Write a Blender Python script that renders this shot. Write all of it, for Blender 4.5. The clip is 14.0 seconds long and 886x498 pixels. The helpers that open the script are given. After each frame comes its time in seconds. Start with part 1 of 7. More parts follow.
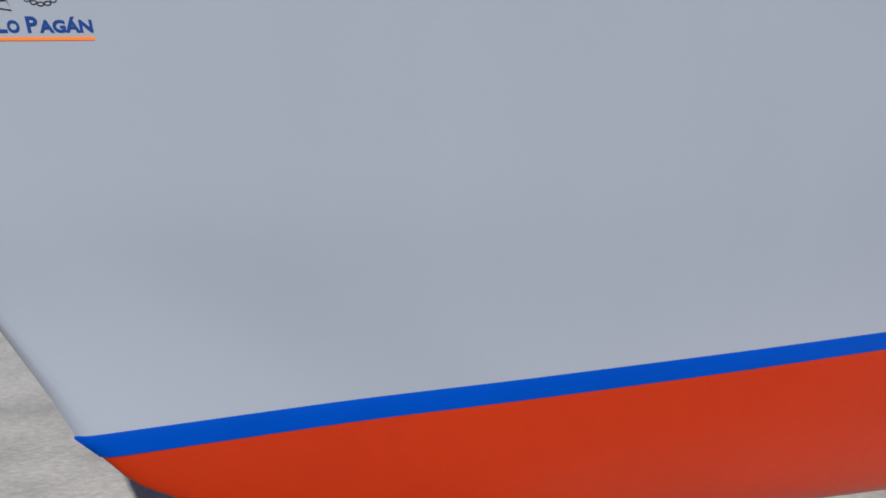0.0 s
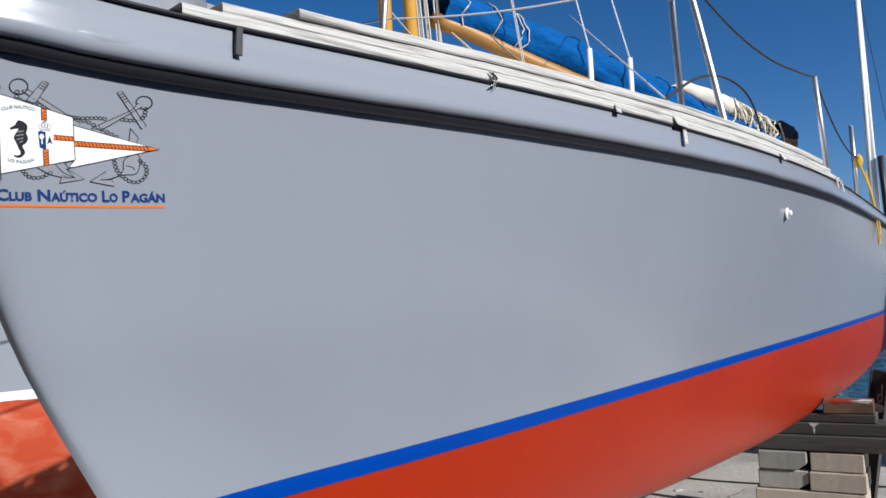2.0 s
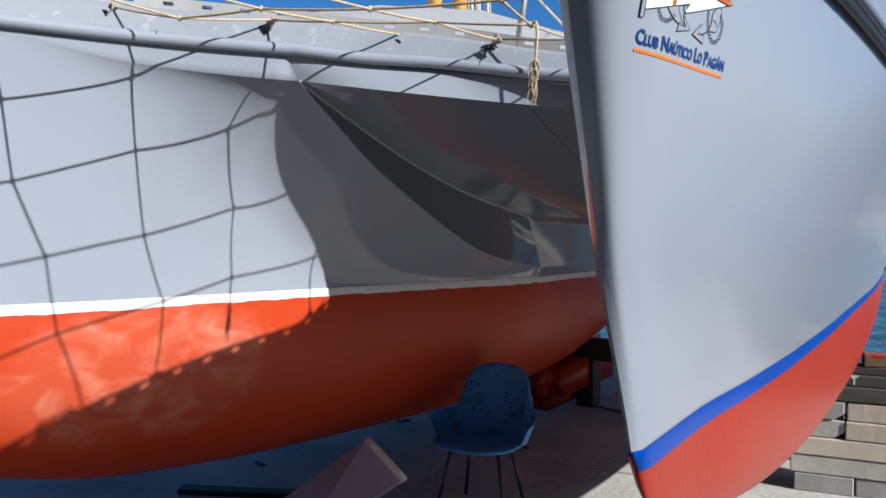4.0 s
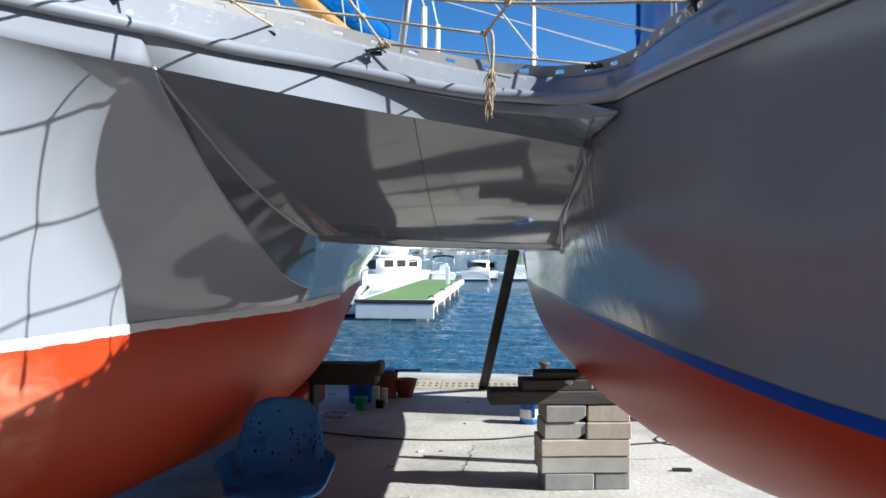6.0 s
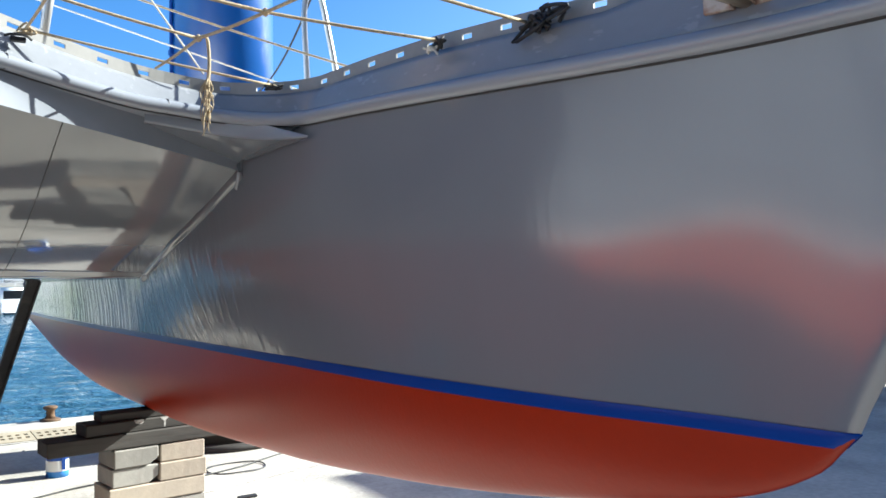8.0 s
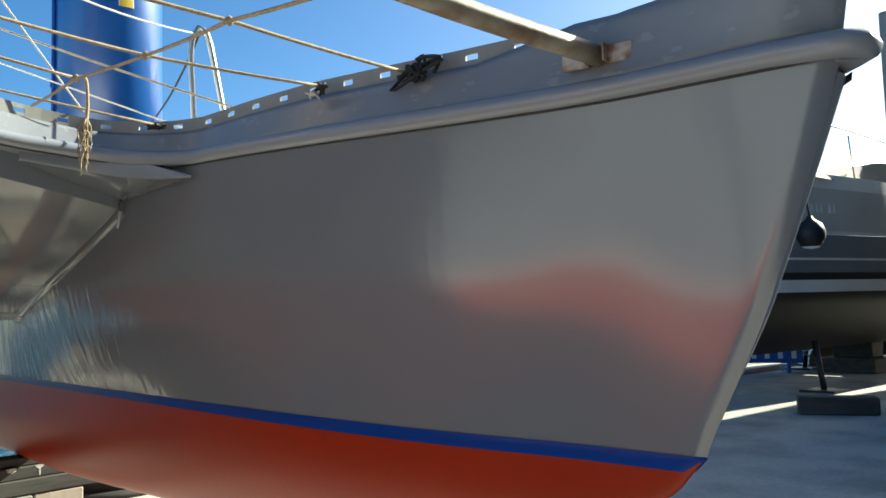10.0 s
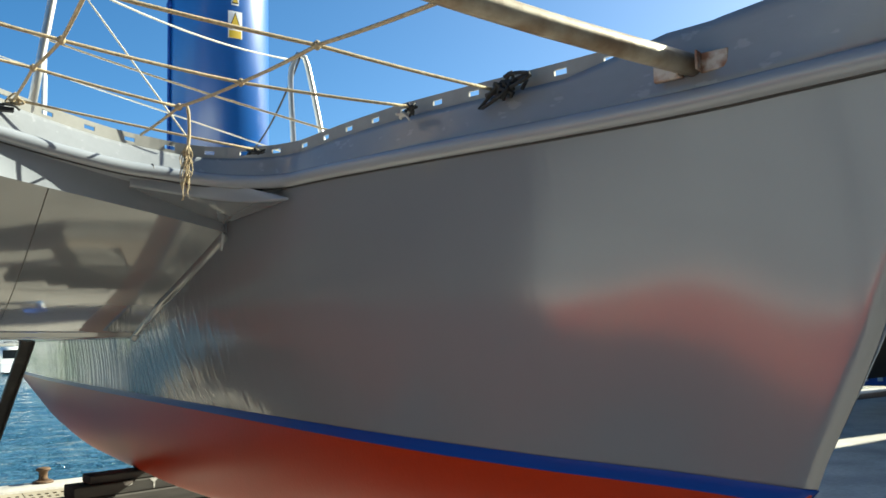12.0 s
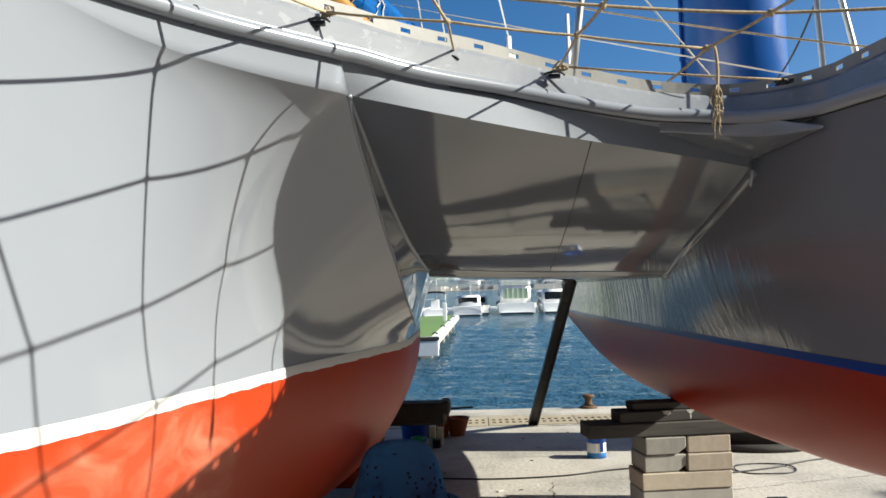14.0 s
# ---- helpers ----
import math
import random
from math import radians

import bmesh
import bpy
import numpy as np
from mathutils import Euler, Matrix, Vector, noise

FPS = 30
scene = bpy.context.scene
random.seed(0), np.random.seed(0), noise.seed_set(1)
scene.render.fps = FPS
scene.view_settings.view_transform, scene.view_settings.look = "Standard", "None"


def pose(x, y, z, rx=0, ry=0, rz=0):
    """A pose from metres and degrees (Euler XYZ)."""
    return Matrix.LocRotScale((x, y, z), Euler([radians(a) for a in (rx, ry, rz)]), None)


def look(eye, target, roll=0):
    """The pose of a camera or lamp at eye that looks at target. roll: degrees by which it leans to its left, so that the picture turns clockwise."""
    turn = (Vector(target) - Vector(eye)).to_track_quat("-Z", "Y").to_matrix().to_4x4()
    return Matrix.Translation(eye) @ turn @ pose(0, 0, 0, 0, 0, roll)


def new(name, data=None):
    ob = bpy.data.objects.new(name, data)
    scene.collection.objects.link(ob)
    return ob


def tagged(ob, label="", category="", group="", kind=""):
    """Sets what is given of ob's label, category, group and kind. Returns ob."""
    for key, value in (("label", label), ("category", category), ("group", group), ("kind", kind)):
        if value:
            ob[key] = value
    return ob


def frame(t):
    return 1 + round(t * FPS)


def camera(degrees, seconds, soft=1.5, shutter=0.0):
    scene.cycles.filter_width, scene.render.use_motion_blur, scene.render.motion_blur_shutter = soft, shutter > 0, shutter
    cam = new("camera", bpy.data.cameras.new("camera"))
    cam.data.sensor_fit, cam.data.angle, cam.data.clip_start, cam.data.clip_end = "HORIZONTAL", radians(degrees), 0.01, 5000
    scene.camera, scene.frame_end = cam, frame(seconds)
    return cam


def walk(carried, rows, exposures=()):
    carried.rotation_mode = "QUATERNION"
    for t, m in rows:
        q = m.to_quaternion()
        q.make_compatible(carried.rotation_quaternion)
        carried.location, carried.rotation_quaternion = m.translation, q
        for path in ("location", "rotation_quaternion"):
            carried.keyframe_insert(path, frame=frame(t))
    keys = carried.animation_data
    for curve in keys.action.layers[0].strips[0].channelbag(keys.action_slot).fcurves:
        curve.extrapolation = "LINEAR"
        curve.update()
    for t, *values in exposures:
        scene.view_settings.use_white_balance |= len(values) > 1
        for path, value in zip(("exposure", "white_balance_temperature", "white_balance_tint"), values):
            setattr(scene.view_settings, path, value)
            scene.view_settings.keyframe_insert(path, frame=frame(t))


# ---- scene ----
# ---- camera ----
cam = camera(57.1, 14.0, soft=1.6)
PATH = [
    (0, (1.726, 0.480, 1.622), (-0.083, 1.290, 1.350), -0.2),
    (0.3, (1.716, 0.452, 1.592), (0.240, 1.676, 1.378), -2.1),
    (0.6, (1.721, 0.376, 1.543), (0.396, 1.870, 1.461), -3.4),
    (1, (1.880, 0.214, 1.585), (0.681, 1.815, 1.587), -2.8),
    (1.3, (1.916, 0.122, 1.607), (0.760, 1.754, 1.617), -2.9),
    (1.5, (1.916, 0.046, 1.597), (0.785, 1.696, 1.661), -2.9),
    (1.8, (1.871, -0.111, 1.582), (0.712, 1.515, 1.699), -3.0),
    (2, (1.813, -0.213, 1.578), (0.609, 1.380, 1.686), -3.0),
    (2.2, (1.753, -0.288, 1.577), (0.474, 1.248, 1.649), -2.4),
    (2.5, (1.655, -0.360, 1.576), (0.295, 1.107, 1.609), -1.6),
    (2.7, (1.580, -0.393, 1.567), (0.193, 1.047, 1.606), -1.6),
    (4.8, (0.548, -0.570, 1.529), (-0.147, 1.305, 1.489), -0.2),
    (5, (0.441, -0.545, 1.536), (-0.194, 1.351, 1.510), -1.0),
    (5.5, (0.208, -0.528, 1.545), (-0.203, 1.429, 1.574), 0.6),
    (6, (-0.081, -0.578, 1.542), (-0.192, 1.419, 1.555), 0.3),
    (6.5, (-0.301, -0.549, 1.531), (-0.195, 1.448, 1.536), 1.0),
    (7, (-0.473, -0.432, 1.525), (-0.121, 1.536, 1.548), -0.2),
    (7.5, (-0.606, -0.364, 1.524), (0.158, 1.483, 1.586), -0.1),
    (8, (-0.731, -0.335, 1.543), (0.371, 1.333, 1.614), -1.0),
    (8.5, (-0.765, -0.353, 1.552), (0.441, 1.238, 1.677), -1.2),
    (9, (-0.732, -0.389, 1.566), (0.524, 1.161, 1.700), -1.5),
    (9.2, (-0.764, -0.408, 1.546), (0.542, 1.100, 1.692), -1.8),
    (11.3, (-0.671, -0.416, 1.560), (0.586, 1.129, 1.733), -1.8),
    (11.5, (-0.712, -0.416, 1.553), (0.529, 1.142, 1.732), -2.0),
    (12, (-0.693, -0.413, 1.553), (0.403, 1.247, 1.757), -1.6),
    (12.5, (-0.737, -0.439, 1.559), (0.059, 1.383, 1.770), -2.1),
    (13, (-0.739, -0.449, 1.564), (-0.194, 1.459, 1.812), -2.7),
    (13.2, (-0.791, -0.476, 1.574), (-0.310, 1.450, 1.817), -3.4),
    (13.5, (-0.769, -0.461, 1.571), (-0.476, 1.506, 1.781), -2.8),
    (13.6, (-0.776, -0.482, 1.555), (-0.547, 1.495, 1.748), -2.9),
    (14, (-0.769, -0.488, 1.531), (-0.836, 1.509, 1.633), -1.8),
]
walk(cam, [(t, look(e, g, r)) for t, e, g, r in PATH],
     exposures=[(0.0, 0.34, 5950, 9), (1.5, 0.28, 5950, 9), (2.7, 0.28, 5950, 9), (4.8, 1.08, 5850, 6), (6.4, 1.24, 5850, 4), (7.2, 1.52, 5800, 3), (8.0, 1.86, 6100, 1), (9.0, 1.64, 6600, -5), (12.0, 1.60, 6950, -7), (13.0, 1.52, 6800, -7), (13.5, 1.22, 6650, -4), (14.0, 0.98, 6700, 2)])


# ---- world and sun ----
SUN_ELEV, SUN_AZ = radians(30.0), radians(-7.0)
world = bpy.data.worlds.new("world")
scene.world = world
world.use_nodes = True
wn = world.node_tree.nodes
sky = wn.new("ShaderNodeTexSky")
sky.sky_type = "NISHITA"
sky.sun_disc = False
sky.sun_elevation = SUN_ELEV
sky.sun_rotation = radians(90.0) - SUN_AZ
sky.air_density, sky.dust_density, sky.ozone_density = 0.55, 1.3, 1.6
wn["Background"].inputs["Strength"].default_value = 0.088
clear = wn.new("ShaderNodeHueSaturation")
clear.inputs["Saturation"].default_value = 1.34
clear.inputs["Hue"].default_value = 0.5
world.node_tree.links.new(sky.outputs[0], clear.inputs["Color"])
world.node_tree.links.new(clear.outputs[0], wn["Background"].inputs["Color"])
sun_dir = Vector((math.cos(SUN_ELEV) * math.cos(SUN_AZ), math.cos(SUN_ELEV) * math.sin(SUN_AZ), math.sin(SUN_ELEV)))
sun = new("sun", bpy.data.lights.new("sun", "SUN"))
sun.data.energy, sun.data.angle, sun.data.color = 5.0, radians(0.53), (1.0, 0.95, 0.88)
sun.matrix_world = look(sun_dir * 50, (0, 0, 0))


# ---- materials ----
def rgb(c):
    return (*c, 1.0)


def material(name, color, rough=0.5, metal=0.0, second=None, scale=3.0, amount=0.5, fine=0.0, fine_scale=60.0,
             bump=0.0, bump_scale=40.0, stretch=(1, 1, 1), coat=0.0, rough_var=0.0, spread=(0.35, 0.65), per_object=0.0):
    """A principled material whose colour wanders between two tones at a large and a fine scale, with a fine relief."""
    m = bpy.data.materials.new(name)
    m.use_nodes = True
    nt = m.node_tree
    b = nt.nodes["Principled BSDF"]
    b.inputs["Roughness"].default_value = rough
    b.inputs["Metallic"].default_value = metal
    b.inputs["Coat Weight"].default_value = coat
    b.inputs["Coat Roughness"].default_value = 0.08
    co = nt.nodes.new("ShaderNodeTexCoord")
    mp = nt.nodes.new("ShaderNodeMapping")
    mp.inputs["Scale"].default_value = stretch
    nt.links.new(co.outputs["Object"], mp.inputs["Vector"])
    second = second or tuple(v * 0.75 for v in color)
    n1 = nt.nodes.new("ShaderNodeTexNoise")
    n1.inputs["Scale"].default_value, n1.inputs["Detail"].default_value = scale, 6.0
    nt.links.new(mp.outputs[0], n1.inputs["Vector"])
    r1 = nt.nodes.new("ShaderNodeValToRGB")
    r1.color_ramp.elements[0].position, r1.color_ramp.elements[1].position = spread
    nt.links.new(n1.outputs["Fac"], r1.inputs["Fac"])
    k = nt.nodes.new("ShaderNodeMath")
    k.operation = "MULTIPLY"
    k.inputs[1].default_value = amount
    nt.links.new(r1.outputs["Color"], k.inputs[0])
    mix = nt.nodes.new("ShaderNodeMix")
    mix.data_type = "RGBA"
    mix.inputs[6].default_value, mix.inputs[7].default_value = rgb(color), rgb(second)
    nt.links.new(k.outputs[0], mix.inputs[0])
    out = mix.outputs[2]
    if fine > 0:
        n2 = nt.nodes.new("ShaderNodeTexNoise")
        n2.inputs["Scale"].default_value, n2.inputs["Detail"].default_value = fine_scale, 4.0
        nt.links.new(mp.outputs[0], n2.inputs["Vector"])
        mr = nt.nodes.new("ShaderNodeMapRange")
        mr.inputs["To Min"].default_value, mr.inputs["To Max"].default_value = 1 - fine, 1 + fine
        nt.links.new(n2.outputs["Fac"], mr.inputs["Value"])
        mu = nt.nodes.new("ShaderNodeMix")
        mu.data_type, mu.blend_type = "RGBA", "MULTIPLY"
        mu.inputs[0].default_value = 1.0
        nt.links.new(out, mu.inputs[6])
        nt.links.new(mr.outputs[0], mu.inputs[7])
        out = mu.outputs[2]
    if per_object > 0:
        oi = nt.nodes.new("ShaderNodeObjectInfo")
        mr = nt.nodes.new("ShaderNodeMapRange")
        mr.inputs["To Min"].default_value, mr.inputs["To Max"].default_value = 1 - per_object, 1 + per_object
        nt.links.new(oi.outputs["Random"], mr.inputs["Value"])
        mu = nt.nodes.new("ShaderNodeMix")
        mu.data_type, mu.blend_type = "RGBA", "MULTIPLY"
        mu.inputs[0].default_value = 1.0
        nt.links.new(out, mu.inputs[6])
        nt.links.new(mr.outputs[0], mu.inputs[7])
        out = mu.outputs[2]
    nt.links.new(out, b.inputs["Base Color"])
    if rough_var > 0:
        mr = nt.nodes.new("ShaderNodeMapRange")
        mr.inputs["To Min"].default_value = max(0.02, rough - rough_var)
        mr.inputs["To Max"].default_value = min(1.0, rough + rough_var)
        nt.links.new(n1.outputs["Fac"], mr.inputs["Value"])
        nt.links.new(mr.outputs[0], b.inputs["Roughness"])
    if bump > 0:
        n3 = nt.nodes.new("ShaderNodeTexNoise")
        n3.inputs["Scale"].default_value, n3.inputs["Detail"].default_value = bump_scale, 5.0
        nt.links.new(mp.outputs[0], n3.inputs["Vector"])
        bp = nt.nodes.new("ShaderNodeBump")
        bp.inputs["Strength"].default_value = 1.0
        bp.inputs["Distance"].default_value = bump
        nt.links.new(n3.outputs["Fac"], bp.inputs["Height"])
        nt.links.new(bp.outputs[0], b.inputs["Normal"])
    return m


M_HULL = material("grey_topside_paint", (0.248, 0.266, 0.302), 0.2, second=(0.233, 0.248, 0.282), scale=1.2, stretch=(1, 1, 0.15), bump=0.0007, bump_scale=6.0,
                  fine=0.02, fine_scale=8, rough_var=0.0)
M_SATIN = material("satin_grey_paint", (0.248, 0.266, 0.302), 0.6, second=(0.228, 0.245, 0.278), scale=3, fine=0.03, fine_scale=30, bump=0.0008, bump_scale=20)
# Glossy hull grey, darkened to hold the shade under the bridge.
M_PANEL = material("glossy_grey_paint_shaded_panel", (0.135, 0.147, 0.170), 0.06, second=(0.126, 0.137, 0.158), scale=1.2, bump=0.0012, bump_scale=2.5, fine=0.02, fine_scale=8)
# Hull grey made darker: the inner side's shade is in this colour.
M_INNER = material("rippled_grey_paint_shaded_side", (0.158, 0.173, 0.205), 0.14, second=(0.146, 0.160, 0.19), scale=1.2, stretch=(1, 1, 0.05), bump=0.0018, bump_scale=8.0, fine=0.02, fine_scale=8)
M_MAIN = material("glossy_main_hull_paint", (0.248, 0.266, 0.302), 0.08, second=(0.233, 0.248, 0.282), scale=1.2, bump=0.0012, bump_scale=2.5, fine=0.02, fine_scale=8)
M_STRIPE = material("blue_boot_stripe", (0.002, 0.040, 0.26), 0.3, second=(0.002, 0.033, 0.22), scale=5)
M_RED = material("red_bottom_paint", (0.29, 0.0185, 0.0015), 0.36, second=(0.235, 0.0145, 0.0015), scale=1.6, fine=0.05, fine_scale=25, bump=0.0006, bump_scale=60)


def matte(m, spec):
    m.node_tree.nodes["Principled BSDF"].inputs["Specular IOR Level"].default_value = spec
    return m


matte(M_RED, 0.32)
matte(M_STRIPE, 0.15)
matte(M_INNER, 1.0)
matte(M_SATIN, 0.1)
matte(M_PANEL, 0.62)


def stern_ripples(m):
    """Upright brush ripples that grow towards the stern."""
    nt = m.node_tree
    b = nt.nodes["Principled BSDF"]
    first = b.inputs["Normal"].links[0].from_node
    co = nt.nodes.new("ShaderNodeTexCoord")
    mp = nt.nodes.new("ShaderNodeMapping")
    mp.inputs["Scale"].default_value = (1, 1, 0.06)
    nt.links.new(co.outputs["Object"], mp.inputs["Vector"])
    n = nt.nodes.new("ShaderNodeTexNoise")
    n.inputs["Scale"].default_value, n.inputs["Detail"].default_value = 14.0, 4.0
    nt.links.new(mp.outputs[0], n.inputs["Vector"])
    xyz = nt.nodes.new("ShaderNodeSeparateXYZ")
    nt.links.new(co.outputs["Object"], xyz.inputs[0])
    mr = nt.nodes.new("ShaderNodeMapRange")
    mr.inputs["From Min"].default_value, mr.inputs["From Max"].default_value = 2.3, 3.8
    nt.links.new(xyz.outputs["Y"], mr.inputs["Value"])
    k = nt.nodes.new("ShaderNodeMath")
    k.operation = "MULTIPLY"
    nt.links.new(n.outputs["Fac"], k.inputs[0])
    nt.links.new(mr.outputs[0], k.inputs[1])
    bp = nt.nodes.new("ShaderNodeBump")
    bp.inputs["Distance"].default_value = 0.012
    nt.links.new(k.outputs[0], bp.inputs["Height"])
    nt.links.new(first.outputs[0], bp.inputs["Normal"])
    nt.links.new(bp.outputs[0], b.inputs["Normal"])


stern_ripples(M_INNER)


def worn_red():
    """Bottom paint with pale sanded-back areas in sweeping strokes."""
    m = material("worn_red_bottom_paint", (0.40, 0.038, 0.006), 0.45, second=(0.33, 0.03, 0.005), scale=1.6, fine=0.05, fine_scale=25, bump=0.0006, bump_scale=60)
    nt = m.node_tree
    b = nt.nodes["Principled BSDF"]
    base = b.inputs["Base Color"].links[0].from_socket
    co = nt.nodes.new("ShaderNodeTexCoord")
    sub = nt.nodes.new("ShaderNodeVectorMath")
    sub.operation = "SUBTRACT"
    sub.inputs[1].default_value = (-1.62, 1.62, 0.96)
    nt.links.new(co.outputs["Object"], sub.inputs[0])
    sc = nt.nodes.new("ShaderNodeVectorMath")
    sc.operation = "MULTIPLY"
    sc.inputs[1].default_value = (0.3, 1.6, 3.0)
    nt.links.new(sub.outputs[0], sc.inputs[0])
    ln = nt.nodes.new("ShaderNodeVectorMath")
    ln.operation = "LENGTH"
    nt.links.new(sc.outputs[0], ln.inputs[0])
    n = nt.nodes.new("ShaderNodeTexNoise")
    n.inputs["Scale"].default_value, n.inputs["Detail"].default_value, n.inputs["Distortion"].default_value = 3.2, 6, 1.2
    nt.links.new(co.outputs["Object"], n.inputs["Vector"])
    mul = nt.nodes.new("ShaderNodeMath")
    mul.operation = "MULTIPLY_ADD"
    mul.inputs[1].default_value, mul.inputs[2].default_value = 0.5, -0.25
    nt.links.new(n.outputs["Fac"], mul.inputs[0])
    add = nt.nodes.new("ShaderNodeMath")
    nt.links.new(ln.outputs["Value"], add.inputs[0])
    nt.links.new(mul.outputs[0], add.inputs[1])
    rp = nt.nodes.new("ShaderNodeValToRGB")
    e = rp.color_ramp.elements
    e[0].position, e[0].color = 0.72, (0.9, 0.9, 0.9, 1)
    e[1].position, e[1].color = 0.96, (0, 0, 0, 1)
    nt.links.new(add.outputs[0], rp.inputs["Fac"])
    w = nt.nodes.new("ShaderNodeTexNoise")
    w.inputs["Scale"].default_value, w.inputs["Detail"].default_value, w.inputs["Distortion"].default_value = 2.6, 6, 1.3
    nt.links.new(sc.outputs[0], w.inputs["Vector"])
    mr = nt.nodes.new("ShaderNodeMapRange")
    mr.inputs["From Min"].default_value, mr.inputs["From Max"].default_value = 0.44, 0.70
    mr.inputs["To Min"].default_value, mr.inputs["To Max"].default_value = 0.12, 0.62
    nt.links.new(w.outputs["Fac"], mr.inputs["Value"])
    k = nt.nodes.new("ShaderNodeMath")
    k.operation = "MULTIPLY"
    nt.links.new(rp.outputs["Color"], k.inputs[0])
    nt.links.new(mr.outputs[0], k.inputs[1])
    mix = nt.nodes.new("ShaderNodeMix")
    mix.data_type = "RGBA"
    nt.links.new(k.outputs[0], mix.inputs[0])
    nt.links.new(base, mix.inputs[6])
    mix.inputs[7].default_value = (0.56, 0.23, 0.145, 1)
    nt.links.new(mix.outputs[2], b.inputs["Base Color"])
    return m


M_RED_WORN = matte(worn_red(), 0.3)
M_WHITE_LINE = material("white_primer_line", (0.66, 0.66, 0.64), 0.6, second=(0.58, 0.58, 0.56), scale=8)
M_BULWARK = material("chipped_grey_bulwark_paint", (0.225, 0.237, 0.26), 0.16, second=(0.36, 0.37, 0.39), scale=30, amount=0.4, spread=(0.62, 0.66), stretch=(1, 0.45, 1), bump=0.002, bump_scale=14, fine=0.06, fine_scale=40)
matte(M_BULWARK, 0.4)
# Black for rubber seams and for the shadow strip under the flange.
M_BLACK_SEAM_SHADE = material("black_rubber_and_shade", (0.012, 0.012, 0.016), 0.45)
M_OFFWHITE = material("peeling_white_paint", (0.47, 0.455, 0.425), 0.75, second=(0.17, 0.16, 0.14), scale=24, amount=0.9, fine=0.30, fine_scale=70,
                      bump=0.005, bump_scale=45, stretch=(1.2, 0.05, 2.6), spread=(0.53, 0.66))
M_ALU = material("dull_aluminium", (0.42, 0.42, 0.41), 0.42, 0.85, second=(0.33, 0.33, 0.32), scale=9, fine=0.08, bump=0.0004)
M_STEEL = material("stainless_steel", (0.62, 0.62, 0.62), 0.42, 0.85, second=(0.4, 0.38, 0.35), scale=12)
M_RUSTPIPE = material("weathered_galvanised_pipe", (0.44, 0.385, 0.30), 0.45, 0.25, second=(0.22, 0.14, 0.08), scale=18, amount=0.8, fine=0.2, bump=0.001)
M_ROPE = material("tan_rope", (0.50, 0.40, 0.26), 0.9, second=(0.34, 0.26, 0.16), scale=90, amount=0.8, bump=0.003, bump_scale=300)
M_WHITEROPE = material("white_rope", (0.58, 0.55, 0.48), 0.85, second=(0.55, 0.5, 0.42), scale=60, amount=0.6)
M_BLACKROPE = material("black_cord", (0.015, 0.015, 0.017), 0.8, second=(0.03, 0.03, 0.03), scale=60)
M_YELLOWROPE = material("yellow_rope", (0.50, 0.32, 0.04), 0.8, second=(0.45, 0.29, 0.03), scale=60)
M_MAST = material("yellow_mast_paint", (0.50, 0.27, 0.045), 0.35, second=(0.50, 0.26, 0.04), scale=4, fine=0.08, fine_scale=20)
M_DARKCLOTH = material("dark_blue_cloth", (0.012, 0.02, 0.045), 0.85, second=(0.03, 0.035, 0.05), scale=14, bump=0.02, bump_scale=30)
M_SAILCOVER = material("blue_canvas", (0.003, 0.080, 0.27), 0.8, second=(0.002, 0.052, 0.19), scale=7, bump=0.012, bump_scale=9, stretch=(3, 0.6, 3), fine=0.08, fine_scale=120)
matte(M_SAILCOVER, 0.1)
# Ochre darkened so that it holds the sail cover's shade on the spar.
M_BOOM = material("ochre_boom_paint_with_shade", (0.31, 0.145, 0.018), 0.5, second=(0.22, 0.095, 0.012), scale=5, fine=0.1, fine_scale=20)
M_SAIL = material("cream_sailcloth", (0.72, 0.66, 0.55), 0.8, second=(0.6, 0.54, 0.44), scale=8, bump=0.01, bump_scale=10)
M_CONCRETE = material("worn_concrete_ground", (0.42, 0.392, 0.35), 0.85, second=(0.235, 0.222, 0.2), scale=1.3, amount=0.9, spread=(0.42, 0.72), fine=0.30, fine_scale=22, bump=0.006, bump_scale=30)
M_BLOCK = material("concrete_block", (0.40, 0.38, 0.345), 0.9, second=(0.28, 0.265, 0.24), scale=5, amount=0.8, fine=0.14, fine_scale=40, bump=0.0012, bump_scale=60, per_object=0.22)
M_BLOCK_TAN = material("tan_concrete_block", (0.46, 0.39, 0.31), 0.9, second=(0.36, 0.31, 0.255), scale=5, amount=0.8, fine=0.14, fine_scale=40, bump=0.0012, bump_scale=60, per_object=0.12)
M_BLOCK_DARK = material("dark_grey_concrete_block", (0.22, 0.22, 0.215), 0.9, second=(0.30, 0.29, 0.27), scale=4, amount=0.8, fine=0.14, fine_scale=40, bump=0.0012, bump_scale=60, per_object=0.12)
M_TIMBER = material("tarred_grey_timber", (0.062, 0.056, 0.05), 0.8, second=(0.024, 0.021, 0.018), scale=8, amount=0.8, fine=0.25, fine_scale=60, stretch=(0.12, 1, 1), bump=0.003, bump_scale=50, per_object=0.3)
M_DARKWOOD = material("dark_tarred_wood", (0.035, 0.03, 0.026), 0.75, second=(0.018, 0.015, 0.013), scale=10, fine=0.2, bump=0.002)
M_BLUEPLASTIC = material("blue_plastic_shell", (0.045, 0.20, 0.48), 0.45, second=(0.02, 0.08, 0.22), scale=7, amount=0.8, spread=(0.48, 0.66), fine=0.1, fine_scale=40, bump=0.001)
M_DARKMETAL = material("dark_metal", (0.05, 0.05, 0.055), 0.45, 0.7)
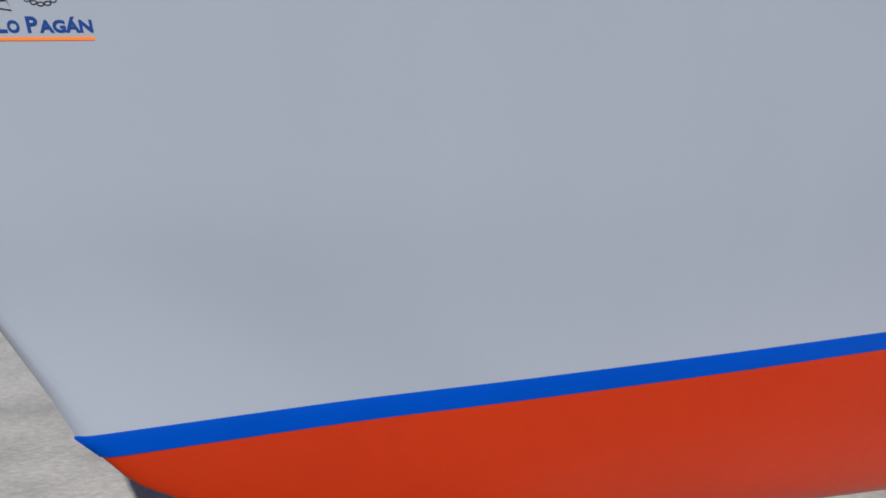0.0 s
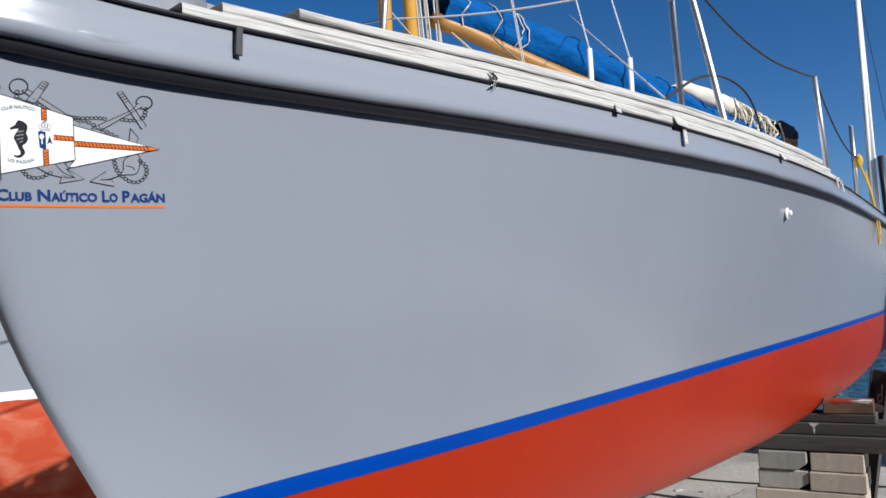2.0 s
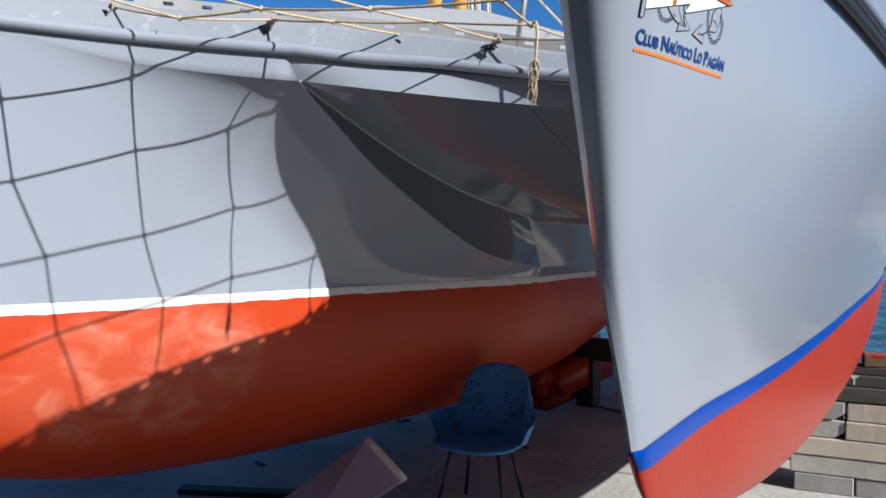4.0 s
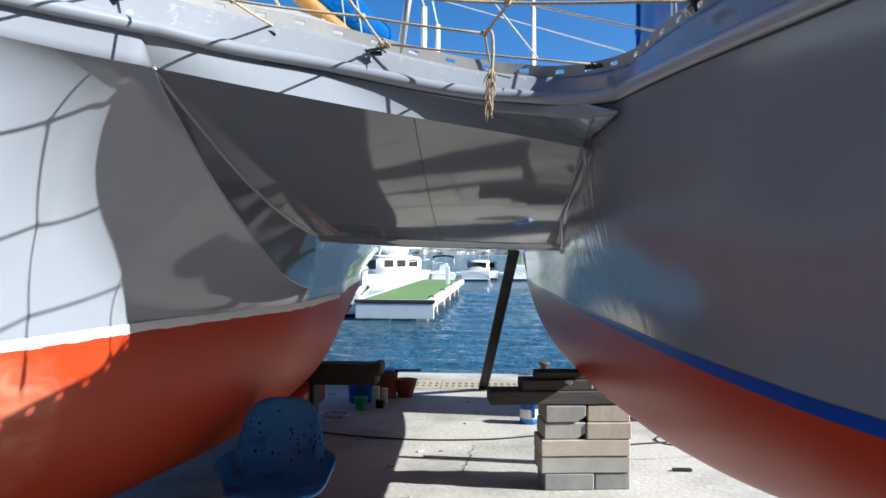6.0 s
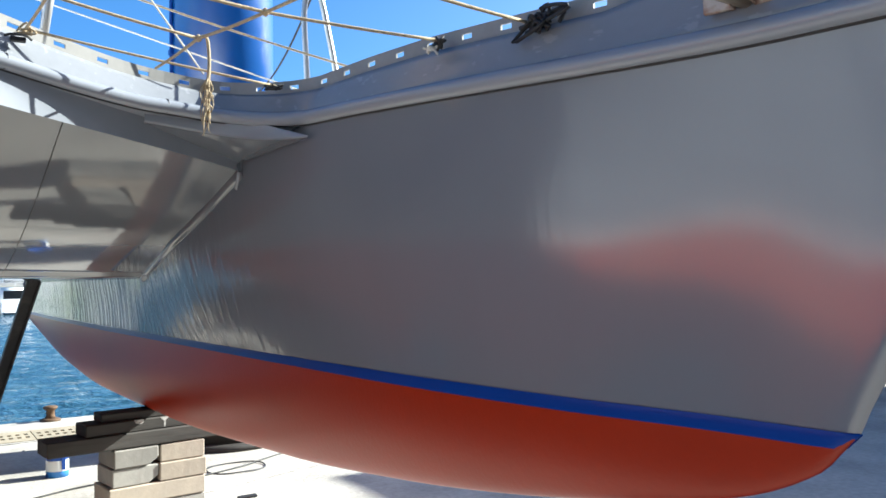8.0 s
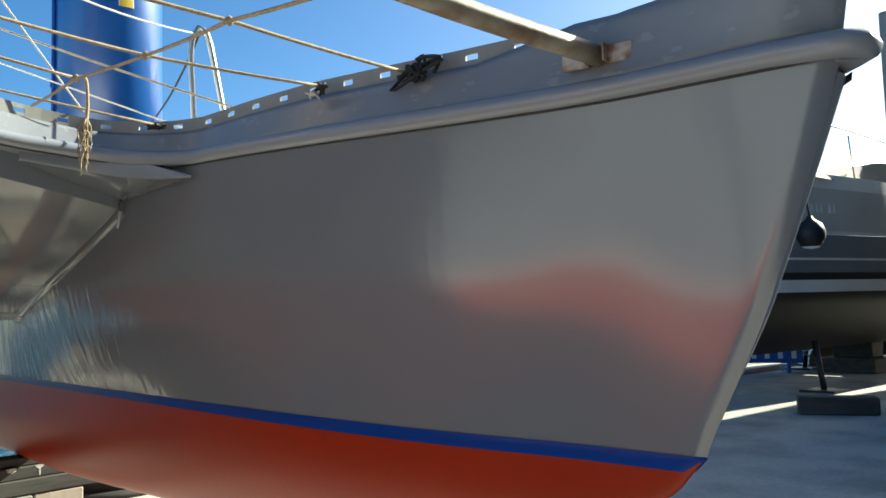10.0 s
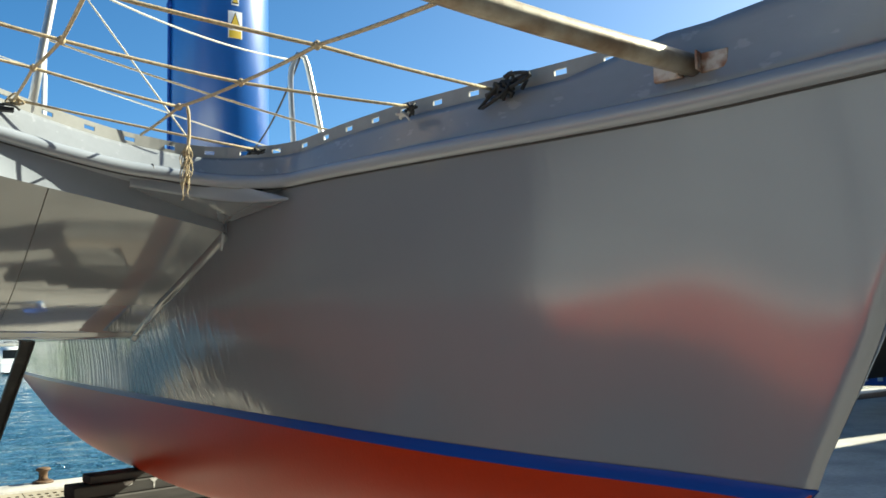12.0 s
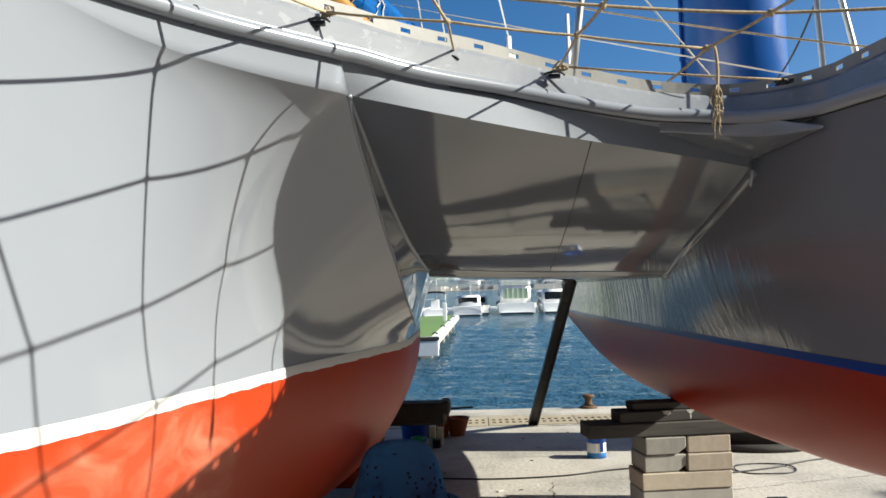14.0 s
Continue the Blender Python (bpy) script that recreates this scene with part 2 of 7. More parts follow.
M_CREAM = material("cream_plastic", (0.70, 0.62, 0.42), 0.5, second=(0.6, 0.52, 0.34), scale=6)
M_BLACK = material("black_plastic", (0.012, 0.012, 0.013), 0.5)
M_WHITE = material("white_gelcoat", (0.80, 0.80, 0.79), 0.25, second=(0.72, 0.72, 0.71), scale=2)
M_IRON = material("rusty_iron", (0.132, 0.075, 0.036), 0.75, 0.3, second=(0.05, 0.035, 0.03), scale=16, fine=0.2, bump=0.003)


# ---- mesh helpers ----
def obj(name, bm, mat, parent=None, label="", smooth=True):
    me = bpy.data.meshes.new(name)
    bm.to_mesh(me)
    bm.free()
    me.materials.append(mat)
    if smooth:
        for p in me.polygons:
            p.use_smooth = True
    ob = new(name, me)
    if parent is not None:
        ob.parent = parent
    if label:
        ob["label"] = label
    return ob


def part(name, bm, mat, parent, label="", smooth=True):
    return obj(name, bm, mat, parent, label, smooth)


def thing(name, label, category, at=(0, 0, 0), rz=0.0, group="", kind=""):
    ob = new(name)
    ob.matrix_basis = pose(*at, 0, 0, rz)
    return tagged(ob, label, category, group, kind)


def table(pts, y):
    """Smooth interpolation (monotone cubic) through rows of (y, value)."""
    ys = [p[0] for p in pts]
    vs = [p[1] for p in pts]
    if y <= ys[0]:
        return vs[0]
    if y >= ys[-1]:
        return vs[-1]
    n = len(ys)
    d = [(vs[i + 1] - vs[i]) / (ys[i + 1] - ys[i]) for i in range(n - 1)]
    m = [d[0]] + [0 if d[i - 1] * d[i] <= 0 else 2 * d[i - 1] * d[i] / (d[i - 1] + d[i]) for i in range(1, n - 1)] + [d[-1]]
    for i in range(n - 1):
        if y <= ys[i + 1]:
            h = ys[i + 1] - ys[i]
            t = (y - ys[i]) / h
            return ((2 * t**3 - 3 * t * t + 1) * vs[i] + (t**3 - 2 * t * t + t) * h * m[i]
                    + (-2 * t**3 + 3 * t * t) * vs[i + 1] + (t**3 - t * t) * h * m[i + 1])


def curve(pts, n):
    """n points on a Catmull-Rom curve through pts, evenly spaced."""
    P = [Vector(p) for p in pts]
    P = [2 * P[0] - P[1]] + P + [2 * P[-1] - P[-2]]
    fine = []
    for i in range(1, len(P) - 2):
        for k in range(24):
            t = k / 24
            a, b, c, d = P[i - 1], P[i], P[i + 1], P[i + 2]
            fine.append(0.5 * ((2 * b) + (c - a) * t + (2 * a - 5 * b + 4 * c - d) * t * t + (3 * b - a - 3 * c + d) * t**3))
    fine.append(P[-2])
    acc = [0.0]
    for a, b in zip(fine, fine[1:]):
        acc.append(acc[-1] + (b - a).length)
    out, j = [], 0
    for i in range(n):
        s = acc[-1] * i / (n - 1)
        while j < len(acc) - 2 and acc[j + 1] < s:
            j += 1
        f = (s - acc[j]) / max(1e-9, acc[j + 1] - acc[j])
        out.append(fine[j].lerp(fine[j + 1], min(1.0, f)))
    return out


def grid(rows, closed=False, flip=False):
    """A bmesh sheet from rows of points."""
    bm = bmesh.new()
    vs = [[bm.verts.new(p) for p in r] for r in rows]
    for i in range(len(vs) - 1):
        n = len(vs[i])
        for j in range(n if closed else n - 1):
            k = (j + 1) % n
            q = (vs[i][j], vs[i][k], vs[i + 1][k], vs[i + 1][j])
            try:
                bm.faces.new(q[::-1] if flip else q)
            except ValueError:
                pass
    bmesh.ops.remove_doubles(bm, verts=bm.verts, dist=1e-5)
    return bm


def tube(pts, r, seg=10, bm=None, taper=None, ends=True):
    """A round bar along pts."""
    bm = bm or bmesh.new()
    P = [Vector(p) for p in pts]
    up = Vector((0.13, 0.21, 0.97))
    rings = []
    for i, p in enumerate(P):
        t = (P[min(i + 1, len(P) - 1)] - P[max(i - 1, 0)]).normalized()
        u = t.cross(up)
        if u.length < 1e-3:
            u = t.cross(Vector((1, 0, 0)))
        u.normalize()
        v = t.cross(u).normalized()
        rr = r if taper is None else r + (taper - r) * i / (len(P) - 1)
        rings.append([bm.verts.new(p + rr * (u * math.cos(a) + v * math.sin(a))) for a in [2 * math.pi * k / seg for k in range(seg)]])
    for a, b in zip(rings, rings[1:]):
        for k in range(seg):
            bm.faces.new((a[k], a[(k + 1) % seg], b[(k + 1) % seg], b[k]))
    if ends:
        bm.faces.new(rings[0][::-1])
        bm.faces.new(rings[-1])
    return bm


def box(x0, y0, z0, x1, y1, z1, bevel=0.0, bm=None, seg=1):
    own = bmesh.new()
    bmesh.ops.create_cube(own, size=1.0)
    for v in own.verts:
        v.co = Vector(((x0 + x1) / 2 + v.co.x * (x1 - x0), (y0 + y1) / 2 + v.co.y * (y1 - y0), (z0 + z1) / 2 + v.co.z * (z1 - z0)))
    if bevel:
        bmesh.ops.bevel(own, geom=own.edges[:], offset=bevel, segments=seg, affect="EDGES")
    if bm is None:
        return own
    me = bpy.data.meshes.new("tmp")
    own.to_mesh(me)
    own.free()
    bm.from_mesh(me)
    bpy.data.meshes.remove(me)
    return bm


def turned(profile, seg=24, bm=None, centre=(0, 0, 0)):
    """A body of revolution about z from rows of (radius, height)."""
    bm = bm or bmesh.new()
    c = Vector(centre)
    rings = [[bm.verts.new(c + Vector((max(r, 1e-4) * math.cos(2 * math.pi * k / seg), max(r, 1e-4) * math.sin(2 * math.pi * k / seg), z))) for k in range(seg)] for r, z in profile]
    for a, b in zip(rings, rings[1:]):
        for k in range(seg):
            bm.faces.new((a[k], a[(k + 1) % seg], b[(k + 1) % seg], b[k]))
    bm.faces.new(rings[0][::-1])
    bm.faces.new(rings[-1])
    return bm


def thick(ob, t, offset=0.0):
    m = ob.modifiers.new("thickness", "SOLIDIFY")
    m.thickness, m.offset = t, offset
    return ob


def rot_bm(bm, m):
    bmesh.ops.transform(bm, matrix=m, verts=bm.verts)
    return bm


def straight(a, b, n=2):
    a, b = Vector(a), Vector(b)
    return [a.lerp(b, i / (n - 1)) for i in range(n)]


def sag(a, b, d, n=12):
    a, b = Vector(a), Vector(b)
    return [a.lerp(b, i / (n - 1)) - Vector((0, 0, d * 4 * (i / (n - 1)) * (1 - i / (n - 1)))) for i in range(n)]


# ---- ground, quay, water, distance ----
QUAY_Y, WATER_Z = 9.88, -0.85
bm = grid([[(x, y, 0.0) for x in np.linspace(-90, 90, 31)] for y in list(np.linspace(-70, 8.72, 30))], flip=True)
ground = tagged(obj("ground", bm, M_CONCRETE, smooth=False), "sunlit worn grey concrete boatyard ground with cracks", "ground", kind="structure")

bm = box(-90, 9.36, -2.2, 90, QUAY_Y, 0.02, 0.02)
tagged(obj("quay_edge", bm, M_CONCRETE, smooth=False), "pale concrete quay edge above the harbour water", "quay", kind="structure")


def water_material():
    m = bpy.data.materials.new("harbour_water")
    m.use_nodes = True
    nt = m.node_tree
    b = nt.nodes["Principled BSDF"]
    b.inputs["Base Color"].default_value = (0.028, 0.086, 0.132, 1)
    b.inputs["Roughness"].default_value = 0.06
    b.inputs["IOR"].default_value = 1.33
    co = nt.nodes.new("ShaderNodeTexCoord")
    heights = []
    for sc, st in ((1.3, (0.6, 1.5, 1)), (4.2, (0.7, 1.5, 1)), (11.0, (0.8, 1.4, 1))):
        mp = nt.nodes.new("ShaderNodeMapping")
        mp.inputs["Scale"].default_value = st
        nt.links.new(co.outputs["Object"], mp.inputs["Vector"])
        n = nt.nodes.new("ShaderNodeTexNoise")
        n.inputs["Scale"].default_value, n.inputs["Detail"].default_value = sc, 4
        nt.links.new(mp.outputs[0], n.inputs["Vector"])
        heights.append(n)
    last = None
    for n, far in zip(heights, (0.12, 0.22, 0.14)):
        bp = nt.nodes.new("ShaderNodeBump")
        bp.inputs["Distance"].default_value = far
        nt.links.new(n.outputs["Fac"], bp.inputs["Height"])
        if last:
            nt.links.new(last.outputs[0], bp.inputs["Normal"])
        last = bp
    nt.links.new(last.outputs[0], b.inputs["Normal"])
    return m


M_WATER = water_material()
xs, ys_ = [-4000.0, -900.0, -250.0, -80.0, -30.0], [QUAY_Y - 0.3]
xs += list(np.arange(-18.0, 14.01, 0.16)) + [30.0, 80.0, 250.0, 900.0, 4000.0]
while ys_[-1] < 75:
    ys_.append(ys_[-1] + 0.07 + 0.006 * (ys_[-1] - QUAY_Y))
ys_ += [90.0, 130.0, 300.0, 1200.0, 4500.0]
WAVES = [(0.62, 0.3, 0.011, 0.0), (0.85, -0.5, 0.014, 1.7), (1.35, 0.15, 0.020, 0.6), (2.3, -0.25, 0.022, 2.9), (0.48, 0.9, 0.007, 4.0), (0.37, -0.2, 0.006, 5.1)]


def wave_height(x, y):
    """Short crossing wavelets, broken up in patches and calm far off."""
    z, far = 0.0, max(0.0, min(1.0, (75 - y) / 30)) * (1.0 if -18 <= x <= 14 else 0.0)
    for long, slant, amp, ph in WAVES:
        bend = 1.6 * noise.noise((x * 0.55 / long + ph, y * 0.55 / long, ph))
        z += amp * math.sin(2 * math.pi * (y + slant * x) / long + ph + 2.2 * bend) * (0.6 + 0.7 * noise.noise((x * 0.3, y * 0.3, ph)))
    return z * far


bm = grid([[(x, y, WATER_Z + wave_height(x, y)) for x in xs] for y in ys_], flip=True)
tagged(obj("water", bm, M_WATER), "rippled deep blue harbour water", "water", kind="structure")

# unseen sheds added behind and beside the path to screen sky and shade the yard
M_SHED = material("unseen_shed_cladding", (0.29, 0.285, 0.275), 0.85, second=(0.22, 0.215, 0.21), scale=0.6, fine=0.08, bump=0.002)
tagged(obj("unseen_shed_end", box(-30, -4.4, 0, 40, -4.1, 8.0, 0.02), M_SHED, smooth=False), "unseen grey wall added to screen the sky behind the path", "wall", kind="structure")
tagged(obj("unseen_shed_side", box(12.0, 0.2, 0, 22, 4.3, 5.8, 0.02), M_SHED, smooth=False), "unseen grey block added to cast shade on the yard", "wall", kind="structure")

tagged(obj("unseen_shed_tall", box(12.0, -4.1, 0, 22, 0.2, 6.9, 0.02), M_SHED, smooth=False), "unseen taller grey block added to shade the foreground", "wall", kind="structure")

M_CRACK = material("dark_crack", (0.07, 0.065, 0.06), 0.9)
rng = random.Random(9)
for p0, p1, w in (((-0.26, 5.15), (-0.18, 6.0), 0.006), ((-3.0, 6.9), (0.2, 7.02), 0.004), ((0.9, 5.6), (2.6, 6.1), 0.004), ((-0.9, 8.62), (2.0, 8.66), 0.012), ((-2.6, 4.4), (-0.5, 4.55), 0.004)):
    bm = bmesh.new()
    prev = None
    for k in range(26):
        f = k / 25
        x, y = p0[0] + (p1[0] - p0[0]) * f + rng.gauss(0, 0.012), p0[1] + (p1[1] - p0[1]) * f + rng.gauss(0, 0.012)
        ww = w * rng.uniform(0.3, 1.2)
        dx, dy = (1, 0) if abs(p1[1] - p0[1]) > abs(p1[0] - p0[0]) else (0, 1)
        pair = (bm.verts.new((x - ww * dx, y - ww * dy, 0.004)), bm.verts.new((x + ww * dx, y + ww * dy, 0.004)))
        if prev:
            bm.faces.new((prev[0], prev[1], pair[1], pair[0]))
        prev = pair
    part("crack", bm, M_CRACK, ground, smooth=False)

# ---- the trimaran ----
boat = thing("trimaran", "grey painted trimaran with red bottom, propped on blocks ashore", "boat")

WL = 1.256
# float: stem and keel
F_STEM = [(1.26, 0.46), (1.38, 0.385), (1.6, 0.295), (1.79, 0.222), (1.95, 0.165)]
F_END = 9.8


def F_cx(y):
    return 0.66 - 0.022 * (y - 0.3)


F_SHEER_OUT = [(0.165, 0.66), (0.178, 0.683), (0.2, 0.694), (0.3, 0.722), (0.45, 0.75), (0.69, 0.78), (1.02, 0.825), (1.6, 0.88), (2.1, 0.915), (3.0, 0.945), (3.85, 0.93), (5.0, 0.88), (6.2, 0.815), (7.5, 0.74), (9.8, 0.60)]
F_SHEER_IN = [(0.165, 0.66), (0.178, 0.644), (0.2, 0.637), (0.32, 0.61), (0.544, 0.567), (0.777, 0.527), (1.125, 0.463), (1.4, 0.417), (1.66, 0.386), (2.07, 0.335), (3.0, 0.29), (4.0, 0.26), (6.0, 0.24), (8.8, 0.28), (9.8, 0.33)]
F_SZ_OUT = [(0.165, 1.935), (0.5, 1.914), (1.0, 1.921), (1.6, 1.935), (3.0, 1.949), (3.9, 1.952), (4.6, 1.946), (5.4, 1.929), (6.8, 1.888), (8.0, 1.825), (9.5, 1.70), (9.8, 1.675)]
F_SZ_IN = [(0.165, 1.957), (0.32, 1.956), (0.544, 1.957), (0.777, 1.966), (1.125, 1.984), (1.66, 2.016), (2.07, 2.038), (3.0, 2.05), (5.0, 2.03), (7.0, 1.95), (9.8, 1.75)]
F_WL_OUT = [(0.46, 0.66), (0.475, 0.667), (0.5, 0.668), (0.75, 0.668), (1.11, 0.686), (1.63, 0.703), (2.44, 0.712), (4.0, 0.712), (6.0, 0.685), (8.0, 0.617), (9.8, 0.53)]
F_WL_IN = [(0.46, 0.66), (0.475, 0.649), (0.5, 0.645), (0.71, 0.628), (1.15, 0.56), (1.86, 0.50), (2.7, 0.47), (4.1, 0.43), (5.67, 0.39), (7.5, 0.37), (9.8, 0.408)]
F_KEEL = [(0.46, 1.256), (0.487, 1.226), (0.53, 1.18), (0.7, 1.10), (1.0, 1.03), (1.45, 0.955), (1.9, 0.90), (2.8, 0.825), (4.5, 0.765), (6.0, 0.77), (7.5, 0.86), (8.8, 1.02), (9.8, 1.15)]


def stations(n, power=1.8):
    return [(i / (n - 1))**power for i in range(n)]


def flare(h, v):
    """How far the inner topside leans out at height share h: slightly hollow at the bow, full under the bridge, upright past it."""
    h, w = min(1.0, max(0.0, h)), min(1.0, max(0.0, (v - 0.12) / 0.2))
    w = w * w * (3 - 2 * w)
    aft = min(1.0, max(0.0, (v - 0.33) / 0.13))
    return (1 - w) * h**1.2 + w * ((1 - aft) * (1 - (1 - h)**2.4) + aft * h**1.7)


def topside_rows(sheer, sz, wl, levels, v_list):
    """Rows from the sheer down to the waterline, each running from stem to stern."""
    rows = []
    for h in levels:
        row = []
        for v in v_list:
            ys = sheer[0][0] + v * (F_END - sheer[0][0])
            yw = wl[0][0] + v * (F_END - wl[0][0])
            a = Vector((table(sheer, ys), ys, table(sz, ys)))
            b = Vector((table(wl, yw), yw, WL))
            p = b.lerp(a, h)
            ystem = table(F_STEM, p.z)
            if sheer is F_SHEER_IN:
                p.x = b.x + (a.x - b.x) * flare(h, v)
                p.y += (ystem - (wl[0][0] + (sheer[0][0] - wl[0][0]) * h)) * (1 - v)**12 * min(1.0, h * 2.5)
            elif v < 0.5:
                p.y += (ystem - (yw + (ys - yw) * h)) * (1 - v)**12 * min(1.0, h * 2.5)
            row.append(p)
        rows.append(row)
    return rows


def bottom_rows(wl, v_list, n=12, z_top=0.0):
    rows = []
    for i in range(n):
        th = (i / (n - 1)) * math.pi / 2
        row = []
        for v in v_list:
            yw = wl[0][0] + v * (F_END - wl[0][0])
            yk = F_KEEL[0][0] + v * (F_END - F_KEEL[0][0])
            zk = table(F_KEEL, yk)
            cx = F_cx(yk)
            hw = table(wl, yw) - cx
            row.append(Vector((cx + hw * math.cos(th)**0.85, yw + (yk - yw) * math.sin(th), WL - z_top - (WL - z_top - min(zk, WL - z_top)) * math.sin(th)**1.1)))
        rows.append(row)
    return rows


float_hull = part("float_hull", grid(topside_rows(F_SHEER_OUT, F_SZ_OUT, F_WL_OUT, [1 - i / 14 for i in range(15)], stations(90)), flip=False), M_HULL, boat, "glossy grey float hull with blue boot stripe and red bottom")
VL = stations(90)
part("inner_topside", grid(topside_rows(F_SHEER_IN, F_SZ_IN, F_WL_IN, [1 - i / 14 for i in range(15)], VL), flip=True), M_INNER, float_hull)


def split_bottom(wl, flip):
    rows = bottom_rows(wl, VL, 26)
    part("bottom", grid(rows, flip=flip), M_RED, float_hull, "orange-red antifouled bottom")
    # boot stripe: a thin band just proud of the bottom
    side = 1 if wl is F_WL_OUT else -1
    srows = [[Vector((table(wl, wl[0][0] + v * (F_END - wl[0][0])) + side * 0.0024, wl[0][0] + v * (F_END - wl[0][0]), WL + 0.003)) for v in VL]]
    for k in range(3):
        row = []
        for v in VL:
            yw = wl[0][0] + v * (F_END - wl[0][0])
            x = table(wl, yw)
            z = WL - (0.0285 + 0.0035 * min(1.0, v * 10)) * k / 2 * (1 - 0.25 * v)
            xk = x - side * 0.0012 * (k / 2)**2 + side * 0.003
            row.append(Vector((xk, yw - 0.0025 * (1 - v)**30 + 0.028 * k / 2 * (1 - v)**30, z)))
        srows.append(row)
    part("boot_stripe", grid(srows, flip=flip), M_STRIPE, float_hull, "blue painted boot stripe")


split_bottom(F_WL_OUT, False)
split_bottom(F_WL_IN, True)
# transom of the float
tr = [(table(F_SHEER_IN, 9.8), 9.8, table(F_SZ_IN, 9.8)), (table(F_SHEER_OUT, 9.8), 9.8, table(F_SZ_OUT, 9.8)), (table(F_WL_OUT, 9.8), 9.8, WL), (F_cx(9.8), 9.8, 1.15), (table(F_WL_IN, 9.8), 9.8, WL)]
bm = bmesh.new()
bm.faces.new([bm.verts.new(p) for p in tr])
part("transom", bm, M_HULL, float_hull, smooth=False)

# main hull: plan of rail, waterline, keel on the side towards the float
B_END = 9.2
B_CX = -2.2
B_RAIL = [(-2.20, -0.45, 2.21), (-2.10, -0.1, 2.205), (-1.95, 0.4, 2.20), (-1.78, 0.85, 2.20), (-1.60, 1.2, 2.20), (-1.40, 1.50, 2.20), (-1.12, 1.80, 2.195)]
B_UPPER_AFT = [(-1.12, 1.80, 2.195), (-1.11, 1.86, 2.11), (-1.11, 1.95, 2.05), (-1.10, 2.11, 1.95), (-1.085, 2.25, 1.85), (-1.075, 2.45, 1.75), (-1.06, 2.66, 1.65), (-1.05, 3.2, 1.45), (-1.055, 3.45, 1.40), (-1.075, 3.87, 1.35), (-1.11, 4.15, 1.325)]
B_WL = [(-0.05, -2.2), (0.0, -2.17), (0.3, -2.05), (0.68, -1.90), (1.1, -1.75), (1.4, -1.655), (1.62, -1.615), (2.0, -1.54), (2.6, -1.44), (3.3, -1.27), (4.15, -1.13), (5.2, -1.14), (6.3, -1.27), (8.4, -1.5), (9.2, -1.62)]
B_KEEL = [(0.0, 1.2), (0.4, 0.95), (0.75, 0.80), (1.0, 0.66), (1.3, 0.55), (1.8, 0.44), (2.8, 0.36), (4.6, 0.33), (6.0, 0.42), (7.5, 0.72), (9.2, 1.15)]

up_fore = curve(B_RAIL, 60)
up_aft = [Vector((table([(p[1], p[0]) for p in B_UPPER_AFT], y), y, table([(p[1], p[2]) for p in B_UPPER_AFT], y))) for y in np.linspace(1.80, 4.15, 40)][1:]
upper = up_fore + up_aft
wl_pts = []
for p in upper:
    f = min(1.0, max(0.0, (1.9 - p.y) / 2.3))
    yw = p.y + 0.40 * f**0.7 if p.y < 1.9 else p.y
    if p.y < 1.9:
        yw = table([(-0.45, -0.05), (0.4, 0.62), (1.2, 1.36), (1.8, 2.0), (2.3, 2.35)], p.y)
    elif p.y < 2.3:
        yw = table([(-0.45, -0.05), (0.4, 0.62), (1.2, 1.36), (1.8, 2.0), (2.3, 2.35)], p.y)
    wl_pts.append(Vector((table(B_WL, yw), yw, WL)))
rows = []
N = 46
TUCK = [(1.0, 0.0), (1.15, 0.006), (1.35, 0.022), (1.55, 0.042), (1.75, 0.056), (1.95, 0.05), (2.3, 0.0)]
for i in range(N + 1):
    row = []
    for a, b in zip(upper, wl_pts):
        pw = table([(-0.45, 1.0), (0.9, 1.08), (1.3, 1.35), (1.7, 2.25), (1.95, 2.8), (2.4, 2.0), (4.2, 1.3)], a.y)
        s = table([(-0.45, 0.0), (0.95, 0.0), (1.40, 0.070), (1.80, 0.09), (1.86, 0.0), (4.2, 0.0)], a.y)
        knuckle = a - Vector((0.006 * s / 0.09, 0, s))
        if i < 4:
            row.append(a.lerp(knuckle, i / 3))
        else:
            g = 1 - ((i - 3) / (N - 3))**1.7
            down = (1 - g) * (knuckle.z - b.z)
            tuck = table(TUCK, a.y) * (1 - math.exp(-down / 0.045)) * math.exp(-down / 0.30) * g**0.3
            row.append(Vector((b.x + (knuckle.x - b.x) * g**pw - tuck, b.y + (knuckle.y - b.y) * g, b.z + (knuckle.z - b.z) * g)))
    rows.append(row)
main_hull = part("main_hull", grid(rows, flip=True), M_MAIN, boat, "sunlit grey main hull with worn orange-red bottom")
# aft wall of the tunnel: chamfer between bridge floor and waterline
TUNNEL_Z = 1.605
rows = []
ys = list(np.linspace(4.15, B_END, 24))
for h in np.linspace(0, 1, 6):
    top_x = [(3.7, -0.99), (4.3, -1.03), (6.0, -1.06), (9.2, -1.4)]
    row = []
    for k, y in enumerate(ys):
        f = k / (len(ys) - 1)
        yy = y - 0.45 * h * (1 - f)
        row.append(Vector((table(B_WL, y) * (1 - h) + table(top_x, yy) * h, yy, 1.325 * (1 - h) + (TUNNEL_Z + 0.03 * (1 - f)**6) * h)))
    rows.append(row)
part("tunnel_side", grid(rows, flip=False), M_MAIN, main_hull)
rows = [[Vector((table(B_WL, y), y, z)) for y in ys] for z in (WL, 1.325)]
part("tunnel_foot", grid(rows, flip=False), M_HULL, main_hull)
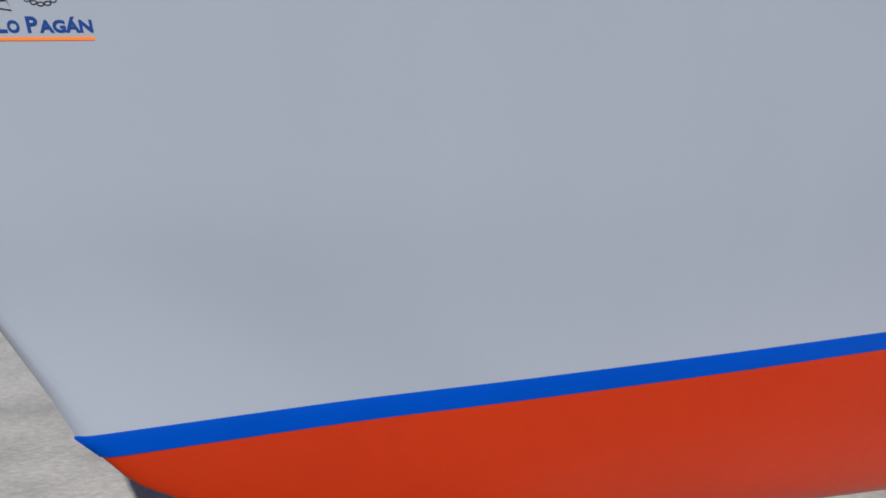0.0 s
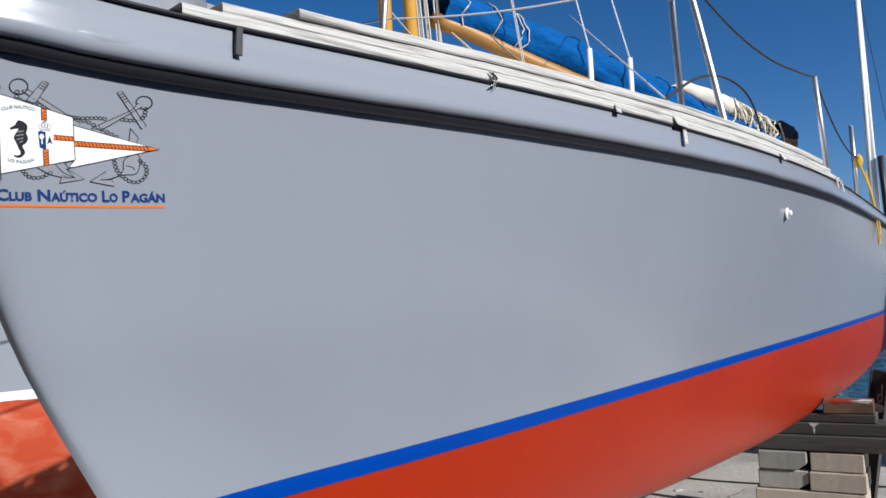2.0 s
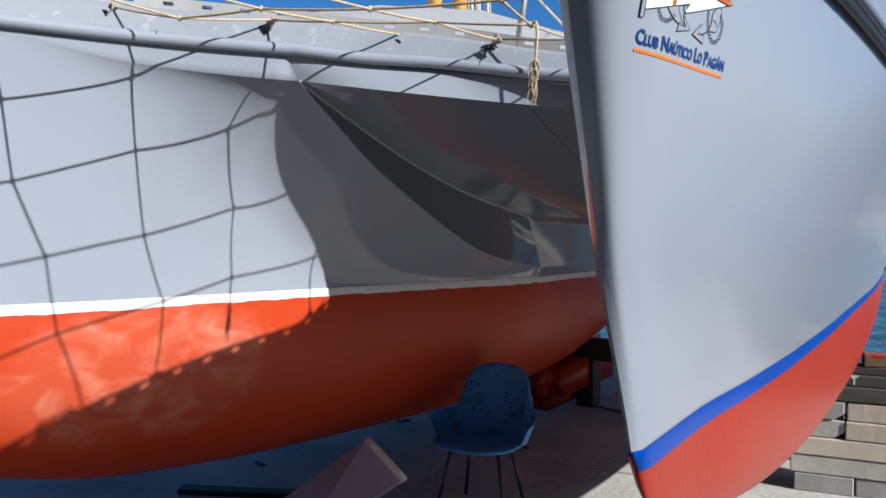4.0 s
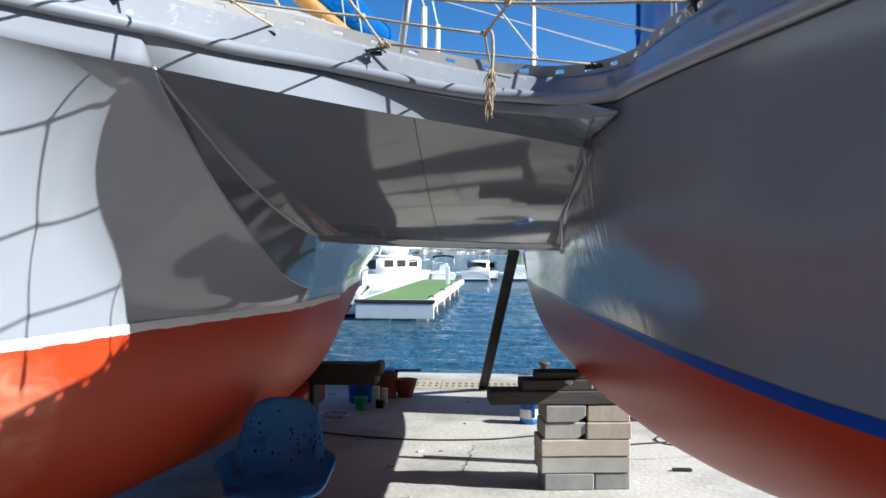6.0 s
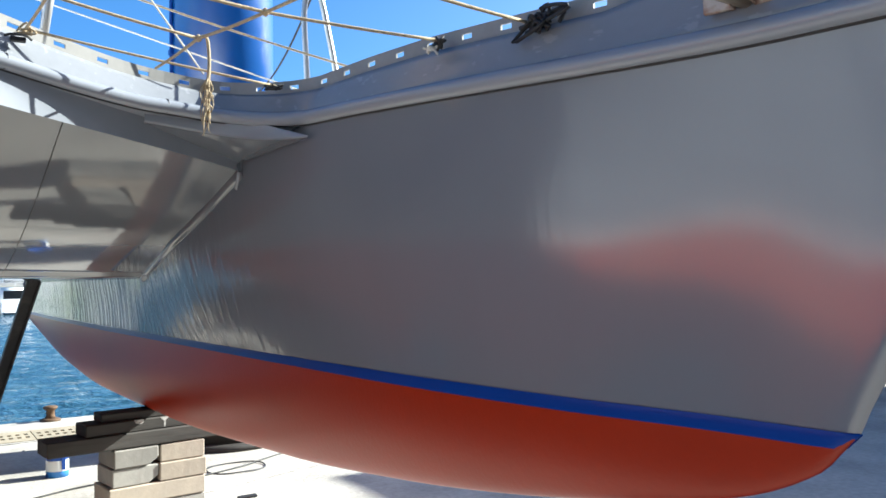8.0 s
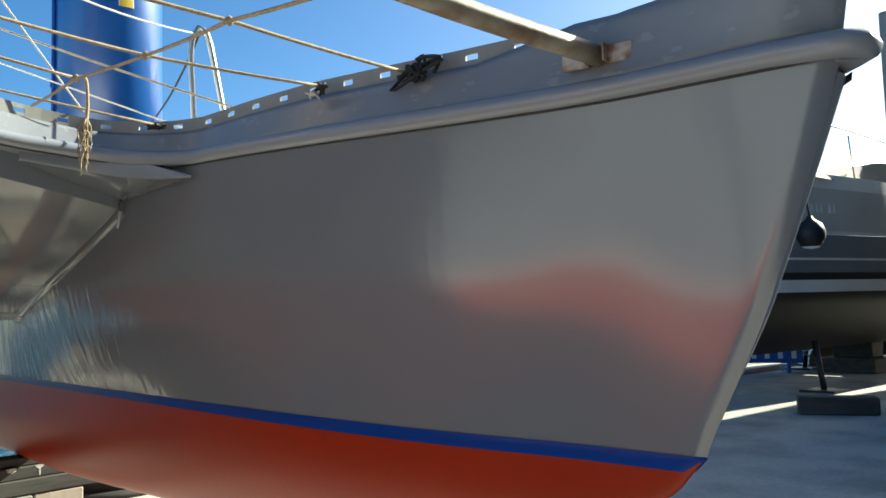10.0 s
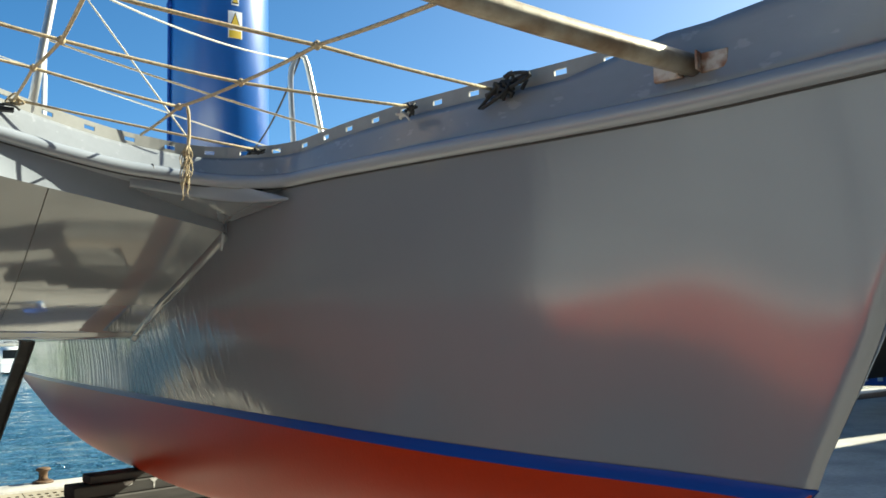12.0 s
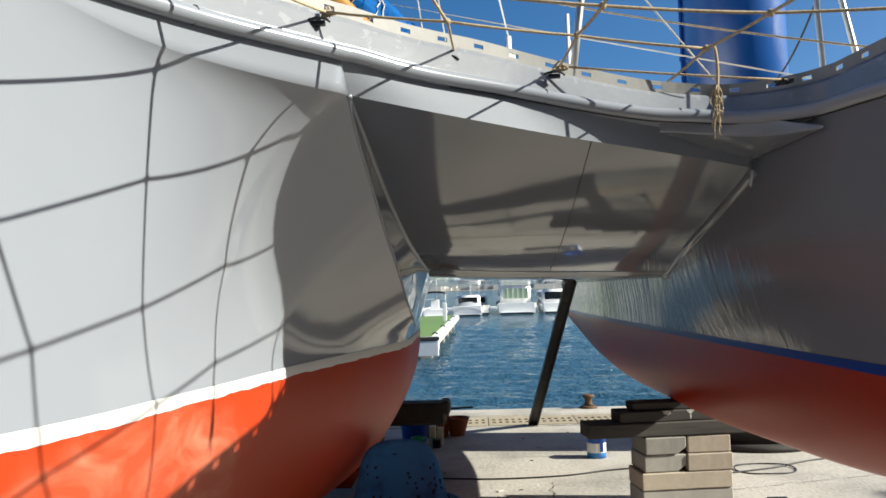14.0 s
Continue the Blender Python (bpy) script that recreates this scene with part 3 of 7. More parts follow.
# bottom of the main hull
yb = list(np.linspace(-0.05, B_END, 90))
rows = []
for i in range(26):
    th = i / 25 * math.pi / 2
    row = []
    for y in yb:
        zk = table(B_KEEL, y)
        hw = table(B_WL, y) - B_CX
        row.append(Vector((B_CX + hw * math.cos(th)**0.8, y, WL - (WL - zk) * math.sin(th)**1.0)))
    rows.append(row)
part("bottom", grid(rows, flip=True), M_RED_WORN, main_hull, "orange-red antifouling with pale sanded patches")
rows = [[Vector((2 * B_CX - p.x, p.y, p.z)) for p in r] for r in rows]
part("bottom", grid(rows), M_RED, main_hull)
# far side of the main hull
rows = []
for i in range(9):
    h = 1 - i / 8
    row = []
    for y in np.linspace(-0.45, B_END, 40):
        yw = -0.05 + (y + 0.45) / (B_END + 0.45) * (B_END + 0.05)
        top = Vector((2 * B_CX - table([(-0.45, -2.2), (0.4, -1.95), (1.2, -1.6), (2.5, -1.25), (5, -1.05), (9.2, -1.4)], y), y, 2.2))
        low = Vector((2 * B_CX - table(B_WL, yw), yw, WL))
        row.append(low.lerp(top, h))
    rows.append(row)
part("outer_topside", grid(rows), M_HULL, main_hull)
# white primer line on the waterline of the main hull
rows = []
rng = random.Random(3)
edge = []
for k, y in enumerate(np.linspace(0.2, 5.2, 220)):
    j = 0.006 * noise.noise((y * 9, 1.3, 0)) + 0.003 * noise.noise((y * 31, 2.3, 0))
    edge.append((y, j))
rows = [[Vector((table(B_WL, y) + 0.004, y, WL + 0.012)) for y, j in edge],
        [Vector((table(B_WL, y) + 0.005, y, WL)) for y, j in edge],
        [Vector((table(B_WL, y) + 0.002, y, WL - 0.026 + j)) for y, j in edge]]
part("waterline_band", grid(rows, flip=True), M_WHITE_LINE, main_hull, "ragged white primer band along the waterline")

# bridge between the hulls
CHINE = [(-1.11, 1.86, 2.11), (-0.80, 2.03, 2.072), (-0.46, 2.22, 2.035), (-0.14, 2.375, 2.003), (0.12, 2.50, 1.975), (0.38, 2.63, 1.943)]
FLOOR_EDGE = [(-0.99, 3.70, 1.635), (-0.6, 3.88, 1.615), (-0.1, 4.08, 1.603), (0.48, 4.25, 1.597)]
ch = curve(CHINE, 40)
fe = curve(FLOOR_EDGE, 40)
rows = []
for i in range(25):
    h = i / 24
    row = []
    for a, b in zip(ch, fe):
        p = a.lerp(b, h)
        p.z -= (0.035 + 0.03 * max(0.0, -a.x) ** 2) * math.sin(math.pi * h)
        row.append(p)
    rows.append(row)
# rounded turn into the flat floor
for k in range(1, 8):
    f = k / 7
    rows.append([Vector((b.x, b.y + 0.14 * f, b.z - 0.03 * (1 - (1 - f)**2))) for b in fe])
for y in (5.5, 7.0, 8.6):
    rows.append([Vector((b.x, y, b.z - 0.03)) for b in fe])
panel_rows = [list(r) for r in rows[:30]]
bridge = part("bridge_deck", grid(rows, flip=True), M_PANEL, boat, "glossy grey bridge panel slanting under the deck, darkened for shade")
# fairing between bridge panel and main hull
line1 = [r[0] for r in rows[:25]]
line2 = [Vector((table([(p[1], p[0]) for p in B_UPPER_AFT], y), y, table([(p[1], p[2]) for p in B_UPPER_AFT], y))) for y in np.linspace(1.86, 4.15, 25)]
rows = []
for i in range(7):
    rows.append([a.lerp(b, i / 6) for a, b in zip(line1, line2)])
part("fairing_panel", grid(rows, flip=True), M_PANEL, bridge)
part("seam_bead", tube(line1, 0.009, 8), M_HULL, bridge)
part("seam_bead", tube(line2[:-2], 0.005, 8), M_HULL, bridge)

# bead along the joint of panel and float, and a hairline crack across the panel
def inner_x(y, z):
    h = (z - WL) / (table(F_SZ_IN, y) - WL)
    k = flare(h, (y - 0.3) / (F_END - 0.3))
    return table(F_WL_IN, y) * (1 - k) + table(F_SHEER_IN, y) * k


joint, crack = [], []
for row in panel_rows:
    for a, b in zip(row, row[1:]):
        if a.x < inner_x(a.y, a.z) <= b.x:
            f = (inner_x(a.y, a.z) - a.x) / (b.x - a.x)
            joint.append(a.lerp(b, f))
        if a.x < -0.345 <= b.x:
            crack.append(a.lerp(b, (-0.345 - a.x) / (b.x - a.x)) + Vector((0, -0.001, -0.001)))
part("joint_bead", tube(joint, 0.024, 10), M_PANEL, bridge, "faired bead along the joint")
part("crack", tube(crack[:-4], 0.0012, 5), M_BLACK_SEAM_SHADE, bridge, "dark hairline crack")

# rail line along the bridge and both hulls
RAIL_BRIDGE = [(-1.12, 1.80, 2.198), (-0.91, 1.98, 2.176), (-0.67, 2.135, 2.162), (-0.518, 2.205, 2.143), (-0.321, 2.265, 2.113), (-0.134, 2.315, 2.092), (0.0, 2.335, 2.085), (0.13, 2.33, 2.074), (0.215, 2.245, 2.056), (0.285, 2.14, 2.042), (0.325, 2.07, 2.038)]
rail_in = [(table(F_SHEER_IN, y), y, table(F_SZ_IN, y)) for y in (2.07, 1.8, 1.52, 1.2, 0.9, 0.6, 0.4, 0.25, 0.178)]
# strip between rail and chine on the bridge front
rb = curve(RAIL_BRIDGE[:-1], 40)
top_line = []
for a, c in zip(rb, ch):
    w = min(1.0, max(0.0, (c.x + 0.5) / 0.3))
    top_line.append(a.lerp(Vector((c.x, c.y - 0.012, c.z + 0.085)), w))
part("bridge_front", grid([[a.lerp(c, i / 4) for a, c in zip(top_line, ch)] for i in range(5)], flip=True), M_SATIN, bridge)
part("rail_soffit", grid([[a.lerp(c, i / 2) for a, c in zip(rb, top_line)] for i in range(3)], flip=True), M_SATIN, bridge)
# small shelf and gusset where bridge meets the float
shelf = curve([(-0.094, 2.355, 2.060), (0.099, 2.340, 2.038), (0.195, 2.255, 2.015), (0.249, 2.155, 2.0), (0.295, 2.07, 1.994), (0.325, 2.03, 1.994)], 18)
part("shelf_lip", grid([[p + Vector((0, 0.004, 0.05 * min(1.0, (0.34 - p.x) / 0.1))) for p in shelf], [p + Vector((0, -0.006, 0.006)) for p in shelf], [p + Vector((0, -0.002, 0.0)) for p in shelf], [p + Vector((0, 0.012, -0.002)) for p in shelf]], flip=True), M_HULL, bridge)
rows = [[p.lerp(Vector((0.30, 2.61, 1.985)), k / 5) - Vector((0, 0, 0.002)) for p in shelf] for k in range(6)]
# The darkened panel grey puts shade into this soffit's colour.
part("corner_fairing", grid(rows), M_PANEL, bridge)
part("knee_bead", tube(curve([(0.30, 2.60, 1.985), (0.285, 2.55, 1.95), (0.285, 2.56, 1.92), (0.30, 2.62, 1.89)], 10), 0.006, 8), M_HULL, bridge)


def offset_path(P, d):
    """P moved sideways in plan by d, one or one a point (to the left of its run)."""
    out, far = [], d if isinstance(d, list) else [d] * len(P)
    for i, p in enumerate(P):
        t = P[min(i + 1, len(P) - 1)] - P[max(0, i - 1)]
        t.z = 0
        t.normalize()
        out.append(p + Vector((-t.y, t.x, 0)) * far[i])
    return out


def outer_x(y, z):
    """Where the float's outer topside lies at y and height z."""
    lo, hi, x = 0.0, 1.0, 0.0
    for _ in range(36):
        v = (lo + hi) / 2
        ys = F_SHEER_OUT[0][0] + v * (F_END - F_SHEER_OUT[0][0])
        yw = F_WL_OUT[0][0] + v * (F_END - F_WL_OUT[0][0])
        h = (z - WL) / (table(F_SZ_OUT, ys) - WL)
        yy = yw + (ys - yw) * h
        yy += (table(F_STEM, z) - yy) * (1 - v)**12
        x = table(F_WL_OUT, yw) * (1 - h) + table(F_SHEER_OUT, ys) * h
        if yy < y:
            lo = v
        else:
            hi = v
    return x


def sheer_x(y):
    """The outer sheer, easing from the hull's side into the bow's point."""
    w = min(1.0, max(0.0, (y - 0.16) / 0.04))
    w = w * w * (3 - 2 * w)
    return table(F_SHEER_OUT, y) * (1 - w) + outer_x(y, table(F_SZ_OUT, y) - 0.002) * w


# rail path, run from the main hull's bow to the float's bow
path_b = curve(B_RAIL, 50)
path_bridge = curve(RAIL_BRIDGE, 50)
path_f = curve(rail_in, 60)
path_in = path_b + path_bridge[1:] + path_f[1:]
path_out = curve([(sheer_x(y), y, table(F_SZ_OUT, y)) for y in (0.178, 0.25, 0.4, 0.6, 0.9, 1.3, 1.8, 2.4, 3.0, 3.85, 4.6, 5.4, 6.2, 7.5, 8.8, 9.8)], 140)


def lift(P, z):
    return [p + Vector((0, 0, z)) for p in P]


R = 0.024
full_in = path_in
wrap_pts = [Vector((0.632, 0.148, 1.974)), Vector((0.66, 0.132, 1.974)), Vector((0.688, 0.146, 1.970)), path_out[3] + Vector((0.008, 0, 0.03)), path_out[6] + Vector((-0.012, 0, 0.03))]
strake = lift(offset_path(full_in, -0.008), 0.024)[:-3]
strake = strake + curve([strake[-1]] + wrap_pts, 22)[1:]
rows = []
for i, p in enumerate(strake):
    t_ = strake[min(i + 1, len(strake) - 1)] - strake[max(0, i - 1)]
    t_.z = 0
    n_ = Vector((t_.y, -t_.x, 0)).normalized()
    rows.append([p + n_ * d + Vector((0, 0, z)) for d, z in ((-0.05, -0.018), (0.006, -0.024), (0.017, -0.020), (0.024, -0.010), (0.026, 0.0), (0.022, 0.011), (0.012, 0.019), (-0.004, 0.024), (-0.02, 0.028))])
part("rub_rail", grid(rows, flip=True), M_HULL, boat, "rounded grey rubbing strake")


def slim(y):
    """The flange and its rail grow lower towards the stern."""
    return 1 - 0.8 * min(1.0, max(0.0, (y - 4.2) / 5.6))


def sweep(P, profile, wave=0.0):
    """Rows of points along P for a profile of (outward, up)."""
    rows = []
    for d, z in profile:
        rows.append([p + Vector((0, 0, z * slim(p.y) + wave * noise.noise((p.y * 5.0, 0.7, 0)) + 0.5 * wave * noise.noise((p.y * 17.0, 0.2, 3)))) for p in offset_path(P, -d)])
    return rows


part("rub_flange", grid(sweep(path_out[1:], [(-0.03, 0.022), (0.010, 0.006), (0.022, 0.005), (0.0295, 0.009), (0.0335, 0.017), (0.0335, 0.027), (0.031, 0.040), (0.0295, 0.053), (0.029, 0.086), (0.0, 0.088)], 0.0018)), M_HULL, boat, "rounded grey rubbing flange with dark underside")
rail_run = lift(offset_path(full_in, -0.008), 0.024)
for k in (40, 70, 84):
    t_ = (rail_run[k + 1] - rail_run[k]).normalized()
    part("rail_joint", tube([rail_run[k] - t_ * 0.0015, rail_run[k] + t_ * 0.0015], R + 0.0012, 14), M_BLACK_SEAM_SHADE, boat)
def bulwark(P, z0, tops, d0, d1):
    """A leaning plate along P; tops gives its height at each point."""
    low = lift(offset_path(P, d0), z0)
    high = [p + Vector((0, 0, z)) for p, z in zip(offset_path(P, d1), tops)]
    ob = part("bulwark", grid([[p.lerp(q, i / 6) for p, q in zip(low, high)] for i in range(7)]), M_BULWARK, boat, "chipped grey painted bulwark")
    thick(ob, 0.012)


n_f = len(path_f)
first_f = len(full_in) - n_f
corner = Vector((0.13, 2.33, 2.07))
rise = [0.033 * min(1.0, (p - corner).length / 0.9) for p in full_in]
lean = [0.03 + 0.026 * max(0.0, 1 - (p - Vector((0.0, 2.33, 2.07))).length / 0.7) for p in full_in]
tops = [0.105 + r + 0.042 * min(1.0, max(0.0, (k - first_f - 36) / 8)) for k, r in enumerate(rise)]
round_bow = full_in[:-3] + [Vector((0.645, 0.176, 1.957)), Vector((0.66, 0.165, 1.957)), Vector((0.675, 0.176, 1.953))] + path_out[2:7]
bow_lean = lean[:-3] + [-0.022, -0.026, -0.022, -0.010, 0.0, 0.01, 0.02, 0.03]
for k in range(9):
    bow_lean[-9 - k] = -0.018 + 0.005 * k
bulwark(round_bow, 0.035, tops[:-3] + [0.185, 0.185, 0.185] + [0.183, 0.177, 0.165, 0.150, 0.140], 0.0, bow_lean)


def toe_rail(P, z0, z1, pitch, slot, name, mat, label):
    """A perforated rail: bars above and below, webs between the slots."""
    acc = [0.0]
    for a, b in zip(P, P[1:]):
        acc.append(acc[-1] + (b - a).length)

    def at(s):
        s = min(max(s, 0.0), acc[-1] - 1e-6)
        j = max(k for k in range(len(acc) - 1) if acc[k] <= s)
        return P[j].lerp(P[j + 1], (s - acc[j]) / max(1e-9, acc[j + 1] - acc[j]))

    bm = bmesh.new()
    n = int(acc[-1] / pitch)
    hz = [z0, z0 + (z1 - z0) * 0.42, z0 + (z1 - z0) * 0.70, z1]
    cols = []
    for i in range(n):
        s = i * pitch
        cols += [(s, True), (s + pitch * 0.25, True), (s + pitch * 0.5 - slot / 2, True), (s + pitch * 0.5 - slot / 2 + 0.004, False), (s + pitch * 0.5 + slot / 2 - 0.004, False), (s + pitch * 0.5 + slot / 2, True)]
    cols += [(n * pitch, True)]
    grid_v = []
    for s, _ in cols:
        p = at(s)
        grid_v.append([bm.verts.new(p + Vector((0, 0, z))) for z in hz])
    for i in range(len(cols) - 1):
        for j in range(3):
            in_slot = i % 6 in (2, 3, 4)
            if j == 1 and in_slot:
                continue
            bm.faces.new((grid_v[i][j], grid_v[i + 1][j], grid_v[i + 1][j + 1], grid_v[i][j + 1]))
    ob = part(name, bm, mat, boat, label, smooth=False)
    thick(ob, 0.006)
    return ob


M_TOE = material("dull_grey_aluminium", (0.27, 0.265, 0.255), 0.6, 0.1, second=(0.20, 0.195, 0.185), scale=9, fine=0.08, bump=0.0004)
rail_base = [p + Vector((0, 0, r)) for p, r in zip(offset_path(full_in, [v + 0.004 for v in lean]), rise)][:first_f + 43]
toe_rail(rail_base, 0.10, 0.15, 0.137, 0.036, "toe_rail", M_TOE, "dull perforated aluminium toe rail")
part("rail_seam", tube(lift(offset_path(path_in[60:], -0.004), 0.0), 0.0035, 6), M_BLACK_SEAM_SHADE, boat)
# white wooden toe rail on the float's outer edge
wood = [p for p in path_out[5:] if p.y < 4.3]
LAYERS = ((0.0335, -0.02, 0.087, 0.1055), (0.028, -0.02, 0.107, 0.1235), (0.031, -0.02, 0.125, 0.142))
for k, (d0, d1, z0, z1) in enumerate(LAYERS):
    run = wood[(0, 1, 3)[k]:len(wood) - (0, 2, 5)[k]]
    rows = sweep(run, [(d1, z0), (d0 - 0.002, z0), (d0, z0 + 0.003), (d0, z1 - 0.003), (d0 - 0.003, z1), (d1, z1)], 0.002)
    for i, r in enumerate(rows):
        for p in r:
            p.z += 0.019 * min(1.0, max(0.0, (p.y - 0.8) / 1.5)) * (0.3 * k + (0.0 if i < 3 else 0.3))
            if 0 < i < 5:
                p.x += 0.002 * noise.noise((p.y * 11, k * 3.0, 1.0)) + 0.002 * noise.noise((p.y * 55, k * 3.0, 2.0))
    bm = grid(rows)
    bmesh.ops.holes_fill(bm, edges=[e for e in bm.edges if e.is_boundary], sides=8)
    part("plank", bm, M_OFFWHITE, boat, "peeling white painted wooden toe rail plank", smooth=False)
# low perforated rail aft of it
aft = [p + Vector((-0.012, 0, 0.085 * slim(p.y))) for p in path_out if 4.25 < p.y < 8.2]
toe_rail(aft, 0.0, 0.034, 0.11, 0.05, "aft_toe_rail", M_TOE, "low perforated aluminium toe rail")
# Black strip drawn as the flange's shadow on the hull.
part("flange_shade_strip", grid(sweep(path_out, [(0.001, 0.010), (0.003, -0.009), (0.009, -0.012), (0.016, -0.008), (0.018, 0.008)], 0.001)), M_BLACK_SEAM_SHADE, boat, "black strip standing in for shadow under the rubbing flange")
part("black_seam", tube([p + Vector((0, 0, 0.0855 * slim(p.y))) for p in offset_path(path_out[1:], -0.0325)], 0.0035, 6), M_BLACK_SEAM_SHADE, boat)

# decks
rows = [[a + Vector((0.05, 0.03, 0.085)), b + Vector((-0.02, 0.03, 0.075))] for a, b in zip(curve(path_f[::-1] + [Vector((0.29, 3.0, 2.05)), Vector((0.26, 5.0, 2.03)), Vector((0.27, 7.0, 1.95)), Vector((0.33, 9.8, 1.72))], 80), curve(path_out, 80))]
part("float_deck", grid(rows), M_WHITE, boat, "white float deck")
bm = bmesh.new()
deck_pts = [(p.x - 0.05, p.y + 0.08, 2.23) for p in path_b[::6]] + [(p.x - 0.02, p.y + 0.08, p.z + 0.075) for p in path_bridge[4:36:4]] + [(0.36, 2.5, 2.14), (0.30, 4.4, 2.12), (-1.2, 5.4, 2.2), (-1.3, 8.8, 2.25), (-2.2, 9.2, 2.25), (-2.2, -0.4, 2.25)]
bm.faces.new([bm.verts.new(p) for p in deck_pts])
bmesh.ops.triangulate(bm, faces=bm.faces[:])
part("deck", bm, M_WHITE, boat, "white deck", smooth=False)

flap = box(-0.006, -0.002, -0.045, 0.006, 0.002, 0.0, 0.001)
rot_bm(flap, pose(sheer_x(0.585) + 0.040, 0.585, table(F_SZ_OUT, 0.585) + 0.085, 0, 4, 78))
part("dark_tab", flap, M_BLACK_SEAM_SHADE, boat, "dark rubber tab hanging below the toe rail", smooth=False)

# ---- emblem on the float's outer bow ----


YCOEF = (0.2823, 0.1868, -0.0175, -0.0114, 0.0364)
ZCOEF = (1.7196, 0.0074, 0.1696, 0.0193, 0.0059)


def emblem_point(u, v, lay):
    y = YCOEF[0] + YCOEF[1] * u + YCOEF[2] * v + YCOEF[3] * u * v + YCOEF[4] * u * u
    z = ZCOEF[0] + ZCOEF[1] * u + ZCOEF[2] * v + ZCOEF[3] * u * v + ZCOEF[4] * u * u
    return Vector((outer_x(y, z) + 0.0006 + 0.00015 * lay, y - 0.00015 * lay, z))


M_EWHITE = material("white_vinyl", (0.80, 0.80, 0.80), 0.35, second=(0.76, 0.76, 0.76), scale=20)
M_EBLACK = material("black_vinyl", (0.015, 0.015, 0.018), 0.4)
M_EORANGE = material("orange_vinyl", (0.75, 0.16, 0.01), 0.4)
M_EBLUE = material("dark_blue_vinyl", (0.004, 0.034, 0.165), 0.4)
M_EGREY = material("grey_vinyl", (0.27, 0.28, 0.31), 0.35)


def wrap(bm, lay):
    """Cut a flat drawing finely and lay it on the hull."""
    for k in range(1, 20):
        for co, no in (((k / 20, 0, 0), (1, 0, 0)), ((0, k / 20, 0), (0, 1, 0))):
            bmesh.ops.bisect_plane(bm, geom=bm.verts[:] + bm.edges[:] + bm.faces[:], plane_co=co, plane_no=no)
    for p in bm.verts:
        p.co = emblem_point(p.co.x, p.co.y, lay)
    return bm


def shape(pts, lay):
    bm = bmesh.new()
    f = bm.faces.new([bm.verts.new(((x - 100) / 710, (703 - y) / 710, 0)) for x, y in pts])
    f.normal_update()
    if f.normal.z < 0:
        f.normal_flip()
    bmesh.ops.triangulate(bm, faces=bm.faces[:])
    return wrap(bm, lay)


def stroke(pts, w, lay, closed=False):
    P = [Vector(((x - 100) / 710, (703 - y) / 710, 0)) for x, y in pts]
    P = P + [P[0]] if closed else P
    bm = bmesh.new()
    side = []
    for i, p in enumerate(P):
        d = (P[min(i + 1, len(P) - 1)] - P[max(i - 1, 0)]).normalized()
        n = Vector((-d.y, d.x, 0)) * (w / 710 / 2)
        side.append((bm.verts.new(p + n), bm.verts.new(p - n)))
    for a, b in zip(side, side[1:]):
        bm.faces.new((a[0], a[1], b[1], b[0]))
    return wrap(bm, lay)


def ring_points(cx, cy, rx, ry, n=20):
    return [(cx + rx * math.cos(2 * math.pi * k / n), cy + ry * math.sin(2 * math.pi * k / n)) for k in range(n)]


def smooth2(pts, n):
    return [(p.x, p.y) for p in curve([(x, y, 0) for x, y in pts], n)]


emblem = part("emblem", shape([(122, 102), (440, 232), (440, 455), (122, 521)], 3), M_EWHITE, boat, "printed pennant emblem with crossed anchors and blue lettering")


def outlined(pts, lay, fill=M_EGREY, w=4):
    part("emblem_shape", shape(pts, lay), fill, emblem)
    part("emblem_line", stroke(pts, w, lay + 1, True), M_EBLACK, emblem)


def chain(pts, n, r=9):
    for k, (x, y) in enumerate(smooth2(pts, n)):
        part("emblem_line", stroke(ring_points(x, y, r, r * 0.85, 9), 3.5, 1, True), M_EBLACK, emblem)


# anchors: rings, stocks, shanks, arms and flukes, ropes
for cx, cy, r in ((212, 68, 40), (746, 158, 34)):
    part("emblem_line", stroke(ring_points(cx, cy, r, r), 6, 0, True), M_EBLACK, emblem)
chain([(205, 95), (205, 125), (240, 150), (300, 165)], 7, 10)
chain([(410, 222), (470, 235), (540, 235), (575, 240)], 10)
chain([(440, 240), (500, 255), (560, 295), (620, 335)], 10)
chain([(650, 245), (700, 250), (740, 235), (752, 190)], 9)
chain([(215, 510), (240, 540), (290, 545), (330, 520)], 8)
chain([(605, 455), (612, 500), (625, 530), (660, 570), (700, 580), (735, 550), (740, 500), (715, 465)], 17)
outlined([(225, 90), (250, 82), (470, 262), (455, 285)], 0)
outlined([(695, 195), (720, 160), (738, 178), (560, 298), (515, 290)], 0)
outlined([(243, 140), (318, 42), (342, 58), (280, 158)], 1)
for k in range(4):
    part("emblem_line", stroke([(300 + 9 * k, 74 - 10 * k), (325 + 7 * k, 90 - 11 * k)], 4, 3), M_EBLACK, emblem)
outlined([(634, 104), (655, 97), (750, 280), (730, 297)], 1)
for k in range(4):
    part("emblem_line", stroke([(640 + 7 * k, 118 + 13 * k), (664 + 7 * k, 108 + 13 * k)], 4, 3), M_EBLACK, emblem)
outlined([(682, 292), (715, 345), (700, 375), (672, 365)], 0)
outlined(smooth2([(260, 480), (330, 530), (400, 550), (438, 552)], 10) + smooth2([(438, 552), (385, 520), (350, 470)], 8), 0)
outlined([(368, 578), (380, 538), (435, 552), (400, 500), (475, 558)], 1)
outlined([(395, 470), (430, 462), (410, 500)], 0)
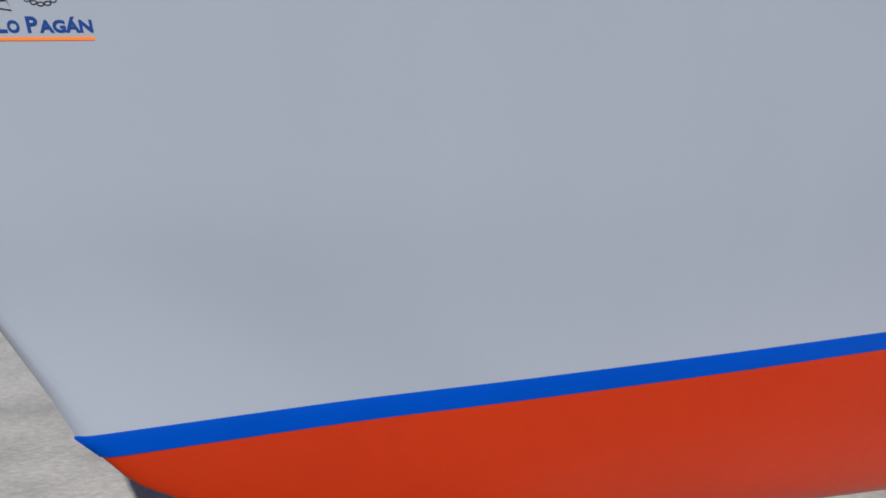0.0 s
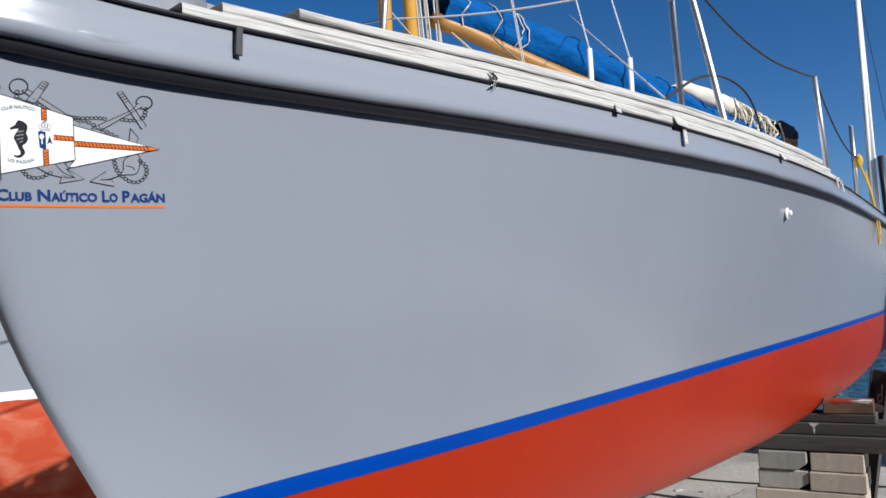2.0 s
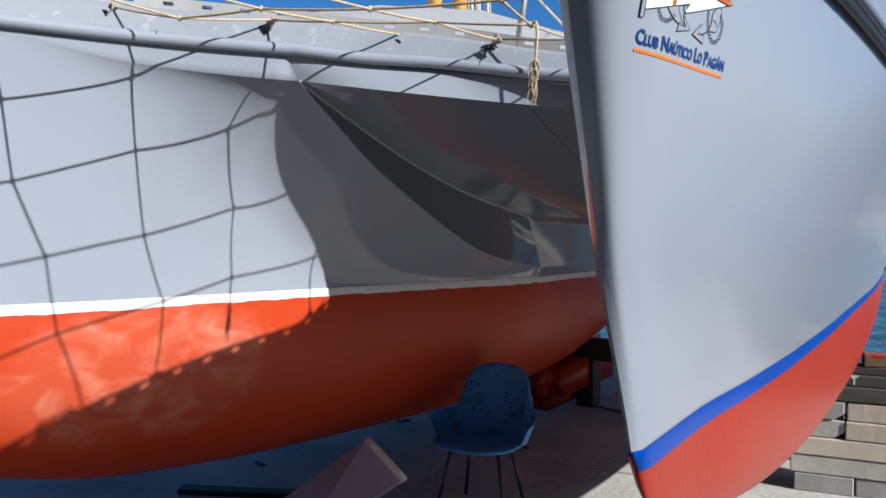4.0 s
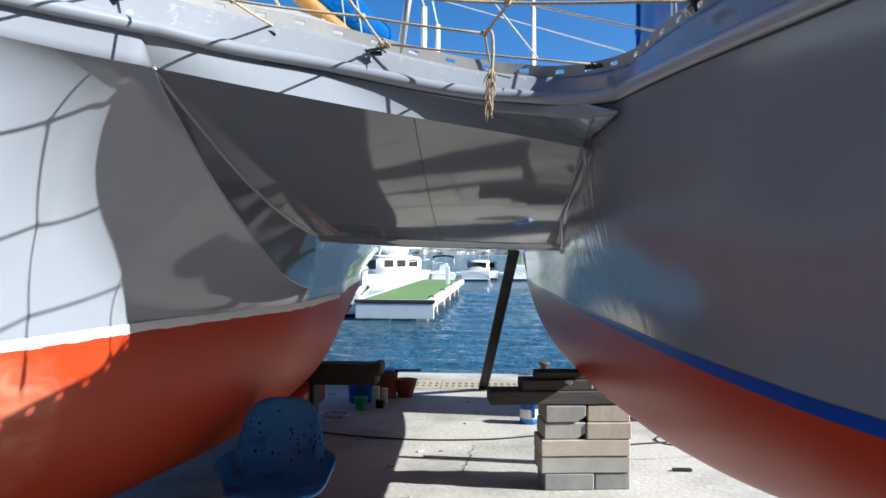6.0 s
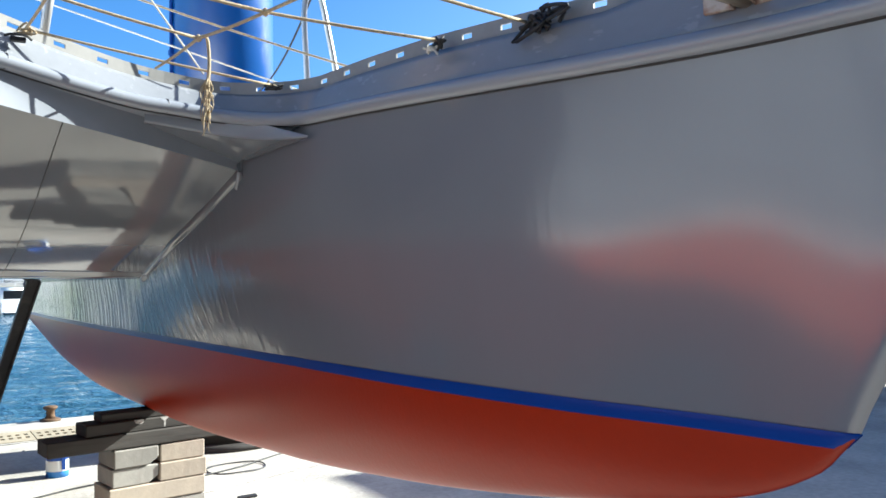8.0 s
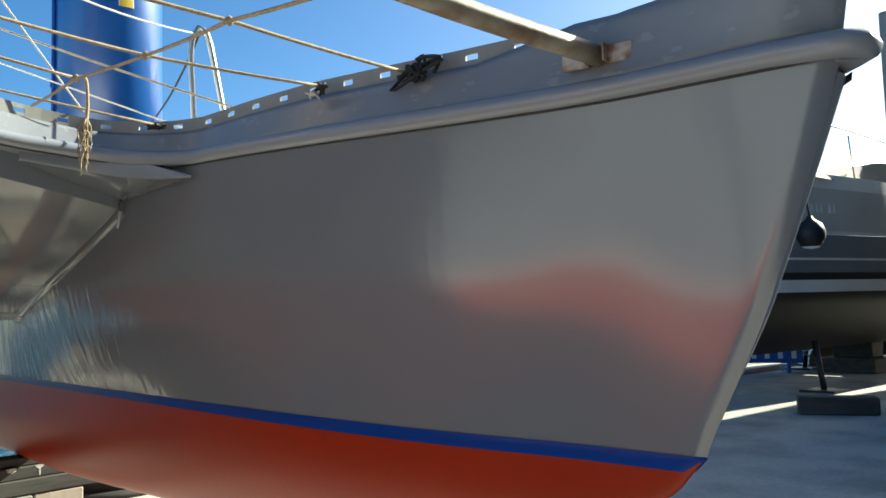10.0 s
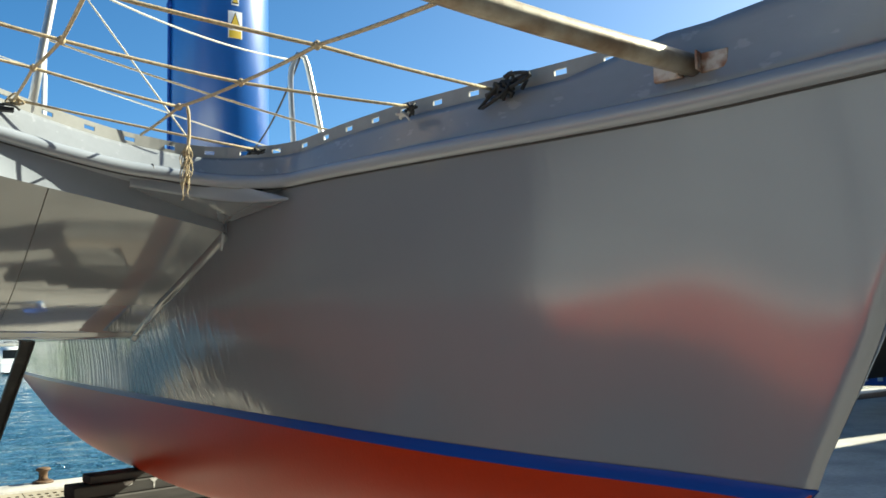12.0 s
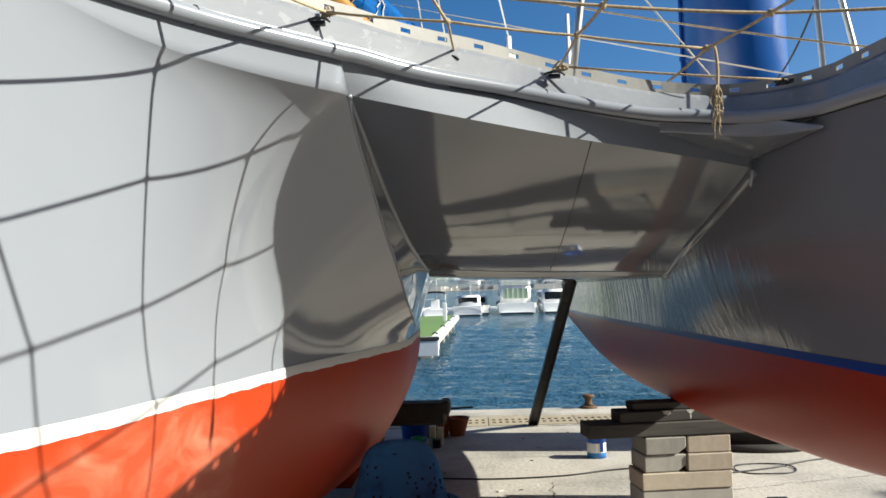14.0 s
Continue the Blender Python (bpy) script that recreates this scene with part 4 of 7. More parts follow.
outlined(smooth2([(540, 565), (600, 555), (640, 520), (650, 455), (712, 435), (700, 530), (640, 540), (580, 560)], 24), 0)
outlined([(498, 572), (568, 518), (545, 565), (592, 565), (600, 600)], 1)
part("emblem_line", stroke([(655, 490), (685, 500), (690, 515)], 4, 2), M_EBLACK, emblem)
# pennant and staff
part("emblem_shape", shape([(440, 272), (790, 405), (440, 490), (415, 492), (440, 455)], 2), M_EWHITE, emblem)
for pts in ([(122, 102), (440, 232), (440, 455), (122, 521)], [(440, 272), (800, 407), (410, 498), (440, 455)]):
    part("emblem_line", stroke(pts, 4, 4, True), M_EBLACK, emblem)
outlined([(98, 95), (122, 95), (122, 555), (98, 555)], 5, w=5)
part("emblem_shape", shape(ring_points(110, 70, 25, 28), 5), M_EBLACK, emblem)
part("emblem_shape", shape(ring_points(110, 70, 15, 17), 6), M_EWHITE, emblem)
# orange rope cross
for pts in ([(306, 182), (328, 190), (328, 245), (306, 245)], [(306, 398), (328, 398), (328, 478), (306, 482)],
            [(352, 322), (440, 333), (440, 356), (352, 347)], [(440, 355), (760, 392), (800, 407), (755, 415), (440, 382)]):
    part("emblem_shape", shape(pts, 5), M_EORANGE, emblem)
    part("emblem_line", stroke(pts, 3.5, 6, True), M_EBLACK, emblem)
for k in range(4):
    part("emblem_line", stroke([(306, 212 + 16 * k), (328, 198 + 16 * k)], 3.5, 7), M_EBLACK, emblem)
    part("emblem_line", stroke([(306, 425 + 16 * k), (328, 411 + 16 * k)], 3.5, 7), M_EBLACK, emblem)
for k in range(5):
    part("emblem_line", stroke([(362 + 17 * k, 324 + 2 * k), (372 + 17 * k, 349 + 2 * k)], 3.5, 7), M_EBLACK, emblem)
for k in range(20):
    part("emblem_line", stroke([(452 + 15.5 * k, 357 + 1.8 * k), (463 + 15.5 * k, 384 + 1.65 * k)], 3.5, 7), M_EBLACK, emblem)
# little shield and crown, plain dark curl
part("emblem_shape", shape([(288, 302), (320, 305), (320, 398), (292, 388)], 6), M_EBLUE, emblem)
part("emblem_shape", shape([(320, 305), (354, 310), (352, 388), (320, 398)], 6), M_EWHITE, emblem)
part("emblem_shape", shape(ring_points(303, 330, 10, 14), 7), M_EWHITE, emblem)
part("emblem_line", stroke([(303, 340), (303, 370)], 5, 7), M_EWHITE, emblem)
part("emblem_shape", shape([(336, 325), (348, 372), (336, 362), (324, 372)], 7), M_EBLACK, emblem)
for x in (300, 312, 324, 336):
    part("emblem_line", stroke(ring_points(x, 278 - 6 * (x in (312, 324)), 8, 14, 10), 2.5, 6, True), M_EGREY, emblem)
part("emblem_line", stroke([(296, 300), (320, 294), (344, 302)], 4, 6), M_EGREY, emblem)
part("emblem_shape", shape(smooth2([(205, 243), (224, 249), (241, 266), (243, 290), (237, 310), (244, 340), (232, 366), (218, 376), (224, 396), (229, 414), (216, 433), (198, 439), (181, 430), (182, 421), (193, 428), (206, 423), (210, 410), (202, 390), (196, 370), (189, 350), (183, 334), (190, 314), (199, 300), (205, 288), (190, 287), (172, 291), (167, 284), (178, 275), (190, 268), (196, 254)], 70), 6), M_EBLACK, emblem)
for pts in ([(200, 304), (226, 300)], [(194, 324), (226, 318)], [(196, 344), (224, 336)], [(206, 360), (222, 352)]):
    part("emblem_line", stroke(pts, 5, 7), M_EGREY, emblem)
part("underline", shape([(100, 683), (810, 712), (810, 725), (100, 696)], 1), M_EORANGE, emblem, "orange underline")


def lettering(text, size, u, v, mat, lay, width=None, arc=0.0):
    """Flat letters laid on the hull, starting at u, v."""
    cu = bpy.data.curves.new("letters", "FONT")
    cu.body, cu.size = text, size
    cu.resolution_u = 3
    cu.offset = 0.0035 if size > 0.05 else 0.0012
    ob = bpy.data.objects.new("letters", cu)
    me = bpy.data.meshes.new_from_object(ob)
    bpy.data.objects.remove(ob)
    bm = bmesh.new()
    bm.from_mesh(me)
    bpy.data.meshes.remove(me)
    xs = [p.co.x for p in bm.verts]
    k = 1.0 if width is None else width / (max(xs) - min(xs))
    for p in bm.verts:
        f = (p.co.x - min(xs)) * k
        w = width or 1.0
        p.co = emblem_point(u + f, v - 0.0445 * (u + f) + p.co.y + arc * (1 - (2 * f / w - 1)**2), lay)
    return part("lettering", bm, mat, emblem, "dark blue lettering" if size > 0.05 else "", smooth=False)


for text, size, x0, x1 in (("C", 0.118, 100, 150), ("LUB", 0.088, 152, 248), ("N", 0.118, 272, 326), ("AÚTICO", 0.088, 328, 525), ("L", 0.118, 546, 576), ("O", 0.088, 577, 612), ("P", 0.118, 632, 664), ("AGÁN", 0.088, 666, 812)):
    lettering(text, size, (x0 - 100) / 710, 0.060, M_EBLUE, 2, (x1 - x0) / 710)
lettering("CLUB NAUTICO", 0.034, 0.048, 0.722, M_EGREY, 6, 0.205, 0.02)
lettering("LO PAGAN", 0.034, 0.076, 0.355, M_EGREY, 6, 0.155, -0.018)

# ---- blocks and timbers under the float ----
rng = random.Random(11)


# the stack stands a little askew to the boat
STACK = Matrix.Translation((0.45, 4.80, 0)) @ Matrix.Rotation(radians(6.5), 4, "Z") @ Matrix.Translation((-0.45, -4.80, 0))


def block(x0, x1, y0, y1, z0, z1, rz=0.0, chip=0, mat=M_BLOCK):
    w, d, h = x1 - x0, y1 - y0, z1 - z0
    bm = box(-w / 2, -d / 2, 0, w / 2, d / 2, h, 0.006)
    bmesh.ops.subdivide_edges(bm, edges=[e for e in bm.edges if e.calc_length() > 0.2], cuts=9, use_grid_fill=True)
    for v in bm.verts:
        if chip and v.co.x * chip > w / 2 - 0.06 and v.co.y < 0:
            k = (v.co.x * chip - (w / 2 - 0.06)) / 0.06
            v.co.z += 0.04 * k if v.co.z < h / 2 else 0.0
        if abs(v.co.z - h / 2) > h / 2 - 0.008:
            v.co.z += 0.0015 * noise.noise((v.co.x * 30 + x0 * 9, v.co.y * 30, z0 * 7))
            v.co.y += 0.0007 * noise.noise((v.co.x * 26 + x0 * 5, 3.0, z0 * 11))
    ob = obj("concrete_block", bm, mat, smooth=False)
    ob.matrix_basis = STACK @ pose((x0 + x1) / 2, (y0 + y1) / 2, z0, 0, 0, rz)
    return tagged(ob, "chipped grey concrete block stacked under the float hull", "block", group="stacked concrete blocks")


H = 0.1115
for lv, pieces in enumerate([[(0.295, 0.62), (0.632, 0.862)], [(0.272, 0.862)], [(0.270, 0.860)], [(0.29, 0.565), (0.572, 0.868)], [(0.297, 0.562), (0.582, 0.862)]]):
    for x0, x1 in pieces:
        block(x0, x1, 4.80 + rng.uniform(-0.01, 0.01), 5.08, lv * H, lv * H + H - 0.004, rng.uniform(-1, 1), 1 if lv > 2 and x1 < 0.6 else 0,
              (M_BLOCK_DARK, M_BLOCK, M_BLOCK_TAN, M_BLOCK, M_BLOCK)[lv] if x0 < 0.5 else (M_BLOCK_DARK, M_BLOCK, M_BLOCK, M_BLOCK_TAN, M_BLOCK_TAN)[lv])


def timber(x0, x1, y0, y1, z0, z1, rz, label, mat=M_TIMBER):
    w, d, h = x1 - x0, y1 - y0, z1 - z0
    ob = obj("timber", box(-w / 2, -d / 2, 0, w / 2, d / 2, h, 0.006), mat, smooth=False)
    ob.matrix_basis = STACK @ pose((x0 + x1) / 2, (y0 + y1) / 2, z0, 0, 0, rz)
    return tagged(ob, label, "timber", group="timbers on the blocks")


timber(-0.065, 1.27, 4.80, 5.02, 0.560, 0.648, 0, "long dark weathered plank lying on concrete blocks")
timber(0.145, 1.02, 4.82, 5.02, 0.649, 0.719, 1, "dark tarred timber lying on a plank")
timber(0.243, 0.935, 4.84, 5.0, 0.720, 0.770, -1, "short weathered timber under the keel", M_TIMBER)
M_BROWNWOOD = material("brown_timber_with_paint_smears", (0.105, 0.06, 0.033), 0.8, second=(0.05, 0.028, 0.016), scale=9, amount=0.8, spread=(0.55, 0.65), fine=0.25, stretch=(0.3, 1, 1), bump=0.003)
timber(0.66, 0.925, 4.84, 4.99, 0.771, 0.842, 3, "short brown timber with red paint smears under the keel", M_BROWNWOOD)

under = [o for o in bpy.data.objects if o.name.split(".")[0] == "timber"]


def smear(ob, y, z, pts, mat, label, face="front"):
    """A dried splash of paint on a timber, a hair proud of its face."""
    bm = bmesh.new()
    bm.faces.new([bm.verts.new((u, y, z + v) if face == "front" else (u, y + v, z)) for u, v in pts])
    part("paint_smear", bm, mat, ob, label, smooth=False)


# dried paint: white drips on the second plank, red and white smears on the brown one
smear(under[1], -0.1015, 0.0, [(0.0, 0.07), (0.055, 0.07), (0.047, 0.058), (0.034, 0.05), (0.032, 0.012), (0.024, 0.008), (0.021, 0.048), (0.010, 0.055)], M_OFFWHITE, "white paint drip")
smear(under[1], -0.1015, 0.0, [(-0.16, 0.07), (-0.10, 0.07), (-0.105, 0.05), (-0.125, 0.042), (-0.15, 0.05)], M_OFFWHITE, "white paint drip")
smear(under[3], -0.0765, 0.0, [(-0.10, 0.071), (0.03, 0.071), (0.01, 0.062), (-0.03, 0.066), (-0.05, 0.052), (-0.08, 0.060)], M_RED, "red paint smear")
smear(under[3], -0.0768, 0.0, [(0.03, 0.071), (0.125, 0.071), (0.10, 0.060), (0.06, 0.066)], M_OFFWHITE, "white paint smear")
smear(under[3], 0.0, 0.0725, [(-0.12, -0.07), (-0.02, -0.06), (0.03, -0.02), (0.02, 0.03), (-0.06, 0.02), (-0.11, -0.01)], M_RED, "red paint smear", "top")
smear(under[3], 0.0, 0.0728, [(0.0, -0.07), (0.12, -0.065), (0.125, 0.0), (0.07, 0.02), (0.05, -0.03)], M_OFFWHITE, "white paint smear", "top")

# ---- leaning prop ----
M_PROP = material("black_tarred_steel", (0.022, 0.02, 0.019), 0.6, second=(0.07, 0.06, 0.05), scale=7, amount=0.7, spread=(0.5, 0.7), fine=0.2, bump=0.001)
prop = thing("prop", "dark steel channel leaning against the bridge as a prop", "prop")
a, b = Vector((-0.135, 8.745, 0)), Vector((0.17, 7.2, 1.60))
ax = (b - a).normalized()
sx = ax.cross(Vector((0, 1, 0))).normalized()
sy = ax.cross(sx).normalized()


def beam(p0, p1, u0, u1, v0, v1):
    bm = bmesh.new()
    q = [[bm.verts.new(p + sx * u + sy * v) for u, v in ((u0, v0), (u1, v0), (u1, v1), (u0, v1))] for p in (p0, p1)]
    bm.faces.new(q[0])
    bm.faces.new(q[1][::-1])
    for k in range(4):
        bm.faces.new((q[0][k], q[1][k], q[1][(k + 1) % 4], q[0][(k + 1) % 4]))
    bmesh.ops.recalc_face_normals(bm, faces=bm.faces)
    return bm


part("web", beam(a, b, -0.042, 0.042, -0.006, 0.006), M_PROP, prop, smooth=False)
part("flange", beam(a, b, -0.052, -0.038, -0.04, 0.04), M_PROP, prop, smooth=False)
part("flange", beam(a, b, 0.038, 0.052, -0.04, 0.04), M_PROP, prop, smooth=False)

# ---- short channel stand under the float, behind the blocks ----
stand = thing("channel_stand", "dark paint-splashed steel channel standing behind the blocks", "prop")
a, b = Vector((0.715, 5.46, 0)), Vector((0.885, 5.42, 0.96))
ax = (b - a).normalized()
sx = ax.cross(Vector((0, 1, 0))).normalized()
if sx.x < 0:
    sx = -sx
sy = Vector((0, -1, 0))
part("web", beam(a, b, -0.045, 0.045, -0.006, 0.006), M_PROP, stand, smooth=False)
part("flange", beam(a, b, 0.045, 0.052, -0.006, 0.05), M_PROP, stand, smooth=False)
part("flange", beam(a, b, -0.052, -0.045, -0.006, 0.05), M_PROP, stand, smooth=False)
part("edge", beam(a, b, 0.0445, 0.0525, 0.050, 0.053), M_STEEL, stand, "bright worn edge", smooth=False)
part("brace", beam(a + Vector((-0.085, 0.05, 0)), b + Vector((-0.125, 0.05, -0.20)), -0.02, 0.02, -0.03, 0.03), M_DARKWOOD, stand, "dark timber brace", smooth=False)
bm = bmesh.new()
patch = [(-0.07, 0.0), (-0.055, 0.035), (-0.01, 0.05), (0.04, 0.045), (0.072, 0.03), (0.05, 0.0), (0.0, -0.012), (-0.05, -0.035)]
mid = a.lerp(b, 0.74)
bm.faces.new([bm.verts.new(mid + sx * u * 0.6 + ax * v + sy * 0.010) for u, v in patch])
part("paint_splash", bm, M_OFFWHITE, stand, "pale paint splash", smooth=False)
loop = [mid + sx * (0.01 + 0.012 * math.cos(q)) + ax * (0.085 + 0.025 * math.sin(q)) + sy * 0.012 for q in np.linspace(0, 2 * math.pi, 14)]
part("string_loop", tube(loop + [mid + sx * 0.014 + ax * 0.17 + sy * 0.012], 0.003, 5), M_WHITEROPE, stand, "loop of pale string")

# ---- drain covers along the quay ----
M_DRAIN = material("stained_drain_concrete", (0.33, 0.28, 0.20), 0.85, second=(0.22, 0.19, 0.135), scale=7, fine=0.15, bump=0.002, per_object=0.12)
bm = box(-90, 8.72, -0.25, 90, 9.36, -0.10)
tagged(obj("drain_channel", bm, M_BLACK, smooth=False), "dark drain channel under perforated covers along the quay", "drain", kind="structure")
drain = tagged(new("drain_cover_row"), "row of perforated pale concrete drain covers", "drain cover", kind="structure")


def cover_mesh(holes):
    bm = bmesh.new()
    nx, ny = 13, 7
    xs = [i / nx * 0.49 for i in range(nx + 1)]
    ys_ = [j / ny * 0.62 for j in range(ny + 1)]
    top = [[bm.verts.new((x, y, 0.0)) for y in ys_] for x in xs]
    low = [[bm.verts.new((x, y, -0.05)) for y in ys_] for x in xs]
    for i in range(nx):
        for j in range(ny):
            if holes and i % 2 == 1 and j in (2, 4):
                c = ((i, j), (i + 1, j), (i + 1, j + 1), (i, j + 1))
                for k in range(4):
                    a, b = c[k], c[(k + 1) % 4]
                    bm.faces.new((top[a[0]][a[1]], top[b[0]][b[1]], low[b[0]][b[1]], low[a[0]][a[1]]))
                continue
            bm.faces.new((top[i][j], top[i + 1][j], top[i + 1][j + 1], top[i][j + 1]))
    for j, flip in ((0, 1), (ny, 0)):
        for i in range(nx):
            q = (top[i][j], top[i + 1][j], low[i + 1][j], low[i][j])
            bm.faces.new(q[::-1] if flip else q)
    for i, flip in ((0, 0), (nx, 1)):
        for j in range(ny):
            q = (top[i][j], top[i][j + 1], low[i][j + 1], low[i][j])
            bm.faces.new(q[::-1] if flip else q)
    me = bpy.data.meshes.new("drain_cover")
    bm.to_mesh(me)
    bm.free()
    return me


me_holes, me_plain = cover_mesh(True), cover_mesh(False)
me_holes.materials.append(M_DRAIN)
me_plain.materials.append(M_DARKMETAL)
for i in range(-12, 16):
    plain = i in (3, -6)
    ob = new("drain_cover", me_plain if plain else me_holes)
    ob.parent = drain
    ob.matrix_basis = pose(i * 0.5 - 0.12, 8.73, 0.004, 0, 0, 0)

# ---- bollard ----
bol = thing("bollard", "rusty cast iron mooring bollard on the quay edge", "bollard", (0.635, 9.78, 0.02))
part("base", turned([(0.11, 0), (0.11, 0.018), (0.08, 0.03)], 20), M_IRON, bol)
part("post", turned([(0.06, 0.026), (0.046, 0.06), (0.045, 0.115), (0.074, 0.138), (0.078, 0.152), (0.06, 0.165), (0.02, 0.169)], 20), M_IRON, bol)

# ---- cross pipe and net between the bows ----
pipe = thing("cross_pipe", "weathered galvanised pipe spanning the bows with rope turns", "pipe")
PIPE = [(0.561, 0.592, 2.052), (0.0, 0.60, 2.08), (-1.0, 0.635, 2.19), (-1.80, 0.67, 2.285)]
part("pipe", tube(curve(PIPE, 20), 0.022, 14), M_RUSTPIPE, pipe)
M_BRACKET = material("rust_streaked_bracket", (0.50, 0.44, 0.38), 0.6, 0.2, second=(0.22, 0.08, 0.03), scale=28, amount=0.9, spread=(0.4, 0.6))
bm = box(-0.075, -0.010, -0.020, -0.020, 0.002, 0.018, 0.002)
box(0.020, -0.010, -0.018, 0.072, 0.002, 0.020, 0.002, bm)
box(-0.022, -0.034, -0.020, -0.017, 0.0, 0.018, 0.001, bm)
box(0.017, -0.034, -0.018, 0.022, 0.0, 0.020, 0.001, bm)
rot_bm(bm, pose(0.558, 0.592, 2.050, 0, 0, -70))
part("bracket", bm, M_BRACKET, pipe, "rusty steel pipe bracket bolted to the bulwark", smooth=False)


def turns(path, f, r, n=3):
    """A few rope turns round a pipe."""
    P = curve(path, 60)
    c = P[int(f * 59)]
    t = (P[min(59, int(f * 59) + 1)] - P[max(0, int(f * 59) - 1)]).normalized()
    u = t.cross(Vector((0, 0, 1))).normalized()
    v = u.cross(t)
    return [c + t * (0.008 * k / 12 - 0.004 * n) + (u * math.cos(k * math.pi / 6) + v * math.sin(k * math.pi / 6)) * (r + 0.005) for k in range(12 * n + 1)]


for f in (0.30, 0.42, 0.55, 0.66, 0.76, 0.86, 0.94):
    part("rope_turn", tube(turns(PIPE, f, 0.022, 2), 0.0045, 6), M_ROPE, pipe, "tan rope turn")

net = thing("net", "sagging tan rope net laced between pipe and toe rails", "net")
K = {"a2": (-0.81, 1.69, 2.26), "b2": (-0.45, 1.78, 2.235), "c2": (-0.095, 1.77, 2.18),
     "a3": (-0.85, 1.38, 2.235), "b3": (-0.44, 1.40, 2.185), "c3": (-0.035, 1.45, 2.168),
     "a4": (-0.83, 0.985, 2.21), "b4": (-0.45, 1.05, 2.16), "c4": (-0.02, 1.045, 2.135),
     "d3": (-1.216, 1.375, 2.25), "d4": (-1.22, 0.99, 2.25)}
STRANDS = [
    [(-0.08, 2.265, 2.215), K["c2"], K["c3"], K["c4"], (0.02, 0.605, 2.085)],
    [(-0.45, 2.225, 2.27), K["b2"], K["b3"], K["b4"], (-0.50, 0.62, 2.14)],
    [(-0.80, 2.09, 2.30), K["a2"], K["a3"], K["a4"], (-0.90, 0.635, 2.185)],
    [(-1.154, 1.756, 2.325), K["d3"], K["d4"], (-1.28, 0.65, 2.225)],
    [(-0.437, 2.228, 2.27), (0.275, 2.16, 2.178)],
    [(-1.154, 1.756, 2.325), K["a2"], K["b2"], K["c2"]],
    [(-1.535, 1.345, 2.325), K["d3"], K["a3"], K["b3"], K["c3"], (0.403, 1.385, 2.150)],
    [(-1.735, 0.985, 2.335), K["d4"], K["a4"], K["b4"], K["c4"], (0.477, 1.112, 2.132)],
]
for st in STRANDS:
    pts = []
    for a, b in zip(st, st[1:]):
        pts += sag(a, b, 0.003, 6)[:-1]
    pts.append(Vector(st[-1]))
    part("rope", tube(pts, 0.0042, 8), M_ROPE, net)
for k in K.values():
    bm = turned([(0.003, -0.010), (0.008, -0.005), (0.009, 0.0), (0.008, 0.005), (0.003, 0.010)], 10, centre=k)
    part("knot", bm, M_ROPE, net)
# frayed end hanging from the last knot
rng = random.Random(5)
part("hanging_end", tube(curve([K["c2"], (-0.075, 1.765, 2.185), (-0.07, 1.76, 2.12), (-0.075, 1.758, 2.05)], 14), 0.0045, 8), M_ROPE, net)
for k in range(34):
    top = Vector((-0.074, 1.758, 2.075 - 0.1 * (k % 3) / 3))
    end = Vector((-0.08 + rng.uniform(-0.014, 0.012), 1.755 + rng.uniform(-0.012, 0.012), top.z - rng.uniform(0.03, 0.09)))
    mid = top.lerp(end, 0.5) + Vector((rng.uniform(-0.012, 0.012), rng.uniform(-0.012, 0.012), 0))
    part("frayed_strand", tube(curve([top, mid, end], 6), 0.0026, 5, taper=0.0008), M_ROPE, net, "frayed rope strand")


def tangle(name, at, size, n, mat, label, category, r=0.004, seed=1):
    """A small tangle of cord."""
    rr = random.Random(seed)
    t = thing(name, label, category)
    for k in range(n):
        pts = [Vector(at) + Vector((rr.gauss(0, size[0]), rr.gauss(0, size[1]), rr.gauss(0, size[2]))) for _ in range(5)]
        part("cord", tube(curve(pts, 18), r, 6), mat, t)
    return t


tangle("lashing", (0.477, 1.083, 2.124), (0.010, 0.036, 0.014), 10, M_BLACKROPE, "tangled black cord lashing on the toe rail", "lashing", 0.0045, 3)
tangle("lashing", (0.403, 1.39, 2.145), (0.006, 0.025, 0.008), 5, M_BLACKROPE, "black and white cord lashing on the toe rail", "lashing", 0.0035, 4)
tangle("lashing", (0.272, 2.16, 2.172), (0.02, 0.01, 0.007), 4, M_BLACKROPE, "black cord lashing at the rail corner", "lashing", 0.0035, 6)
tangle("lashing", (0.398, 1.42, 2.135), (0.006, 0.02, 0.012), 3, M_WHITEROPE, "frayed white cord end on the toe rail", "lashing", 0.003, 7)
for k, (at, sd) in enumerate((((-0.45, 2.225, 2.265), 8), ((-0.80, 2.095, 2.295), 9), ((-1.154, 1.76, 2.32), 10), ((-1.535, 1.345, 2.325), 12), ((-1.735, 0.985, 2.33), 13))):
    tangle("lashing", at, (0.012, 0.009, 0.008), 4, M_ROPE, "tan cord lashed through a toe rail slot", "lashing", 0.003, sd)
    th = thing("jam_cleat", "black cleat on the toe rail with rope made fast", "cleat", (at[0] - 0.02, at[1] - 0.012, at[2] - 0.03))
    part("horn", tube(curve([(-0.035, -0.008, 0.004), (-0.018, -0.012, 0.010), (0.018, -0.012, 0.010), (0.035, -0.008, 0.0)], 10), 0.0038, 8), M_BLACK, th)
    part("base", box(-0.02, -0.012, -0.008, 0.02, 0.006, 0.006, 0.002), M_BLACK, th, smooth=False)

